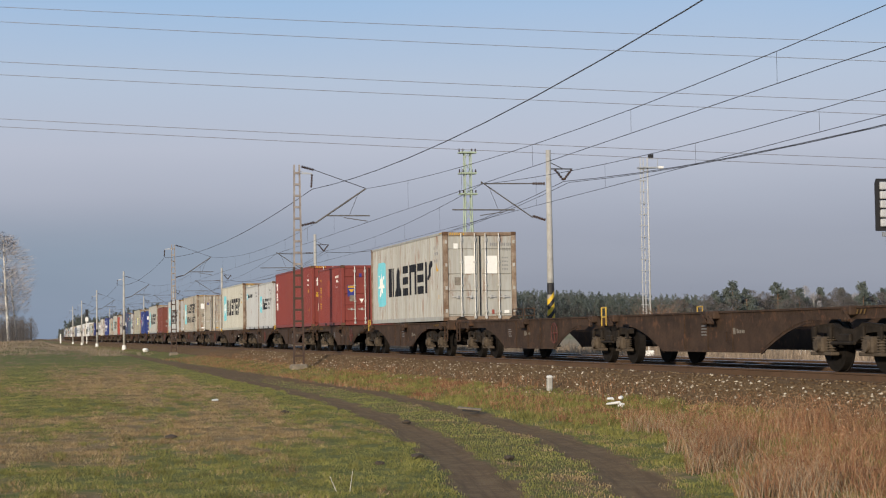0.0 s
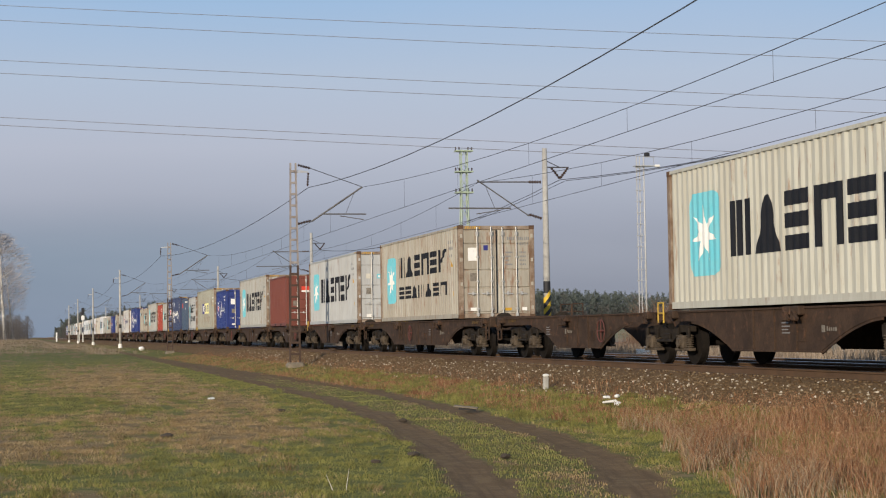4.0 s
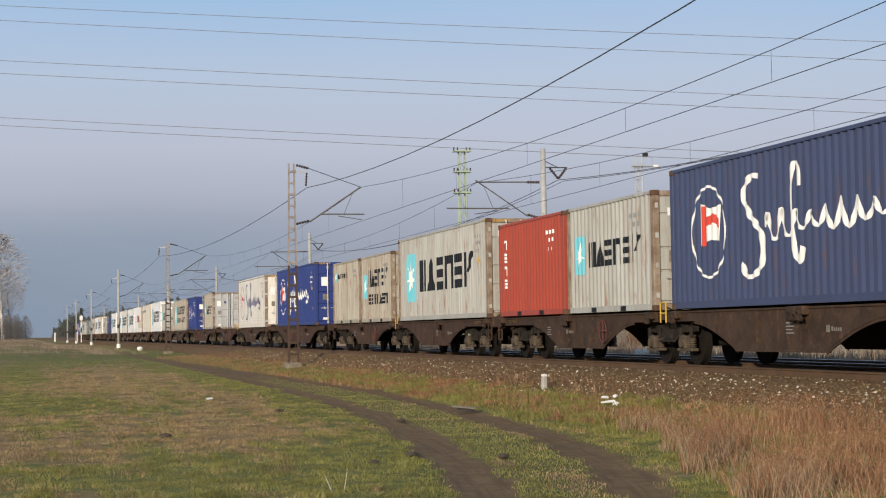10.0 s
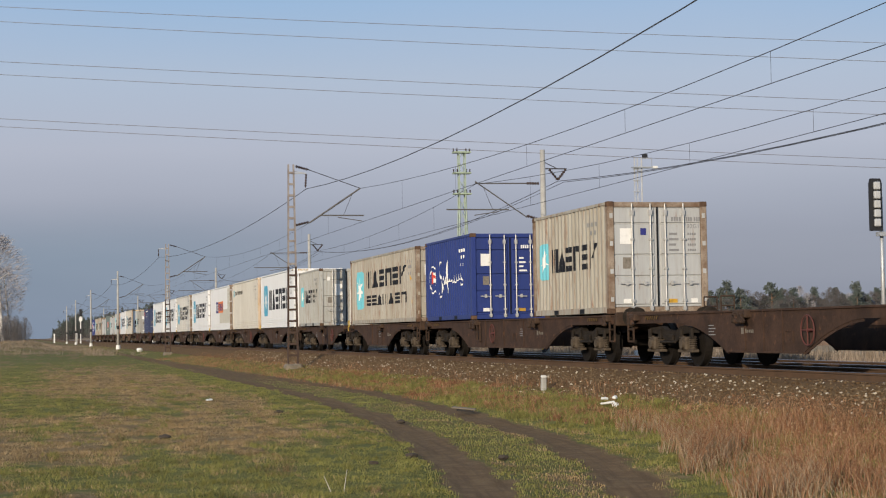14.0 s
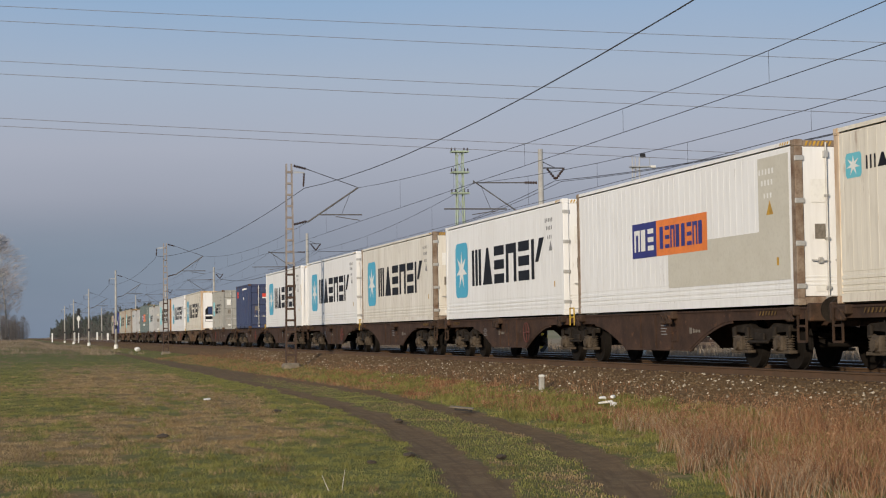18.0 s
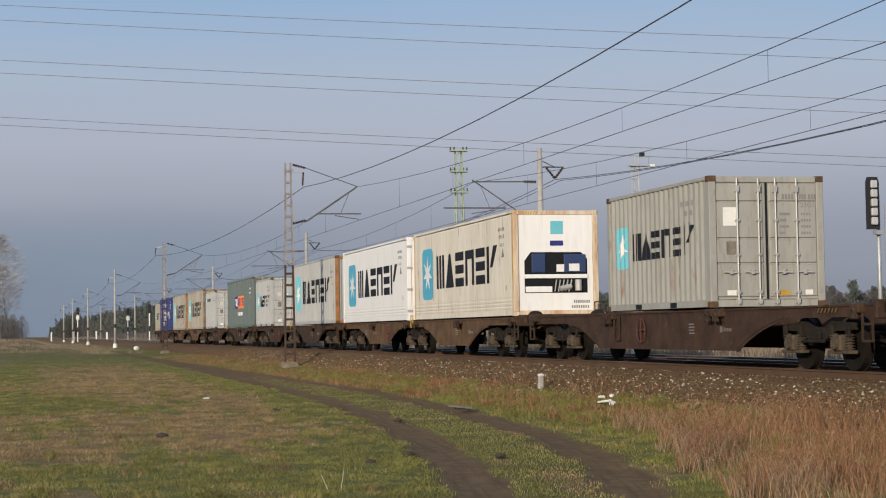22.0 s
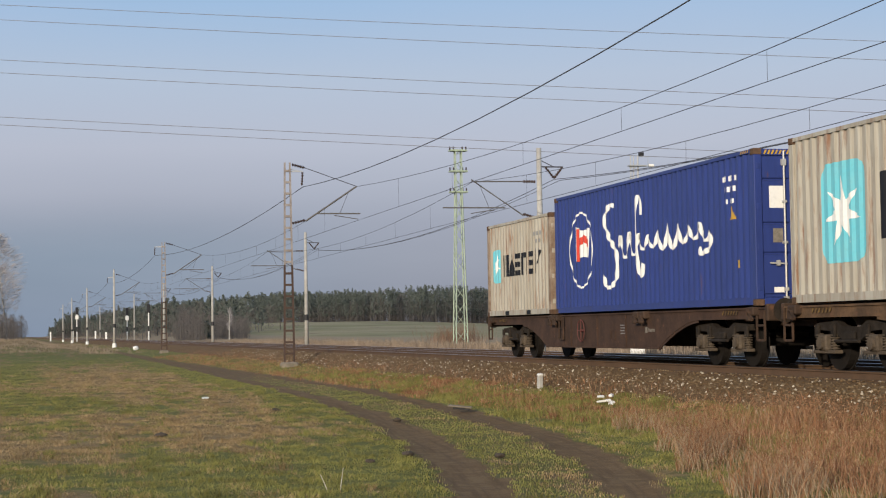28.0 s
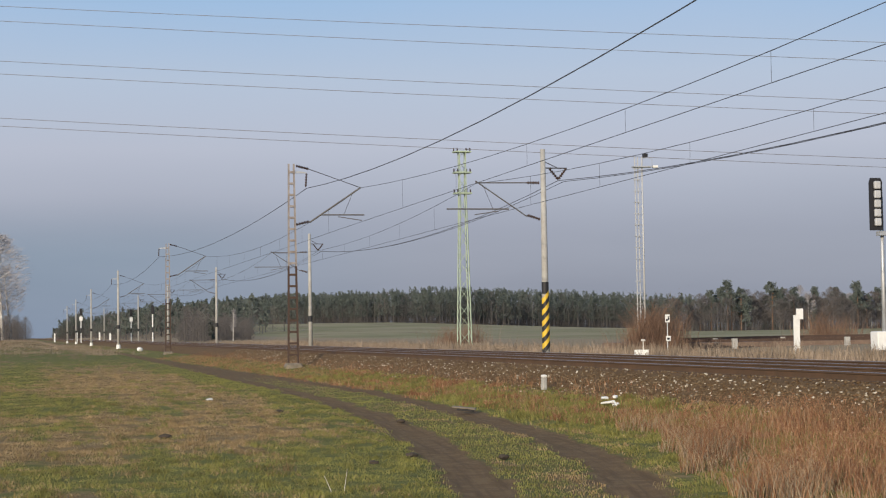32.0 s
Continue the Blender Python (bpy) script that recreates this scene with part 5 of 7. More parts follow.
def spigot_mesh():
    bm = box(fresh(), -0.16, 0.16, -0.10, 0.06, -0.16, 0.0, 0.02)
    box(bm, -0.08, 0.08, -0.15, -0.06, -0.26, -0.08, 0.02)
    bar(bm, (-0.02, -0.13, -0.08), (0.20, -0.13, -0.24), 0.04, 0.05)
    return finish(bm, "container_lock", M_UNDER)


def handrail_mesh(mat):
    bm = fresh()
    for a, b in (((-0.16, 0, 0.0), (-0.16, 0, 0.42)), ((0.16, 0, 0.0), (0.16, 0, 0.42)), ((-0.16, 0, 0.42), (0.16, 0, 0.42)), ((-0.16, 0, 0.20), (0.16, 0, 0.20))):
        rod(bm, a, b, 0.018, 8)
    return finish(bm, "handrail", mat)


def step_mesh():
    bm = fresh()
    for a, b in (((-0.17, 0, 0.0), (-0.17, 0, -0.55)), ((0.17, 0, 0.0), (0.17, 0, -0.55)), ((-0.17, 0, -0.55), (0.17, 0, -0.55)), ((-0.17, 0, -0.28), (0.17, 0, -0.28))):
        bar(bm, a, b, 0.02, 0.04)
    return finish(bm, "step", M_UNDER)


M_HAZARD = material("grimy_hazard_paint", (0.17, 0.105, 0.035), (0.05, 0.034, 0.022), rough=0.8, scale=9, amount=0.9, spec=0.1)


def hazard_mesh():
    bm = fresh()
    for i in range(6):
        prism(bm, [(0.13 * i, 0.0), (0.13 * i + 0.045, 0.0), (0.13 * i + 0.10, 0.08), (0.13 * i + 0.055, 0.08)], -0.006, 0.0)
    return finish(bm, "hazard_stripes", M_HAZARD)


M_WHEELRED = material("dull_red_handwheel_paint", (0.11, 0.032, 0.026), (0.06, 0.025, 0.02), rough=0.7, scale=8, amount=0.6)


def handwheel_mesh():
    bm = fresh()
    pts = [(0.26 * math.cos(i * math.pi / 10), 0, 0.26 * math.sin(i * math.pi / 10)) for i in range(21)]
    for a, b in zip(pts, pts[1:]):
        rod(bm, a, b, 0.012, 6)
    for i in range(0, 20, 5):
        rod(bm, (0, 0, 0), pts[i], 0.012, 6)
    rod(bm, (0, -0.02, 0), (0, 0.08, 0), 0.03, 8)
    return finish(bm, "brake_handwheel", M_WHEELRED)


def deck_frame(x0, x1, mat):
    bm = fresh()
    box(bm, x0, x1, -0.22, 0.22, 0.76, 1.08)
    n = max(5, int((x1 - x0) / 2.4))
    for i in range(n + 1):
        x = x0 + 0.12 + (x1 - x0 - 0.24) * i / n
        box(bm, x - 0.07, x + 0.07, -1.13, 1.13, 0.94, 1.08)
    return finish(bm, "centre_sill", mat)


def unit(w, x0, x1, bog0, bog1, mat, tag, spots):
    """One load-carrying frame of a wagon from x0 to x1 in the wagon's own length."""
    for s in (-1, 1):
        part("side_sill", cached(("sillm", round(x1 - x0, 2), bog0, bog1, tag, s), lambda: sill_mesh(0, x1 - x0, bog0 if s < 0 else bog1, bog1 if s < 0 else bog0, mat)), None, w, "", pose(x0 if s < 0 else x1, s * 1.14, 0, 0, 0, 0 if s < 0 else 180))
    part("centre_sill", cached(("deck", round(x1 - x0, 2), tag), lambda: deck_frame(0, x1 - x0, mat)), None, w, "", pose(x0, 0, 0))
    for x in spots:
        for s in (-1, 1):
            part("container_lock", cached("spigot", spigot_mesh), None, w, "", pose(x, s * 1.19, 1.12, 0, 0, 0 if s < 0 else 180))


def ends(w, xr, xf):
    for x, d in ((xr, -1), (xf, 1)):
        part("headstock", cached("hstock", lambda: finish(box(fresh(), -0.06, 0.06, -1.2, 1.2, 0.86, 1.17, 0.02), "headstock", M_UNDER)), None, w, "", pose(x, 0, 0))
        for s in (-1, 1):
            part("buffer", cached("buffer", buffer_mesh), None, w, "round steel buffer", pose(x + d * 0.05, s * 0.875, 1.05, 0, 0, 0 if d > 0 else 180))
        part("coupling_hook", cached("hook", lambda: finish(bar(box(fresh(), 0, 0.32, -0.05, 0.05, 0.93, 1.05, 0.02), (0.25, 0, 0.95), (0.42, 0, 0.62), 0.06, 0.05), "coupling_hook", M_BOGIE)), None, w, "", pose(x, 0, 0, 0, 0, 0 if d > 0 else 180))
        part("step", cached("step", step_mesh), None, w, "", pose(x - d * 0.25, -1.2, 1.06))
        tagged(part("hazard_stripes", cached("hazard", hazard_mesh), None, w, "worn yellow hazard stripes", pose(x - d * 1.6 - (0.45 if d > 0 else 0.45), -1.192, 0.98)), kind="stuff")
        part("handrail", cached("rail_d", lambda: handrail_mesh(M_UNDER)), None, w, "", pose(x - d * 0.12, 1.17, 1.08, 0, 0, 90))


M_YELLOWWORN = material("worn_yellow_paint", (0.50, 0.34, 0.045), (0.20, 0.12, 0.04), rough=0.7, scale=4, amount=0.8, rust=0.3)


def grab_rail_mesh():
    bm = fresh()
    for a, b in (((-0.2, 0, 0.05), (0.42, 0, 0.05)), ((0.42, 0, 0.05), (0.50, 0, -0.10)), ((-0.2, 0, 0.05), (-0.2, 0, -0.1))):
        rod(bm, a, b, 0.02, 8)
    return finish(bm, "grab_rail", M_YELLOWWORN)


def twin_wagon(front, mat=None, tag="brown", label="", more=0.0):
    """An articulated six-axle wagon; front: where its front container edge stands at the start; more: how much longer each half is."""
    mat = mat or M_UNDER
    w = thing("container_wagon", label or "rust-brown articulated flat wagon with fish-bellied sills", "freight wagon", "wagons of the train", pose(front, Y_NEAR, Z_NEAR))
    a1, a0 = 0.35 + more, -12.192 - 0.42        # front frame
    b1, b0 = -13.30 + 0.42 - 0.40, -25.50 - 0.35 - more   # rear frame
    unit(w, a0, a1, 1.75, 3.7, mat, tag, (-0.2, -6.0, -6.35, -12.0))
    unit(w, b0, b1, 3.7, 1.75, mat, tag, (-13.5, -19.3, -19.6, -25.3))
    for x in (-1.95 + more, -12.75, -23.55 - more):
        bogie(w, x)
    ends(w, b0, a1)
    for s in (-1, 1):
        part("handrail", cached("rail_y", lambda: handrail_mesh(M_YELLOWWORN)), None, w, "worn yellow handrail", pose(-12.75, s * 1.2, 0.88))
        part("brake_handwheel", cached("hwheel", handwheel_mesh), None, w, "red brake handwheel", pose(-16.6, s * 1.24, 0.72))
    part("end_beam", cached("ybeam", lambda: finish(box(fresh(), 0.0, 0.16, -0.15, 1.10, 1.112, 1.18, 0.01), "end_beam", M_YELLOWWORN)), None, w, "worn yellow beam at the wagon's end", pose(0.02 + more, 0, 0))
    part("grab_rail", cached("yloop", grab_rail_mesh), None, w, "yellow grab rail", pose(0.3 + more, 1.14, 1.13))
    marks(w, (-5.2, -19.6))
    WAGONS.append((w, front))
    return w


def single_wagon(front, mat=None, tag="brown"):
    """A four-axle wagon with sixty feet of loading length."""
    mat = mat or M_UNDER
    w = thing("container_wagon", "rust-brown four-axle flat wagon with fish-bellied sills", "freight wagon", "wagons of the train", pose(front, Y_NEAR, Z_NEAR))
    unit(w, -18.75, 0.35, 3.7, 3.7, mat, tag, (-0.2, -5.9, -6.3, -12.1, -12.5, -18.2))
    for x in (-2.05, -16.4):
        bogie(w, x)
    ends(w, -18.75, 0.35)
    part("brake_handwheel", cached("hwheel", handwheel_mesh), None, w, "red brake handwheel", pose(-10.2, -1.24, 0.72))
    part("step", cached("step", step_mesh), None, w, "", pose(-11.8, -1.22, 1.06))
    marks(w, (-6.0,))
    WAGONS.append((w, front))
    return w


def marks(w, xs):
    """Small pale inscriptions on the sills, as bars."""
    for x in xs:
        bm = fresh()
        box(bm, x, x + 0.13, -1.165, -1.162, 0.66, 0.78)
        for i in range(5):
            box(bm, x + 0.19 + 0.08 * i, x + 0.24 + 0.08 * i, -1.165, -1.162, 0.68, 0.76 - 0.02 * (i > 0))
        tagged(part("marking", bm, INK["dim"], w), kind="stuff")
        bm = fresh()
        for i in range(4):
            box(bm, x - 1.6, x - 1.6 + 0.34 - 0.07 * (i % 2), -1.165, -1.162, 0.64 + 0.06 * i, 0.66 + 0.06 * i)
        tagged(part("marking", bm, INK["grey"], w), kind="stuff")


twin_wagon(-26.05, label="long empty articulated flat wagon with fish-bellied sills", more=1.3)
for f0 in (-54.70, -81.58, -108.36, -155.28, -182.24, -209.33, -236.58, -263.40, -310.66, -357.57, -384.85, -411.90, -439.08, -466.29):
    if f0 > -250:
        twin_wagon(f0, label="grimy grey-brown articulated flat wagon with fish-bellied sills")
    else:
        twin_wagon(f0, M_UNDER_RED, "red")
twin_wagon(-513.31, M_UNDER_TAN, "tan", "ochre-stained articulated flat wagon with fish-bellied sills")
twin_wagon(-540.51)
twin_wagon(-567.54)
twin_wagon(-594.73, M_UNDER_TAN, "tan", "ochre-stained articulated flat wagon with fish-bellied sills")
for f0 in (-135.4, -290.7, -337.62, -493.2, -621.60):
    single_wagon(f0, M_UNDER_RED if f0 < -250 else None, "red" if f0 < -250 else "brown")


# ---- overhead line ----
def tube(pts, r, seg=5):
    """A thin round wire through pts."""
    v, fcs = [], []
    for i, p in enumerate(pts):
        a, b = Vector(pts[max(0, i - 1)]), Vector(pts[min(len(pts) - 1, i + 1)])
        q = (b - a).to_track_quat("Z", "Y").to_matrix()
        for k in range(seg):
            an = 2 * math.pi * k / seg
            v.append(tuple(Vector(p) + q @ Vector((r * math.cos(an), r * math.sin(an), 0))))
    for i in range(len(pts) - 1):
        for k in range(seg):
            a, b = i * seg + k, i * seg + (k + 1) % seg
            fcs.append((a, b, b + seg, a + seg))
    return v, fcs


def wire(name, pts, r, parent, mat=M_DARKWIRE):
    v, fcs = tube(pts, r)
    return part(name, mesh_from(name, v, fcs, mat), None, parent)


def insulator(parent, a, b, r=0.07):
    """A string of dark porcelain discs between a and b."""
    bm = fresh()
    a, b = Vector(a), Vector(b)
    n = max(3, int((b - a).length / 0.10))
    for i in range(n):
        p, q = a.lerp(b, (i + 0.15) / n), a.lerp(b, (i + 0.75) / n)
        rod(bm, p, q, r, 10, r * 0.6)
    rod(bm, a, b, r * 0.4, 6)
    return part("insulator", bm, M_INSULATOR, parent, "dark brown porcelain insulator")


M_ARM = material("dull_arm_steel", (0.11, 0.105, 0.10), (0.06, 0.055, 0.05), rough=0.7, scale=5, amount=0.6)
NEAR_X = [58.0, -6.0, -74.0, -139.0, -211.0, -293.0, -374.0, -446.0, -520.0, -600.0]
FAR_X = [58.0, -6.5, -70.4, -131.8, -197.3, -264.0, -332.0, -400.0, -470.0, -545.0]
Y_NM, Y_FM = 11.34, 21.54


def cantilever(mast, side, zt):
    """Tubular arm, top stay, registration arm and insulators; side +1 reaches towards +y."""
    s = side
    reach = 3.0
    low, tip = (0.1, s * 0.75, 5.47), (0.1, s * reach, 6.98)
    insulator(mast, (0, s * 0.18, 5.38), (0.05, s * 0.75, 5.52 if s > 0 else 5.55))
    part("cantilever_tube", rod(fresh(), low, tip, 0.036 if s > 0 else 0.027), M_ARM, mast)
    if s > 0:
        insulator(mast, (0, s * 0.2, zt - 0.08), (0.03, s * 0.75, zt - 0.22))
        part("top_stay", rod(fresh(), (0.03, s * 0.75, zt - 0.22), tip, 0.016), M_DARKWIRE, mast)
    else:
        insulator(mast, (0, s * 0.18, 6.92), (0.03, s * 0.75, 6.92))
        part("top_stay", rod(fresh(), (0.03, s * 0.75, 6.92), (0.1, s * reach, 6.90), 0.028), M_ARM, mast)
    part("registration_arm", rod(fresh(), (0.1, s * (1.2 if s > 0 else 1.55), 5.80), (0.1, s * (reach + 0.15 if s > 0 else reach + 1.25), 5.80), 0.030), M_ARM, mast)
    part("steady_arm", rod(fresh(), (0.1, s * (reach - 1.0), 5.72), (0.1, s * (reach + 0.05), 5.56), 0.018), M_ARM, mast)
    part("hanger", rod(fresh(), (0.1, s * (reach - 0.35), 6.75), (0.1, s * (reach - 0.75), 5.80), 0.010), M_DARKWIRE, mast)


def feeder_bracket(mast, dy, zb, zi, vee=False):
    if vee:
        part("bracket", bar(bar(fresh(), (0, 0.05, zb), (0, dy * 1.6, zb), 0.05, 0.05), (0, 0.05, zb + 0.28), (0, dy, zb), 0.03, 0.03), M_DARKWIRE, mast)
        insulator(mast, (0, 0.28, zb - 0.02), (0, dy, zi + 0.05))
        insulator(mast, (0, dy * 1.55, zb - 0.02), (0, dy, zi + 0.05))
    else:
        part("bracket", bar(bar(fresh(), (0, 0.05, zb), (0, dy, zb), 0.05, 0.05), (0, 0.05, zb + 0.1), (0, dy, zb), 0.03, 0.03), M_GALV, mast)
        insulator(mast, (0, dy, zb - 0.03), (0, dy - 0.04, zi + 0.03), 0.055)


M_LATTICE = material("weathered_mast_steel", (0.27, 0.25, 0.235), (0.13, 0.10, 0.085), rough=0.8, scale=3, amount=0.7, rust=0.2)


M_OLDBLOCK = material("mossy_footing_concrete", (0.22, 0.185, 0.145), (0.10, 0.085, 0.06), rough=0.95, scale=5, amount=0.9, fine=30, bump=0.4)


def lattice_mast(x):
    m = thing("catenary_mast", "battened steel catenary mast, rusty below and grey above", "catenary mast", "masts of the near track", pose(x, Y_NM, 0, 0, 0, 0))
    top, base, cut = 8.0, -0.55, 3.6

    def half(z):
        return 0.21 - 0.10 * (z - base) / (top - base)
    for s in (-1, 1):
        part("leg", bar(fresh(), (0, s * half(base), base), (0, s * half(cut), cut), 0.16, 0.07), M_RUSTSTEEL, m, "rusty lower leg")
        part("leg", bar(fresh(), (0, s * half(cut), cut), (0, s * half(top), top), 0.16, 0.06), M_LATTICE, m, "grey upper leg")
    z = base + 0.35
    while z < top - 0.1:
        h = half(z)
        bm = box(fresh(), -0.085, -0.06, -h, h, z - 0.045, z + 0.045)
        box(bm, 0.06, 0.085, -h, h, z - 0.045, z + 0.045)
        part("batten", bm, M_RUSTSTEEL if z < cut else M_LATTICE, m)
        z += 0.49
    part("footing", box(fresh(), -0.42, 0.42, -0.36, 0.36, -1.1, -0.56, 0.08), M_OLDBLOCK, m, "concrete footing")
    cantilever(m, 1, top)
    feeder_bracket(m, 0.66 if x > -100 else -0.66, 7.62, 6.98)
    return m


def concrete_mast(x, near=True, striped=False):
    y, top = (Y_NM, 8.55) if near else (Y_FM, 8.35)
    m = thing("catenary_mast", "round concrete catenary mast" + (" with yellow and black stripes at its foot" if striped else " with pale footing"), "catenary mast", "masts of the near track" if near else "masts of the far track", pose(x, y, 0))
    base = -0.5
    r0, r1 = 0.165, 0.105

    def rad(z):
        return r0 + (r1 - r0) * (z - base) / (top - base)
    part("shaft", rod(fresh(), (0, 0, base - 0.5), (0, 0, top), r0, 16, r1), M_CONCRETE, m, smooth=True)
    if striped:
        z0, k = -0.15, 24
        part("black_band", rod(fresh(), (0, 0, 2.22), (0, 0, 2.72), rad(2.22) + 0.006, 16, rad(2.72) + 0.006), M_BLACK, m, "black painted band")
        for i in range(10):
            za, zb = z0 + i * 0.237, z0 + (i + 1) * 0.237
            vv, ff = [], []
            for j in range(k + 1):
                a = 2 * math.pi * j / k
                sl = 0.20 * math.sin(a)
                for z in (za, zb):
                    r = rad(z) + 0.006
                    vv.append((r * math.cos(a), r * math.sin(a), z + sl))
            for j in range(k):
                ff.append((2 * j, 2 * j + 2, 2 * j + 3, 2 * j + 1))
            part("painted_band", mesh_from("painted_band", vv, ff, M_YELLOW if i % 2 else M_BLACK, True), None, m, "yellow band" if i % 2 else "black band")
    else:
        part("band", rod(fresh(), (0, 0, 1.6), (0, 0, 2.05), rad(1.6) + 0.008, 16, rad(2.05) + 0.008), M_BLACK, m, "dark number band")
    part("footing", rod(fresh(), (0, 0, -1.0), (0, 0, -0.28), 0.28, 14, 0.24), M_CONCRETE if not near else M_WHITE, m, "pale concrete footing")
    if near:
        cantilever(m, 1, top - 0.5)
        feeder_bracket(m, -0.75, 7.55, 6.95)
    else:
        cantilever(m, -1, top)
        feeder_bracket(m, 0.66, 7.55, 7.02, True)
    return m


for i, x in enumerate(NEAR_X[2:8]):
    (lattice_mast if i < 2 else concrete_mast)(x)
for i, x in enumerate(FAR_X[2:9]):
    concrete_mast(x, False, i == 0)


def span(xa, xb, y, za, zb, sag, n=14, yb=None):
    return [(xa + (xb - xa) * i / n, y + ((yb if yb is not None else y) - y) * i / n, za + (zb - za) * i / n - 4 * sag * (i / n) * (1 - i / n)) for i in range(n + 1)]


def line(label, xs, y, zs, sag, r, name="overhead_wire", ys=None, ends=None):
    w = thing(name, label, "overhead wire", "wires over the railway", pose(0, 0, 0))
    for i, (a, b) in enumerate(zip(xs, xs[1:])):
        ya, yb = (ys[i], ys[i + 1]) if ys else (y, y)
        za, zb, sg = (ends or {}).get(i, (zs, zs, sag))
        wire("wire_span", span(a, b, ya, za, zb, sg, yb=yb), r, w)
    return w


def catenary(label, xs, y, zm, sag, zc):
    w = thing("overhead_line", label, "overhead line", "wires over the railway", pose(0, 0, 0))
    for a, b in zip(xs, xs[1:]):
        pts = span(a, b, y, zm, zm, sag, 16)
        wire("messenger_wire", pts, 0.010, w)
        wire("contact_wire", span(a, b, y, zc, zc, 0.02, 4), 0.0095, w)
        for k in range(1, 8):
            q = k / 8
            x = a + (b - a) * q
            z = zm - 4 * sag * q * (1 - q)
            wire("dropper", [(x, y, zc), (x, y, z)], 0.0045, w)


catenary("contact and messenger wires with droppers above the near track", NEAR_X, Y_NEAR, 6.98, 0.92, 5.50)
catenary("contact and messenger wires with droppers above the far track", FAR_X, Y_FAR, 6.88, 0.95, 5.40)
line("dark feeder cable sagging between the near masts", NEAR_X[:4] + NEAR_X[4:], 12.0, 6.95, 0.72, 0.015, ys=[12.0, 12.0, 12.0, 10.68, 10.6, 10.6, 10.6, 10.6, 10.6, 10.6], ends={0: (8.15, 8.15, 1.1), 1: (8.15, 6.95, 1.175)})
line("dark double feeder cable sagging between the far masts", FAR_X, 22.2, 7.02, 1.0, 0.014)
line("dark double feeder cable sagging between the far masts", FAR_X, 22.45, 6.98, 0.93, 0.012)

M_HVWIRE = material("grey_power_cable", (0.13, 0.13, 0.14), rough=0.6, amount=0.1, bump=0)
# power line high across the railway
for a, b in (
    ((-100.16, -8.88, 19.55), (-81.39, 52.15, 15.24)),
    ((-100.20, -8.89, 18.77), (-81.44, 52.15, 14.22)),
    ((-100.31, -8.90, 16.56), (-81.54, 52.14, 12.10)),
    ((-100.35, -8.90, 15.85), (-81.58, 52.14, 11.42)),
    ((-100.47, -8.91, 13.42), (-81.69, 52.13, 9.06)),
    ((-100.49, -8.91, 12.99), (-81.72, 52.13, 8.60)),
):
    w = thing("power_line", "thin grey power line wire high across the sky", "power line", "power line wires", pose(0, 0, 0))
    a, b = Vector(a), Vector(b)
    pts = []
    for i in range(25):
        q = -0.4 + 1.8 * i / 24
        p = a.lerp(b, q)
        p.z += 0.55 * ((q - 0.5) ** 2 - 0.3)
        pts.append(tuple(p))
    wire("wire_span", pts, 0.015, w, M_HVWIRE)


# ---- pylon, light mast, signals ----
def pylon():
    m = thing("lattice_pylon", "slender pale green lattice power pole standing in dry grass", "pylon", at=pose(-145.5, 37.2, -0.5))
    H = 16.8

    def hw(z):
        return 0.52 - 0.25 * min(1.0, z / 13.0)
    for sx in (-1, 1):
        for sy in (-1, 1):
            bm = bar(fresh(), (sx * hw(0), sy * hw(0), -0.3), (sx * hw(13), sy * hw(13), 13), 0.08, 0.08)
            bar(bm, (sx * hw(13), sy * hw(13), 13), (sx * hw(H), sy * hw(H), H), 0.075, 0.075)
            part("leg", bm, M_GREENPAINT, m)
    z, k = 0.2, 0
    while z < H - 0.5:
        st = 1.15 if z < 12 else 0.8
        a, b = hw(z), hw(z + st)
        for f in range(4):
            an = f * math.pi / 2
            c, s = math.cos(an), math.sin(an)
            sg = 1 if k % 2 else -1
            p, q = (a, sg * a, z), (b, -sg * b, z + st)
            part("brace", bar(fresh(), (p[0] * c - p[1] * s, p[0] * s + p[1] * c, p[2]), (q[0] * c - q[1] * s, q[0] * s + q[1] * c, q[2]), 0.035, 0.035), M_GREENPAINT, m)
        z += st
        k += 1
    for z in (16.7, 14.9, 13.1):
        part("cross_arm", box(fresh(), -0.45, 0.45, -0.75, 0.75, z - 0.06, z + 0.06), M_GREENPAINT, m)
        for s in (-1, 1):
            for d in (0.72, 0.40):
                insulator(m, (0, s * d, z + 0.05), (0, s * d, z + 0.36), 0.09)


M_LAMPSTEEL = material("pale_lamp_mast_steel", (0.40, 0.41, 0.41), (0.27, 0.27, 0.265), rough=0.55, scale=2, amount=0.5)


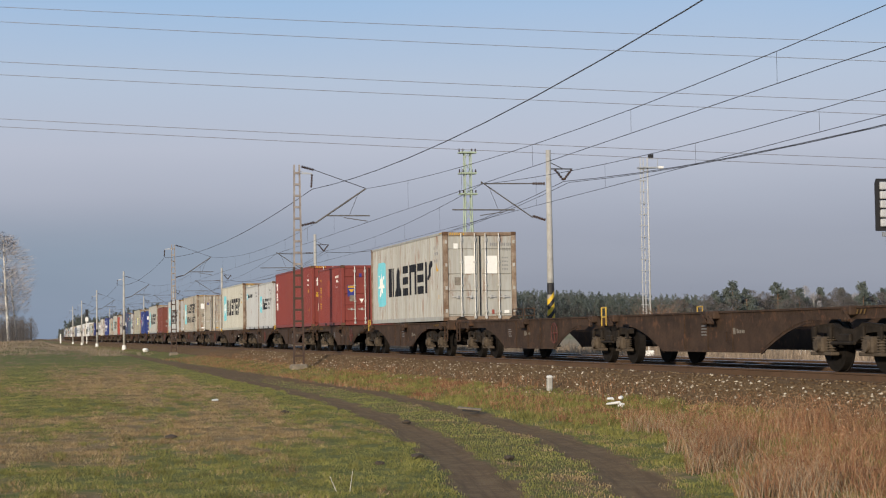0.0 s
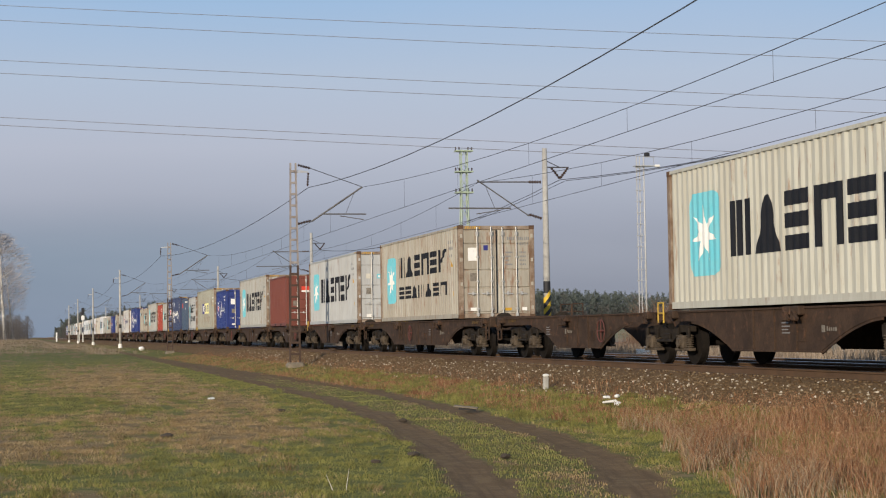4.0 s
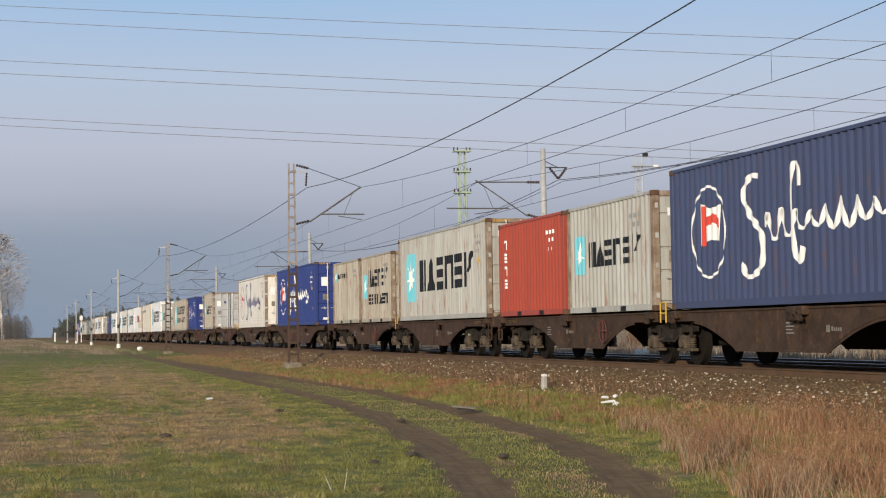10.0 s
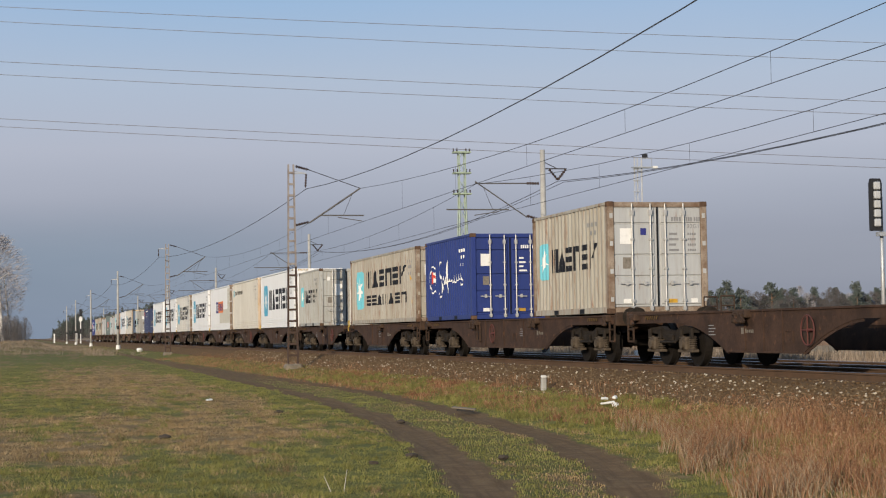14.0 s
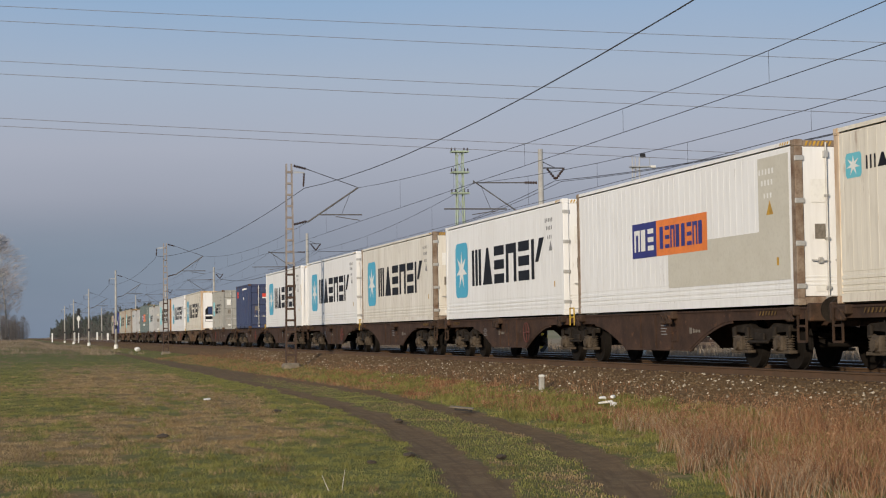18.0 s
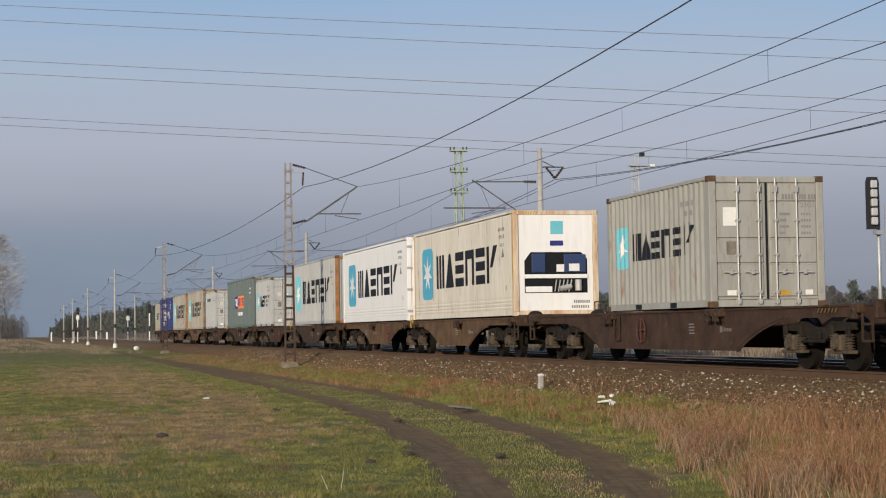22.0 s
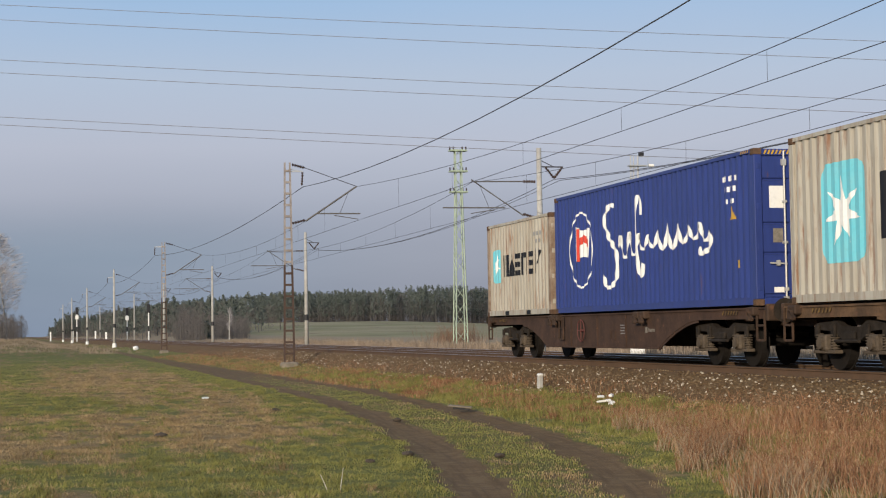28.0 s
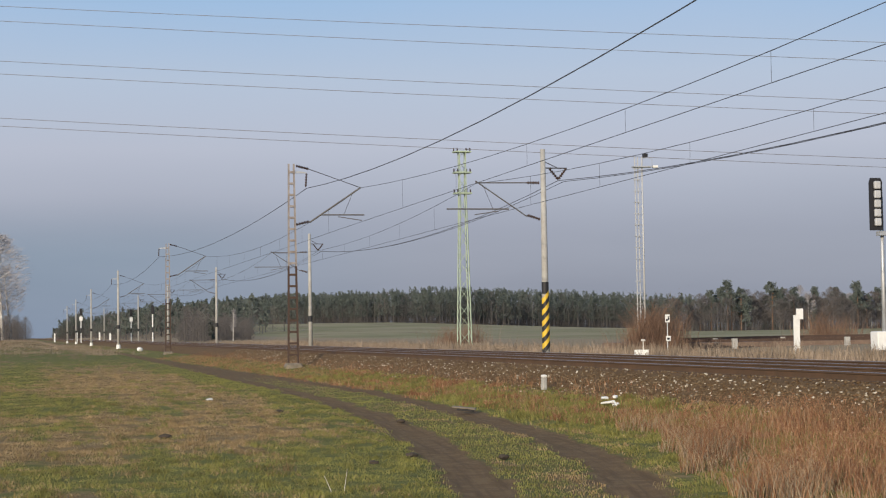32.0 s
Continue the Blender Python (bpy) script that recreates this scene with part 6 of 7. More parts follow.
def light_mast():
    m = thing("light_mast", "tall galvanised light mast with climbing ladder", "light mast", at=pose(-189.2, 69.4, 0.6))
    H = 19.9
    part("pole", rod(fresh(), (0, 0.42, 0), (0, 0.42, H), 0.11, 12, 0.09), M_LAMPSTEEL, m, smooth=True)
    for y in (-0.46, -0.10):
        part("ladder_rail", bar(fresh(), (0, y, 0), (0, y, H), 0.09, 0.09), M_LAMPSTEEL, m)
    for i in range(38):
        part("rung", bar(fresh(), (0, -0.46, 0.6 + i * 0.5), (0, -0.10, 0.6 + i * 0.5), 0.035, 0.035), M_GALV, m)
    for i in range(14):
        part("hoop", bar(bar(fresh(), (0.1, -0.72, 1.6 + i * 1.3), (0.1, 0.14, 1.6 + i * 1.3), 0.07, 0.07), (0.5, -0.6, 1.6 + i * 1.3), (0.5, 0.0, 1.6 + i * 1.3), 0.05, 0.05), M_GALV, m)
    for i in range(9):
        z = 1.5 + i * 2.1
        part("tie", bar(fresh(), (0, -0.10, z), (0, 0.42, z), 0.05, 0.05), M_GALV, m)
        part("brace", bar(fresh(), (0, -0.10, z), (0, 0.42, z + 2.1 if i < 8 else z + 1.0), 0.03, 0.03), M_GALV, m)
    part("platform", box(fresh(), -0.5, 0.5, -0.7, 1.5, H - 1.25, H - 1.13), M_GALV, m)
    part("guard_rail", bar(bar(fresh(), (0.45, 0.4, H - 0.2), (0.45, 1.5, H - 0.2), 0.05, 0.05), (0.45, 1.5, H - 1.2), (0.45, 1.5, H - 0.2), 0.05, 0.05), M_GALV, m)
    part("floodlight", box(fresh(), -0.2, 0.4, 0.55, 1.05, H - 0.1, H + 0.35, 0.05), M_BLACK, m, "dark floodlight")
    part("floodlight", box(fresh(), -0.1, 0.4, 1.65, 2.3, H - 1.3, H - 1.02, 0.05), M_WHITE, m, "white lamp housing")


def main_signal():
    m = thing("railway_signal", "five-lamp railway signal on a grey mast, seen from behind", "railway signal", at=pose(-59.3, 31.2, -0.5))
    part("mast", rod(fresh(), (0, 0.14, 0), (0, 0.14, 6.0), 0.085, 12, 0.07), M_GALV, m, smooth=True)
    bm = prism(fresh(), [(-0.26, 4.72), (0.26, 4.72), (0.26, 6.5), (0.2, 6.68), (-0.2, 6.68), (-0.26, 6.5)], -0.04, 0.04)
    part("backing_plate", bm, M_BLACK, m, "black backing plate", pose(0.12, -0.14, 0, 0, 0, 90))
    for i in range(5):
        part("lamp_cover", box(fresh(), 0.16, 0.30, -0.25, 0.0, 4.88 + i * 0.345, 5.17 + i * 0.345, 0.03), M_LAMPSTEEL, m, "pale grey lamp housing")
    part("bracket", box(fresh(), 0.0, 0.3, -0.1, 0.2, 4.52, 4.68), M_GALV, m)
    part("ladder", bar(bar(fresh(), (0.3, 0.3, 0), (0.22, 0.3, 5.6), 0.03, 0.03), (0.3, 0.55, 0), (0.22, 0.55, 5.6), 0.03, 0.03), M_GALV, m)
    part("cabinet", box(fresh(), -0.2, 0.4, -0.35, 0.35, 0.25, 0.95, 0.03), M_WHITE, m, "pale equipment cabinet")


def far_signal(x, y, h, face):
    m = thing("railway_signal", "distant railway signal, black head on a black and white mast", "railway signal", "distant signals", pose(x, y, -0.5))
    part("mast", rod(fresh(), (0, 0, 0), (0, 0, h), 0.10, 10), M_WHITE, m)
    part("mast_band", rod(fresh(), (0, 0, h * 0.3), (0, 0, h * 0.45), 0.105, 10), M_BLACK, m, "black band")
    part("head", box(fresh(), -0.15, 0.2, -0.27, 0.27, h - 1.1, h + 0.35, 0.07), M_BLACK, m, "black signal head")
    if face:
        part("board", box(fresh(), 0.2, 0.24, -0.32, 0.32, h - 2.1, h - 1.3, 0.02), M_WHITE, m, "white marker board")


pylon()
light_mast()
main_signal()
far_signal(-360.0, 11.9, 6.6, True)
far_signal(-350.0, 21.3, 6.2, True)
far_signal(-292.0, 21.3, 5.9, False)


# ---- vegetation ----
RNG = np.random.default_rng(7)


def loose(name, verts, faces, mat, label, category, kind="stuff"):
    me = bpy.data.meshes.new(name)
    v = np.asarray(verts, dtype=np.float32)
    f = np.asarray(faces, dtype=np.int32)
    k = f.shape[1]
    me.vertices.add(len(v))
    me.vertices.foreach_set("co", v.ravel())
    me.loops.add(f.size)
    me.loops.foreach_set("vertex_index", f.ravel())
    me.polygons.add(len(f))
    me.polygons.foreach_set("loop_start", np.arange(0, f.size, k, dtype=np.int32))
    me.update(calc_edges=True)
    me.materials.append(mat)
    ob = new(name, me)
    return tagged(ob, label, category, kind=kind) if label else ob


def blades(x, y, z, h, w, lean):
    """One bent blade of two triangles at each place."""
    n = len(x)
    a = RNG.uniform(0, 2 * np.pi, n)
    dx, dy = np.cos(a) * w, np.sin(a) * w
    b = RNG.uniform(0, 2 * np.pi, n)
    lx, ly = np.cos(b) * lean * h, np.sin(b) * lean * h
    v = np.empty((n, 5, 3))
    mx, my = lx * 0.3, ly * 0.3
    v[:, 0] = np.stack([x - dx, y - dy, z - 0.01], 1)
    v[:, 1] = np.stack([x + dx, y + dy, z - 0.01], 1)
    v[:, 2] = np.stack([x - dx * 0.75 + mx, y - dy * 0.75 + my, z + h * 0.6], 1)
    v[:, 3] = np.stack([x + dx * 0.75 + mx, y + dy * 0.75 + my, z + h * 0.6], 1)
    v[:, 4] = np.stack([x + lx, y + ly, z + h], 1)
    i = np.arange(n)[:, None] * 5
    f = np.concatenate([i + [0, 1, 3], i + [0, 3, 2], i + [2, 3, 4]], 1).reshape(-1, 3)
    return v.reshape(-1, 3), f


M_GREENBLADE = island_material("green_grass_blades", [(0.114, 0.113, 0.031), (0.138, 0.135, 0.037), (0.159, 0.151, 0.045), (0.192, 0.174, 0.060)], patch=0.50, size=1.2)
M_STRAWBLADE = island_material("straw_grass_blades", [(0.150, 0.102, 0.050), (0.200, 0.138, 0.068), (0.255, 0.180, 0.092), (0.335, 0.248, 0.135)], patch=0.45, size=1.2)
M_WEED = island_material("rust_brown_weeds", [(0.112, 0.050, 0.026), (0.182, 0.086, 0.044), (0.245, 0.132, 0.070), (0.315, 0.205, 0.122)], patch=0.35, size=0.7)
M_REED = island_material("pale_dry_reeds", [(0.17, 0.12, 0.072), (0.26, 0.195, 0.125), (0.36, 0.29, 0.195)], patch=0.3, size=0.6)


def smooth_np(a, b, v):
    q = np.clip((v - a) / (b - a), 0, 1)
    return q * q * (3 - 2 * q)


def field_grass():
    n = 820000
    d = np.where(RNG.random(n) < 0.90, 13.5 + (1 - RNG.random(n) ** 0.4) * 115.0, RNG.uniform(95, 300, n))
    a = RNG.uniform(-0.035, 0.60, n)
    x, y = -d * np.cos(a), d * np.sin(a)
    keep = (y < 12.1) & (x < -12.5)
    x, y = x[keep], y[keep]
    z, dry, on = np.empty(len(x)), np.empty(len(x)), np.empty(len(x))
    for i in range(len(x)):
        z[i], dry[i], on[i] = ground_z(x[i], y[i]), dryness(x[i], y[i]), lane(x[i], y[i])
    keep = RNG.random(len(x)) > smooth_np(0.16, 0.80, on)
    x, y, z, dry, on = x[keep], y[keep], z[keep], dry[keep], on[keep]
    tuft = np.array([max(0.3, 0.95 + 1.7 * noise.noise((a * 1.8, b * 2.4, 51)) + 0.7 * noise.noise((a * 7.0, b * 7.0, 3))) for a, b in zip(x, y)])
    straw = dry + RNG.normal(0, 0.22, len(x)) > 0.5
    size = np.where(y > 9.3, 1.45, 1.0) * RNG.uniform(0.45, 1.2, len(x)) * tuft * (1 - 0.55 * np.clip(on * 2, 0, 1))
    for pick, mat, name, label, hh in ((~straw, M_GREENBLADE, "grass", "short green winter grass", 0.036), (straw, M_STRAWBLADE, "dry_grass", "short straw-coloured dead grass", 0.038)):
        k = np.nonzero(pick)[0]
        dist = np.hypot(x[k], y[k])
        v, f = blades(x[k], y[k], z[k] - 0.01, hh * size[k], 0.0016 + dist * 0.00011, 0.85)
        loose(name, v, f, mat, label, "grass")


field_grass()


def tufts():
    """Tussocks standing a hand high over the short grass, green and straw."""
    n = 1500
    d = 14 + 60 * RNG.random(n) ** 1.3
    a = RNG.uniform(-0.03, 0.50, n)
    cx, cy = -d * np.cos(a), d * np.sin(a)
    ok = np.array([q < 11.6 and lane(p, q) < 0.25 for p, q in zip(cx, cy)])
    cx, cy = cx[ok], cy[ok]
    dry = np.array([dryness(p, q) for p, q in zip(cx, cy)]) + RNG.normal(0, 0.2, len(cx)) > 0.5
    for pick, mat, name, label in ((~dry, M_GREENBLADE, "grass_tufts", "green grass tussocks standing over the short grass"), (dry, M_STRAWBLADE, "straw_tufts", "straw-coloured tussocks standing over the short grass")):
        k = np.repeat(np.nonzero(pick)[0], 46)
        r, an = np.abs(RNG.normal(0, 0.11, len(k))), RNG.uniform(0, 2 * np.pi, len(k))
        x, y = cx[k] + 1.5 * r * np.cos(an), cy[k] + r * np.sin(an)
        z = np.array([ground_z(p, q) for p, q in zip(x, y)]) - 0.01
        h = (0.045 + 0.075 * np.random.default_rng(3).random(len(cx))[k]) * RNG.uniform(0.5, 1.1, len(k)) * np.exp(-r * 2.0)
        v, f = blades(x, y, z, h, 0.0014 + np.hypot(x, y) * 0.00009, 0.7)
        loose(name, v, f, mat, label, "grass")


tufts()


def bank_tufts():
    """Ranker grass and herbs on the slope between the lane and the ballast."""
    n = 1000
    cx = -17 - 45 * RNG.random(n) ** 1.2
    cy = RNG.uniform(8.6, 11.9, n)
    ok = np.array([lane(p, q) < 0.2 and noise.noise((p * 0.35, q * 0.9, 61)) > -0.18 for p, q in zip(cx, cy)])
    cx, cy = cx[ok], cy[ok]
    dry = np.array([noise.noise((p * 0.5, q * 1.1, 77)) for p, q in zip(cx, cy)]) > 0.12
    for pick, mat, name, label in ((~dry, M_GREENBLADE, "bank_grass", "rank green grass and herbs on the bank"), (dry, M_WEED, "bank_herbs", "dead brown herbs on the bank")):
        k = np.repeat(np.nonzero(pick)[0], 60)
        r, an = np.abs(RNG.normal(0, 0.14, len(k))), RNG.uniform(0, 2 * np.pi, len(k))
        x, y = cx[k] + 1.6 * r * np.cos(an), cy[k] + r * np.sin(an)
        z = np.array([ground_z(p, q) for p, q in zip(x, y)]) - 0.01
        h = (0.08 + 0.12 * np.random.default_rng(4).random(len(cx))[k]) * RNG.uniform(0.4, 1.1, len(k)) * np.exp(-r * 1.8)
        v, f = blades(x, y, z, h, 0.0018 + np.hypot(x, y) * 0.00010, 0.7)
        loose(name, v, f, mat, label, "grass")


bank_tufts()


def clump_cloud(centres, radii, per, size):
    """Small leaf sprays scattered through ball-like clumps."""
    c = np.repeat(np.asarray(centres, dtype=float), per, 0)
    r = np.repeat(np.asarray(radii, dtype=float), per, 0)
    n = len(c)
    d = RNG.normal(0, 1, (n, 3))
    d /= np.linalg.norm(d, axis=1)[:, None]
    p = c + d * r * (RNG.random((n, 1)) ** 0.45)
    a, b = RNG.normal(0, 1, (n, 3)), RNG.normal(0, 1, (n, 3))
    s = size * RNG.uniform(0.5, 1.3, (n, 1))
    v = np.stack([p - a * s * 0.5, p + a * s * 0.5 + b * s * 0.15, p + b * s * 0.6], 1)
    return v.reshape(-1, 3), np.arange(3 * n).reshape(-1, 3)


def tall_stuff(name, n, place, h0, h1, w, lean, mat, label, category):
    x, y = place(n)
    z = np.array([ground_z(a, b) for a, b in zip(x, y)])
    grow = np.array([0.75 + 0.75 * noise.noise((a * 0.8, b * 0.8, 12)) for a, b in zip(x, y)])
    v, f = blades(x, y, z, RNG.uniform(h0, h1, len(x)) * RNG.uniform(0.6, 1.0, len(x)) * np.clip(grow, 0.3, 1.3), w, lean)
    loose(name, v, f, mat, label, category)


def weed_place(n):
    x = RNG.uniform(-34, -12, n)
    y = RNG.uniform(6.4, 12.4, n)
    k = np.array([ruts(a)[0] + ruts(a)[1] + 0.78 for a in x])
    edge = k + 0.5 * np.array([noise.noise((a * 0.6, b * 0.6, 8)) for a, b in zip(x, y)]) + np.clip((-x - 19) * 0.13, 0, 3.5)
    dense = np.array([0.30 + 1.3 * noise.noise((a * 1.3, b * 1.3, 3)) + 0.5 * noise.noise((a * 4.0, b * 4.0, 23)) for a, b in zip(x, y)])
    dense = dense * (1 - smooth_np(9.6, 10.4, y) * smooth_np(-23.0, -28.0, x))
    ok = (y > edge) & (RNG.random(n) < dense * smooth_np(12.5, 11.4, y))
    return x[ok], y[ok]


tall_stuff("dry_weeds", 80000, weed_place, 0.20, 0.62, 0.003, 0.55, M_WEED, "thick rust-brown dead weeds on the bank", "weeds")


def seed_heads():
    """Fine sprays of dead seed heads over the tops of the weeds."""
    x, y = weed_place(16000)
    z = np.array([ground_z(a, b) + 0.42 * max(0.3, min(1.3, 0.75 + 0.75 * noise.noise((a * 0.8, b * 0.8, 12)))) for a, b in zip(x, y)])
    v, f = clump_cloud(np.stack([x, y, z], 1), np.tile((0.05, 0.05, 0.15), (len(x), 1)), 14, 0.011)
    loose("seed_heads", v, f, M_WEED, "fine rust-brown seed heads of dead weeds", "weeds")


def straw_place(n):
    x, y = weed_place(n)
    k = np.array([ruts(a)[0] + ruts(a)[1] + 0.5 for a in x])
    ok = (y < k + 1.5 + np.clip((-x - 21) * 0.16, 0, 3.0)) | (RNG.random(len(x)) < 0.15)
    return x[ok], y[ok]


tall_stuff("straw_weeds", 70000, straw_place, 0.16, 0.46, 0.0034, 0.6, M_REED, "pale straw weeds along the lane", "weeds")


def bank_place(n):
    x = -14 - 110 * RNG.random(n) ** 1.6
    y = RNG.uniform(9.2, 12.5, n)
    ok = RNG.random(n) < np.array([0.4 + 1.0 * noise.noise((a * 0.5, b * 0.9, 6)) for a, b in zip(x, y)])
    return x[ok], y[ok]


tall_stuff("bank_weeds", 42000, bank_place, 0.08, 0.26, 0.005, 0.5, M_WEED, "short brown weeds on the ballast bank", "weeds")


def verge_place(n):
    x = -150 - 185 * RNG.random(n)
    y = RNG.uniform(-7, 10.5, n)
    ok = RNG.random(n) < np.array([0.25 + 1.1 * noise.noise((a * 0.05, b * 0.35, 26)) for a, b in zip(x, y)])
    return x[ok], y[ok]


def reed_place(n):
    x = -25 - 190 * RNG.random(n)
    y = 21.6 + 9 * RNG.random(n) ** 1.4
    ok = RNG.random(n) < np.array([0.55 + 0.9 * noise.noise((a * 0.12, b * 0.4, 16)) for a, b in zip(x, y)])
    return x[ok], y[ok]




def thicket_place(n):
    c = [(-92, 34.4, 1.6), (-90, 33.9, 1.5), (-160, 40.5, 3), (-90, 33.7, 1.5), (-91, 34.1, 1.9), (-112, 55.0, 2.5)]
    k = RNG.integers(0, len(c), n)
    q = np.array(c)[k]
    return q[:, 0] + RNG.normal(0, 1, n) * q[:, 2] * 0.5, q[:, 1] + RNG.normal(0, 1, n) * q[:, 2] * 0.4


M_FARREED = island_material("grey_brown_reeds", [(0.14, 0.105, 0.074), (0.20, 0.155, 0.112), (0.27, 0.215, 0.160)], patch=0.35, size=0.4)
M_TWIG = island_material("red_brown_twigs", [(0.115, 0.068, 0.047), (0.165, 0.102, 0.068), (0.215, 0.142, 0.098)])
tall_stuff("reeds", 130000, reed_place, 0.30, 0.95, 0.011, 0.25, M_FARREED, "pale dry reeds beyond the far track", "reeds")
tall_stuff("tall_grass", 26000, verge_place, 0.12, 0.55, 0.016, 0.4, M_FARREED, "pale dead grass at the far end of the field", "grass")
tall_stuff("thicket", 7000, thicket_place, 1.0, 3.2, 0.009, 0.5, M_TWIG, "reddish leafless thicket beside the siding", "bushes")

# loose ballast stones on the shoulder
seed_heads()
M_PEBBLE = island_material("ballast_stones", [(0.060, 0.037, 0.019), (0.080, 0.050, 0.026), (0.092, 0.058, 0.030), (0.104, 0.066, 0.035), (0.115, 0.075, 0.040), (0.128, 0.086, 0.047), (0.145, 0.101, 0.058), (0.158, 0.114, 0.068), (0.165, 0.122, 0.075), (0.16, 0.12, 0.075), (0.520, 0.475, 0.390)], 0.9)


def ballast_stones():
    n = 13000
    x = -17 - 90 * RNG.random(n) ** 1.5
    y = RNG.triangular(11.4, 12.6, 13.35, n)
    z = np.array([ground_z(a, b) for a, b in zip(x, y)])
    base = np.array([(1, 0, 0), (0, 1, 0), (-1, 0, 0), (0, -1, 0), (0, 0, 1), (0, 0, -1)], dtype=float)
    tri = np.array([(0, 1, 4), (1, 2, 4), (2, 3, 4), (3, 0, 4), (1, 0, 5), (2, 1, 5), (3, 2, 5), (0, 3, 5)])
    r = RNG.uniform(0.018, 0.038, n)
    ang = RNG.uniform(0, 2 * np.pi, n)
    v = base[None] * RNG.uniform(0.6, 1.35, (n, 6, 1)) + RNG.normal(0, 0.15, (n, 6, 3))
    c, s = np.cos(ang)[:, None], np.sin(ang)[:, None]
    v = np.stack([v[..., 0] * c - v[..., 1] * s, v[..., 0] * s + v[..., 1] * c, v[..., 2] * 0.7], -1) * r[:, None, None]
    v += np.stack([x, y, z + 0.012], 1)[:, None]
    f = (tri[None] + 6 * np.arange(n)[:, None, None]).reshape(-1, 3)
    loose("ballast_stones", v.reshape(-1, 3), f, M_PEBBLE, "loose brown ballast with scattered pale stones", "ballast")


ballast_stones()


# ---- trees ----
# needles, and faintly the twigs, are paled towards blue-grey to paint in distance haze
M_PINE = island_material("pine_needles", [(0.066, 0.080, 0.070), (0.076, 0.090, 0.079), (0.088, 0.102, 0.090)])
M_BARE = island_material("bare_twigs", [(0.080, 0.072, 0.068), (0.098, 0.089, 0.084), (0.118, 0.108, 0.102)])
M_BIRCHTWIG = island_material("pale_birch_twigs", [(0.22, 0.205, 0.21), (0.29, 0.275, 0.28), (0.37, 0.355, 0.36)])
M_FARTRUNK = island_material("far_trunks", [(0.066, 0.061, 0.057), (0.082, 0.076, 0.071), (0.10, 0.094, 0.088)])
M_PINEBARK = material("pine_bark", (0.20, 0.12, 0.075), (0.11, 0.07, 0.05), rough=0.9, scale=2, amount=0.6)
M_BIRCHBARK = material("birch_bark", (0.58, 0.56, 0.51), (0.16, 0.14, 0.12), rough=0.8, scale=3, amount=0.7, streak=False)


def pine_parts(h, spread, k=15, per=95, size=0.42):
    """Clumps of a Scots pine: bare trunk, flat tiers of needles high up."""
    cs, rs = [], []
    for i in range(k):
        q = i / (k - 1)
        z = h * (0.50 + 0.46 * q)
        w = spread * (1.0 - 0.72 * q ** 1.4)
        an = RNG.uniform(0, 2 * np.pi)
        rr = w * RNG.uniform(0.25, 0.85)
        cs.append((rr * np.cos(an), rr * np.sin(an), z + RNG.normal(0, 0.25)))
        rs.append((w * 0.55, w * 0.55, h * 0.055))
    cs.append((0, 0, h * 0.95))
    rs.append((spread * 0.35, spread * 0.35, h * 0.06))
    return clump_cloud(cs, rs, per, size), cs


def limb_mesh(h, r, tips, mat, n0=0.42):
    bm = fresh()
    rod(bm, (0, 0, -0.3), (0.1, 0.0, h * 0.55), r, 7, r * 0.7)
    rod(bm, (0.1, 0.0, h * 0.55), (0.0, 0.05, h * 0.96), r * 0.7, 6, r * 0.15)
    for c in tips:
        z = max(h * n0, c[2] - 0.25 * h * 0.3)
        rod(bm, (0.05, 0.0, z), c, r * 0.25, 5, r * 0.08)
    return finish(bm, "trunk", mat)


def twig_cloud(h, spread, n, drop=0.0, low=0.3, thick=0.45, gaps=0.0):
    """Bare fine twigs filling an egg-shaped crown."""
    q = RNG.random(n)
    z = h * (low + (1 - low) * q)
    w = spread * np.sin(np.pi * np.clip(0.12 + 0.85 * q, 0, 1)) ** 0.8
    an = RNG.uniform(0, 2 * np.pi, n)
    rr = w * np.sqrt(RNG.random(n))
    p = np.stack([rr * np.cos(an), rr * np.sin(an), z], 1)
    if gaps:
        ok = np.array([noise.noise(Vector(q3) * (5.5 / h)) for q3 in p]) > gaps - 0.25
        p, an, n = p[ok], an[ok], int(ok.sum())
    out = np.stack([np.cos(an), np.sin(an), RNG.uniform(0.2, 1.2, n) - drop], 1)
    out /= np.linalg.norm(out, axis=1)[:, None]
    ln = RNG.uniform(0.04, 0.10, (n, 1)) * h
    side = np.cross(out, RNG.normal(0, 1, (n, 3)))
    side /= np.linalg.norm(side, axis=1)[:, None] + 1e-9
    wd = 0.0045 * h * RNG.uniform(0.5, 1.2, (n, 1)) * thick
    v = np.stack([p - out * ln * 0.6 - side * wd, p - out * ln * 0.6 + side * wd, p + out * ln * 0.5], 1)
    return v.reshape(-1, 3), np.arange(3 * n).reshape(-1, 3)


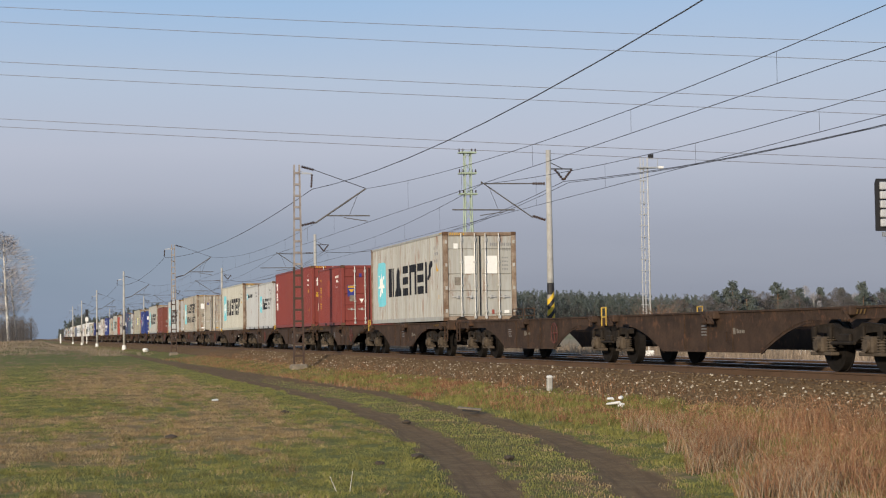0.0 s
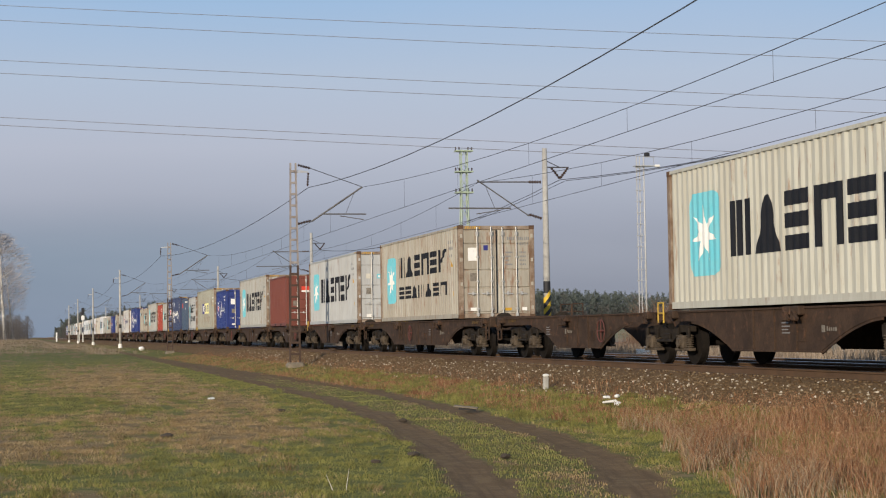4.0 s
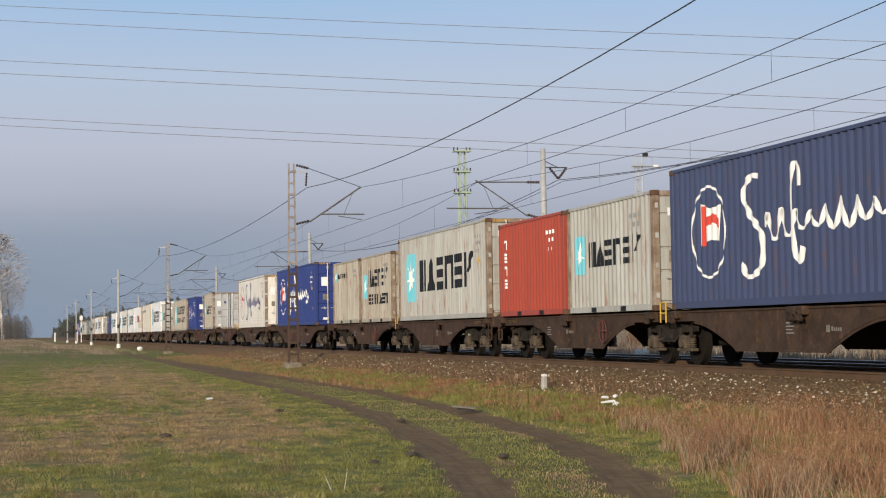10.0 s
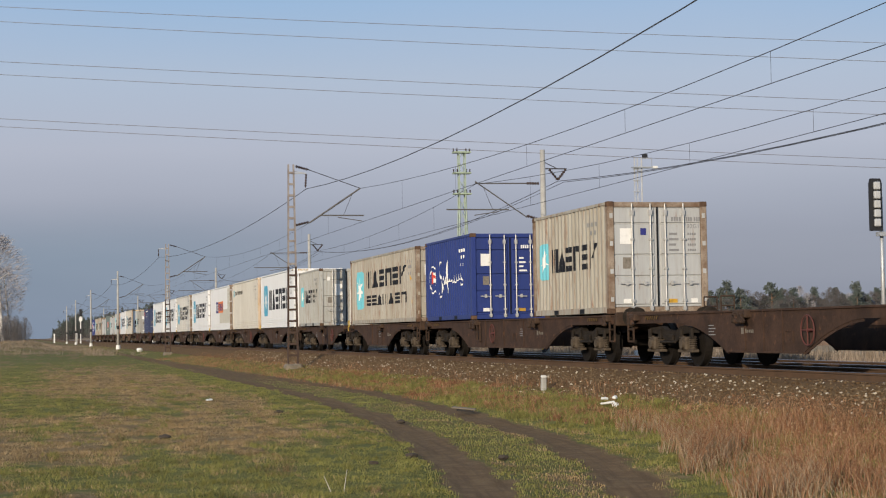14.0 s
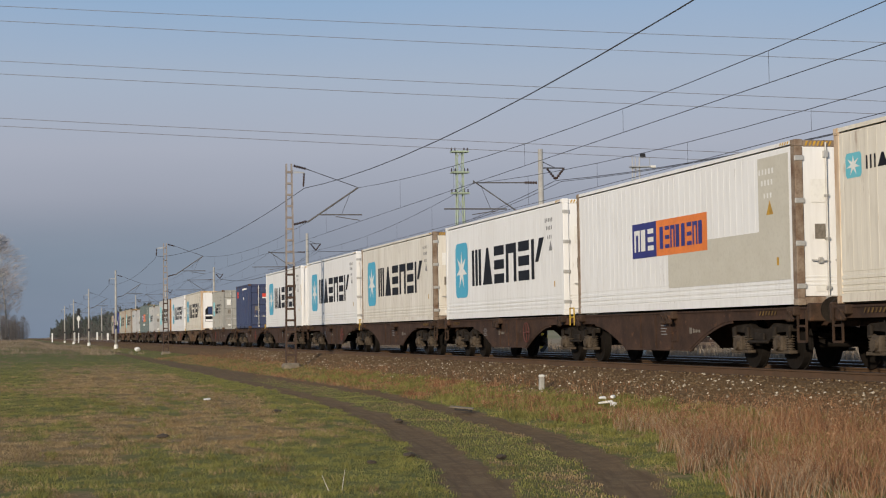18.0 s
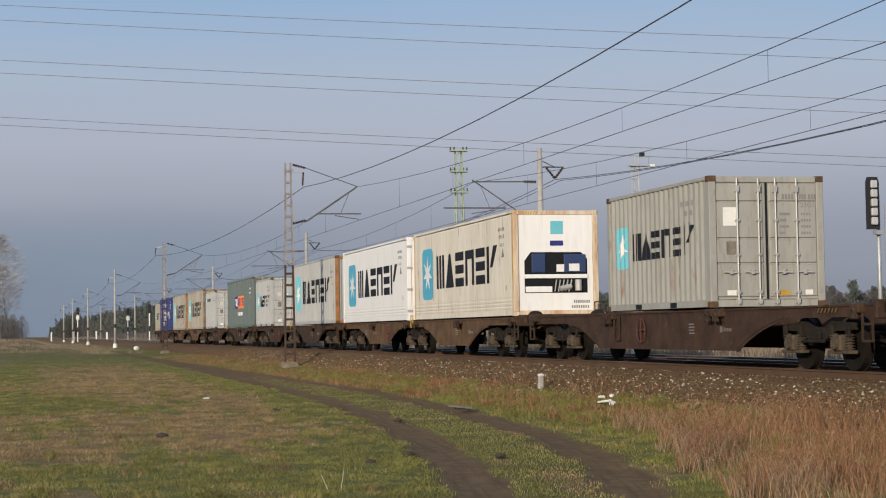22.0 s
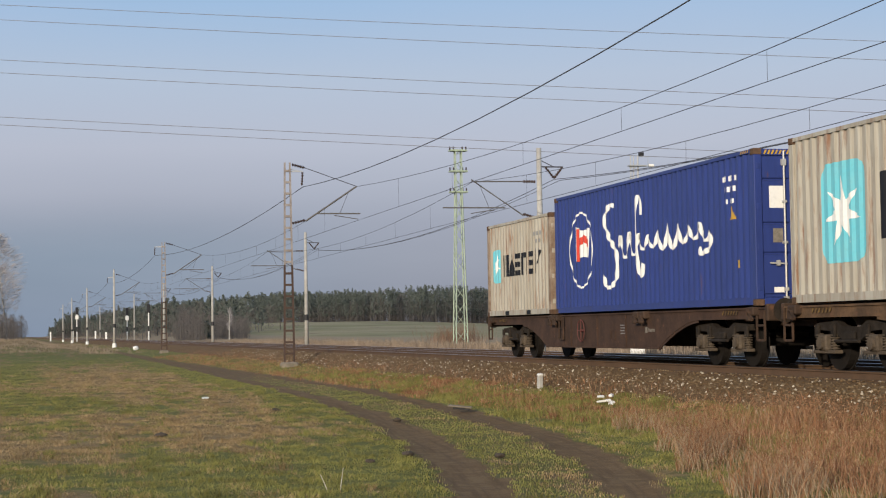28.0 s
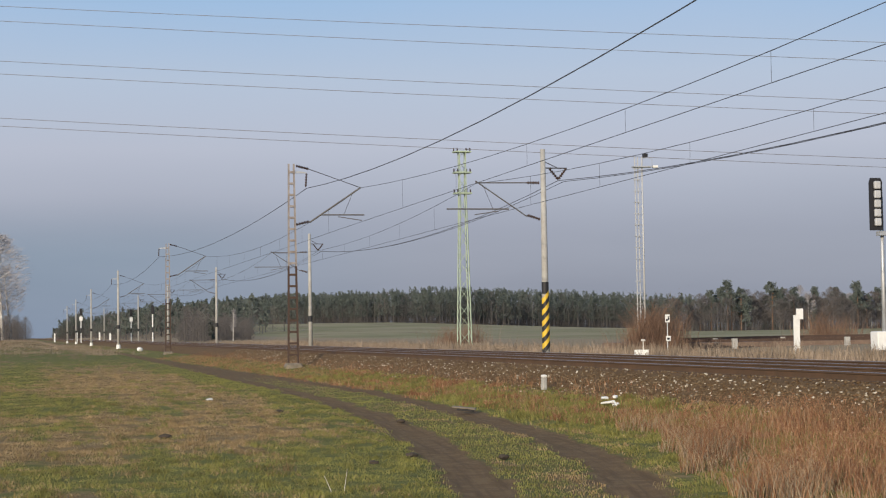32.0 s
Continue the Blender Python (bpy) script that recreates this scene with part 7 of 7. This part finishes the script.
def tree(kind, h, spread, label, at):
    t = thing("tree", label, "tree", "trees of the grove", at)
    if kind == "pine":
        (v, f), tips = pine_parts(h, spread)
        part("trunk", limb_mesh(h, 0.017 * h, tips, M_PINEBARK), None, t, "reddish pine trunk")
        c = loose("crown", v, f, M_PINE, "", "")
        tagged(c, "dark green needle crown")
    else:
        tips = [(spread * 0.6 * math.cos(i * 2.4) * (1 - 0.5 * i / 9), spread * 0.6 * math.sin(i * 2.4) * (1 - 0.5 * i / 9), h * (0.5 + 0.045 * i)) for i in range(10)]
        part("trunk", limb_mesh(h, 0.014 * h, tips, M_BIRCHBARK if kind == "birch" else M_BARE, 0.3), None, t, "pale birch trunk" if kind == "birch" else "grey-brown trunk")
        v, f = twig_cloud(h, spread, int(280 * h) if kind == "birch" else 4200, 0.35 if kind == "birch" else 0.0, 0.28, 0.42 if kind == "birch" else 0.45, 0.2)
        c = loose("crown", v, f, M_BIRCHTWIG if kind == "birch" else M_BARE, "", "")
        tagged(c, "leafless twigs")
    c.parent = t
    return t


def bearing(a, d):
    x, y = -d * math.cos(a), d * math.sin(a)
    return x, y, ground_z(x, y)


# the grove beyond the siding, tree by tree
KINDS = [tree("pine", 14.0, 3.6, "tall Scots pine with bare reddish trunk", pose(*bearing(0.40, 490))),
         tree("pine", 13.0, 4.0, "broad Scots pine with flat dark crown", pose(*bearing(0.425, 480))),
         tree("bare", 12.0, 4.2, "leafless grey-brown broad-leaved tree", pose(*bearing(0.41, 500))),
         tree("birch", 12.5, 2.4, "slim leafless birch with pale trunk", pose(*bearing(0.44, 475)))]
for i in range(170):
    a = 0.368 + 0.185 * ((i * 0.61803) % 1.0)
    d = 455 + 70 * ((i * 0.3547) % 1.0)
    src = KINDS[(0, 2, 2, 3, 2, 1, 2, 2, 2)[i % 9]]
    k = 0.62 + 0.30 * ((i * 0.7317) % 1.0) - (0.12 if a < 0.385 else 0.0)
    x, y, z = bearing(a, d)
    cp = copy_thing(src, pose(x, y, z - 0.2, 0, 0, (i * 77) % 360))
    cp.scale = (k, k, k * (0.95 + 0.1 * ((i * 0.37) % 1.0)))


# far woods, one mass of trees
def far_wood(name, spots, label, pine=0.85):
    vs, fs, tv, tf, k, kt = [], [], [], [], 0, 0
    bv, bf, kb = [], [], 0
    for x, y, h in spots:
        z = ground_z(x, y) - 0.4
        if RNG.random() < pine:
            w = h * RNG.uniform(0.13, 0.20)
            cs = [(RNG.normal(0, w * 0.35), RNG.normal(0, w * 0.35), h * q) for q in (0.30, 0.42, 0.54, 0.66, 0.78, 0.88, 0.96)]
            rs = [(w * s, w * s, h * 0.075) for s in (0.9, 1.0, 0.95, 0.8, 0.6, 0.4, 0.18)]
            v, f = twig_cloud(h * 0.62, w * 2.2, 230, 0.0, 0.0, 1.5)
            bv.append(v + np.array([x, y, z]))
            bf.append(f + kb)
            kb += len(v)
            v, f = clump_cloud(cs, rs, 44, 0.50)
            vs.append(v + np.array([x, y, z]))
            fs.append(f + k)
            k += len(v)
        else:
            v, f = twig_cloud(h * 0.95, h * 0.30, 420, 0.0, 0.05, 0.9)
            bv.append(v + np.array([x, y, z]))
            bf.append(f + kb)
            kb += len(v)
        r = 0.012 * h
        tr = np.array([(-r, 0, 0), (r, -r, 0), (r, r, 0), (-r * 0.6, 0, h * 0.7), (r * 0.6, -r * 0.6, h * 0.7), (r * 0.6, r * 0.6, h * 0.7)]) + np.array([x, y, z])
        tv.append(tr)
        tf.append(np.array([(0, 1, 4), (0, 4, 3), (1, 2, 5), (1, 5, 4), (2, 0, 3), (2, 3, 5)]) + kt)
        kt += 6
    if vs:
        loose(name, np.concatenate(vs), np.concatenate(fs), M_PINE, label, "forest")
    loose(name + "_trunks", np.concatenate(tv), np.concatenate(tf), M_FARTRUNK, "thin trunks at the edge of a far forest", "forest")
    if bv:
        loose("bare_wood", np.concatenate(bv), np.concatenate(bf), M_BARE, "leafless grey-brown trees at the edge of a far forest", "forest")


spots = []
for i in range(1350):
    a = 0.022 + 0.36 * RNG.random()
    row = RNG.random() ** 1.3
    d = 890 + 150 * row + (50 * math.sin(a * 22)) + 260 * smooth(0.10, 0.02, a)
    h = RNG.uniform(12.5, 16.2) * (0.82 + 0.18 * smooth(0.05, 0.16, a) + 0.24 * smooth(0.18, 0.27, a))
    x, y, z = bearing(a, d)
    spots.append((x, y, h + 1.5 * row))
far_wood("forest", spots, "pine forest tinted blue-grey for haze along the far edge of the field", 0.93)
# the wood that closes in on the railway in the distance
spots = []
for i in range(330):
    d = 480 + 700 * RNG.random()
    x, y = -d, 25 + 45 * RNG.random() + d * 0.012
    spots.append((x, y, RNG.uniform(8, 12.5)))
for i in range(120):
    d = 1150 + 350 * RNG.random()
    x, y, z = bearing(0.0178 + 0.016 * RNG.random(), d)
    spots.append((x, y, RNG.uniform(12, 16) * (0.5 + 0.7 * smooth(0.017, 0.033, y / d))))
far_wood("railway_wood", spots, "mixed wood tinted for haze beside the railway in the distance", 0.6)
hedge, spots = [], []
for i in range(260):
    a = 0.088 + 0.040 * RNG.random()
    d = 330 + 200 * RNG.random()
    if math.sin(a) * d < 30:
        continue
    x, y, z = bearing(a, d)
    spots.append((x, y, RNG.uniform(3.8, 6.6) * (0.8 + 0.4 * smooth(0.135, 0.09, a))))
for i in range(230):
    x, y = -300 - 80 * RNG.random() - 250 * (i % 3 == 0), -9 + 10.0 * RNG.random()
    hedge.append((x, y if x > -420 else y - 2, RNG.uniform(2.6, 5.6)))
for i in range(620):
    x, y, z = bearing(0.362 + 0.2 * RNG.random(), 450 + 150 * RNG.random())
    spots.append((x, y, RNG.uniform(3.5, 8.0)))
far_wood("bushes", spots, "low brown wood and bushes near the railway", 0.05)
far_wood("hedge", hedge, "leafless grey-brown hedge at the end of the field", 0.0)

# the birch at the edge of the field
b = tree("birch", 20.0, 5.8, "tall leafless birch at the edge of the field", pose(-322, -3.1, 0.1, 3, 0, 0))
b3 = tree("birch", 14.0, 3.6, "smaller leafless birch leaning beside a taller one", pose(-324, -1.6, 0.1, 6, 0, 0))
b2 = tree("birch", 6.5, 0.7, "slim leafless birch beside the railway wood", pose(*bearing(0.118, 330), 0, 6, 0))


# ---- small things by the lane and the tracks ----
def rest(x, y):
    return ground_z(x, y)


def stone_mesh(name, r, mat, squash=0.7, seed=1):
    bm = fresh()
    bmesh.ops.create_icosphere(bm, subdivisions=2, radius=r)
    for vt in bm.verts:
        k = 1 + 0.35 * noise.noise(vt.co * (2.2 / r) + Vector((seed * 7.0, 0, 0)))
        vt.co = Vector((vt.co.x * k, vt.co.y * k, vt.co.z * k * squash))
    return finish(bm, name, mat)


x, y = -39.0, 11.86
p = thing("marker_post", "short square white-washed concrete marker post on the bank", "marker post", at=pose(x, y, rest(x, y), 0, 2, 8))
part("shaft", box(fresh(), -0.06, 0.06, -0.055, 0.055, -0.2, 0.30, 0.015), M_CONCRETE, p)
part("cap", box(fresh(), -0.065, 0.065, -0.06, 0.06, 0.30, 0.36, 0.02), M_WHITE, p, "whitened top")

x, y = -33.6, 8.55
p = thing("dark_board", "dark weathered board lying on the lane's verge", "board", at=pose(x, y, rest(x, y) + 0.02, 3, 6, 70))
part("plank", box(fresh(), -0.24, 0.24, -0.13, 0.05, 0.045, 0.075, 0.008), M_OLDBLOCK, p)
part("plank", box(fresh(), -0.14, 0.2, -0.06, 0.16, 0.0, 0.045, 0.008), M_BLACK, p)

x, y = -32.0, 11.0
p = thing("litter", "white crumpled plastic litter on the grassy bank", "litter", at=pose(x, y, rest(x, y)))
for i, (dx, dy, dz, sx, sy) in enumerate(((0.0, 0.0, 0.08, 0.01, 0.14), (0.05, -0.08, 0.17, 0.02, 0.06), (0.1, 0.12, 0.05, 0.03, 0.05), (-0.05, 0.16, 0.18, 0.01, 0.05))):
    bm = box(fresh(), -sx, sx + 0.06, -sy, sy, 0, 0.055, 0.015)
    for vt in bm.verts:
        vt.co.z += 0.03 * noise.noise(vt.co * 9 + Vector((i * 3.0, 0, 0)))
    part("scrap", bm, M_WHITE, p, "", pose(dx, dy, dz - 0.02, 8 * i, 5, 14 * i))

x, y = -172.0, 11.3
tagged(new("white_boulder", stone_mesh("white_boulder", 0.28, M_WHITE, 0.8)), "white-painted boulder beside the track", "boulder").matrix_basis = pose(x, y, rest(x, y) + 0.18)

M_CLOD = material("dark_earth", (0.06, 0.046, 0.034), rough=0.95, scale=12, amount=0.5, bump=0.6)
for i, (x, y, r) in enumerate(((-27.7, 2.2, 0.11), (-22.0, 4.9, 0.08), (-21.2, 5.9, 0.07), (-21.0, 4.2, 0.06), (-30.5, 6.6, 0.08), (-36.0, 5.2, 0.1))):
    tagged(new("earth_clod", stone_mesh("earth_clod", r, M_CLOD, 0.5, i)), "dark clod of earth lying in the grass", "earth clod", "clods in the grass").matrix_basis = pose(x, y, rest(x, y) + r * 0.2)

x, y = -43.0, 4.5
p = tagged(new("paper_scrap", finish(box(fresh(), -0.05, 0.05, -0.08, 0.08, 0, 0.03, 0.01), "paper_scrap", M_WHITE)), "white scrap of paper in the grass", "litter")
p.matrix_basis = pose(x, y, rest(x, y) + 0.03, 5, 10, 30)

x, y = -17.3, 3.15
p = thing("dry_stalk", "single pale dry stalk standing in the grass", "stalk", at=pose(x, y, rest(x, y)))
part("stem", rod(fresh(), (0, 0, 0), (0.02, 0.03, 0.22), 0.004, 5, 0.002), M_STONE, p)
part("stem", rod(fresh(), (0.05, -0.14, 0), (0.0, -0.2, 0.16), 0.004, 5, 0.002), M_STONE, p)

# beyond the far track
x, y = -62.8, 23.0
p = thing("track_marker", "low white track marker with a small head beyond the track", "track marker", at=pose(x, y, rest(x, y)))
part("base", prism(fresh(), [(-0.29, 0.0), (0.29, 0.0), (0.26, 0.52), (-0.26, 0.52)], -0.15, 0.15), M_WHITE, p, "", pose(0, 0, 0, 0, 0, 75))
part("post", rod(fresh(), (0, 0.08, 0.52), (0, 0.08, 0.86), 0.02, 8), M_STONE, p)
part("head", box(fresh(), -0.06, 0.06, 0.0, 0.16, 0.84, 0.92, 0.02), M_STONE, p)

x, y = -75.4, 28.9
p = thing("trackside_sign", "two small white sign boards on a thin post", "sign", at=pose(x, y, rest(x, y)))
part("post", rod(fresh(), (0, 0, 0), (0, 0, 1.9), 0.025, 8), M_GALV, p)
part("board", box(fresh(), 0.03, 0.05, -0.11, 0.11, 1.56, 1.92, 0.005), M_WHITE, p, "white upper board")
part("board", box(fresh(), 0.03, 0.05, -0.08, 0.14, 0.70, 0.94, 0.005), M_WHITE, p, "white lower board")
tagged(part("marking", box(box(box(fresh(), 0.051, 0.053, -0.08, 0.0, 1.62, 1.72), 0.051, 0.053, 0.01, 0.08, 1.66, 1.84), 0.051, 0.053, -0.04, 0.09, 0.76, 0.86), M_BLACK, p), kind="stuff")

x, y = -64.7, 30.3
p = thing("distance_board", "tall leaning white distance board with a small plate", "sign", at=pose(x, y, rest(x, y)))
part("board", prism(fresh(), [(-0.13, 0.05), (0.13, 0.28), (0.13, 1.72), (-0.13, 1.72)], -0.02, 0.02), M_WHITE, p, "", pose(0, 0.02, 0, 0, 0, 90))
part("plate", box(fresh(), 0.03, 0.05, 0.0, 0.30, 1.55, 1.98, 0.005), M_WHITE, p, "white plate")

# the siding that curves away behind the reeds
sd = thing("siding", "rusty brown siding rails curving away on low concrete posts", "siding", at=pose(0, 0, 0))
for dx, dz in ((0.0, 0.0), (-9.0, 0.10)):
    pts = []
    for i in range(15):
        q = i / 14
        yy = 35.2 + 22.0 * q
        xx = -90.5 + dx * min(1.0, 2.2 * q) + 3.5 * q
        pts.append((xx, yy, -0.05 + dz))
    for a, b in zip(pts, pts[1:]):
        part("rail", bar(fresh(), a, b, 0.20, 0.16), M_RUSTSTEEL, sd)
    for k in (2, 6, 10, 13):
        a = pts[k]
        part("post", box(fresh(), a[0] + 0.1, a[0] + 0.35, a[1] - 0.14, a[1] + 0.14, -0.75, 0.06, 0.02), M_CONCRETE, sd)
bk = fresh()
box(bk, -104, -91.5, 35.5, 62, -1.0, -0.16)
tagged(new("siding_bed", finish(bk, "siding_bed", M_SLEEPER)), "low brown gravel bed of the siding", "siding bed", kind="structure")

# small white posts along the railway in the distance
for x, y, h in ((-392.0, 12.0, 2.4), (-425.0, 20.9, 2.0), (-520.0, 22.5, 2.6), (-560.0, 10.4, 2.8)):
    p = thing("kilometre_post", "small white post beside the railway", "marker post", "distant white posts", pose(x, y, rest(x, y)))
    part("shaft", box(fresh(), -0.15, 0.15, -0.22, 0.22, -0.2, h, 0.03), M_WHITE, p)


# ---- what moves ----
def run(t):
    """How far the train has rolled after t seconds."""
    return 21.63988 * t - 0.0155812 * t * t - 0.0000734135 * t ** 3


def motions():
    times = [2.0 * i for i in range(17)]
    for ob, x, z in CARGO:
        walk(ob, [(t, pose(x + run(t), Y_NEAR, z)) for t in times])
    for ob, x in WAGONS:
        walk(ob, [(t, pose(x + run(t), Y_NEAR, Z_NEAR)) for t in times])
    for ob, ax, wagon, off in WHEELS:
        x0 = dict(WAGONS)[wagon] + off
        rows, last = [], None
        steps = [0.0, 32.0] + [i / 30.0 for i in range(0, 960) if -85 < x0 + run(i / 30.0) < -20]
        for t in sorted(set(steps)):
            a = run(t) / 0.46
            if last is None or t in (0.0, 32.0) or a - last > 1.2:
                rows.append((t, pose(ax, 0, 0.46, 0, math.degrees(a) % 360.0, 0)))
                last = a
        walk(ob, rows)


motions()
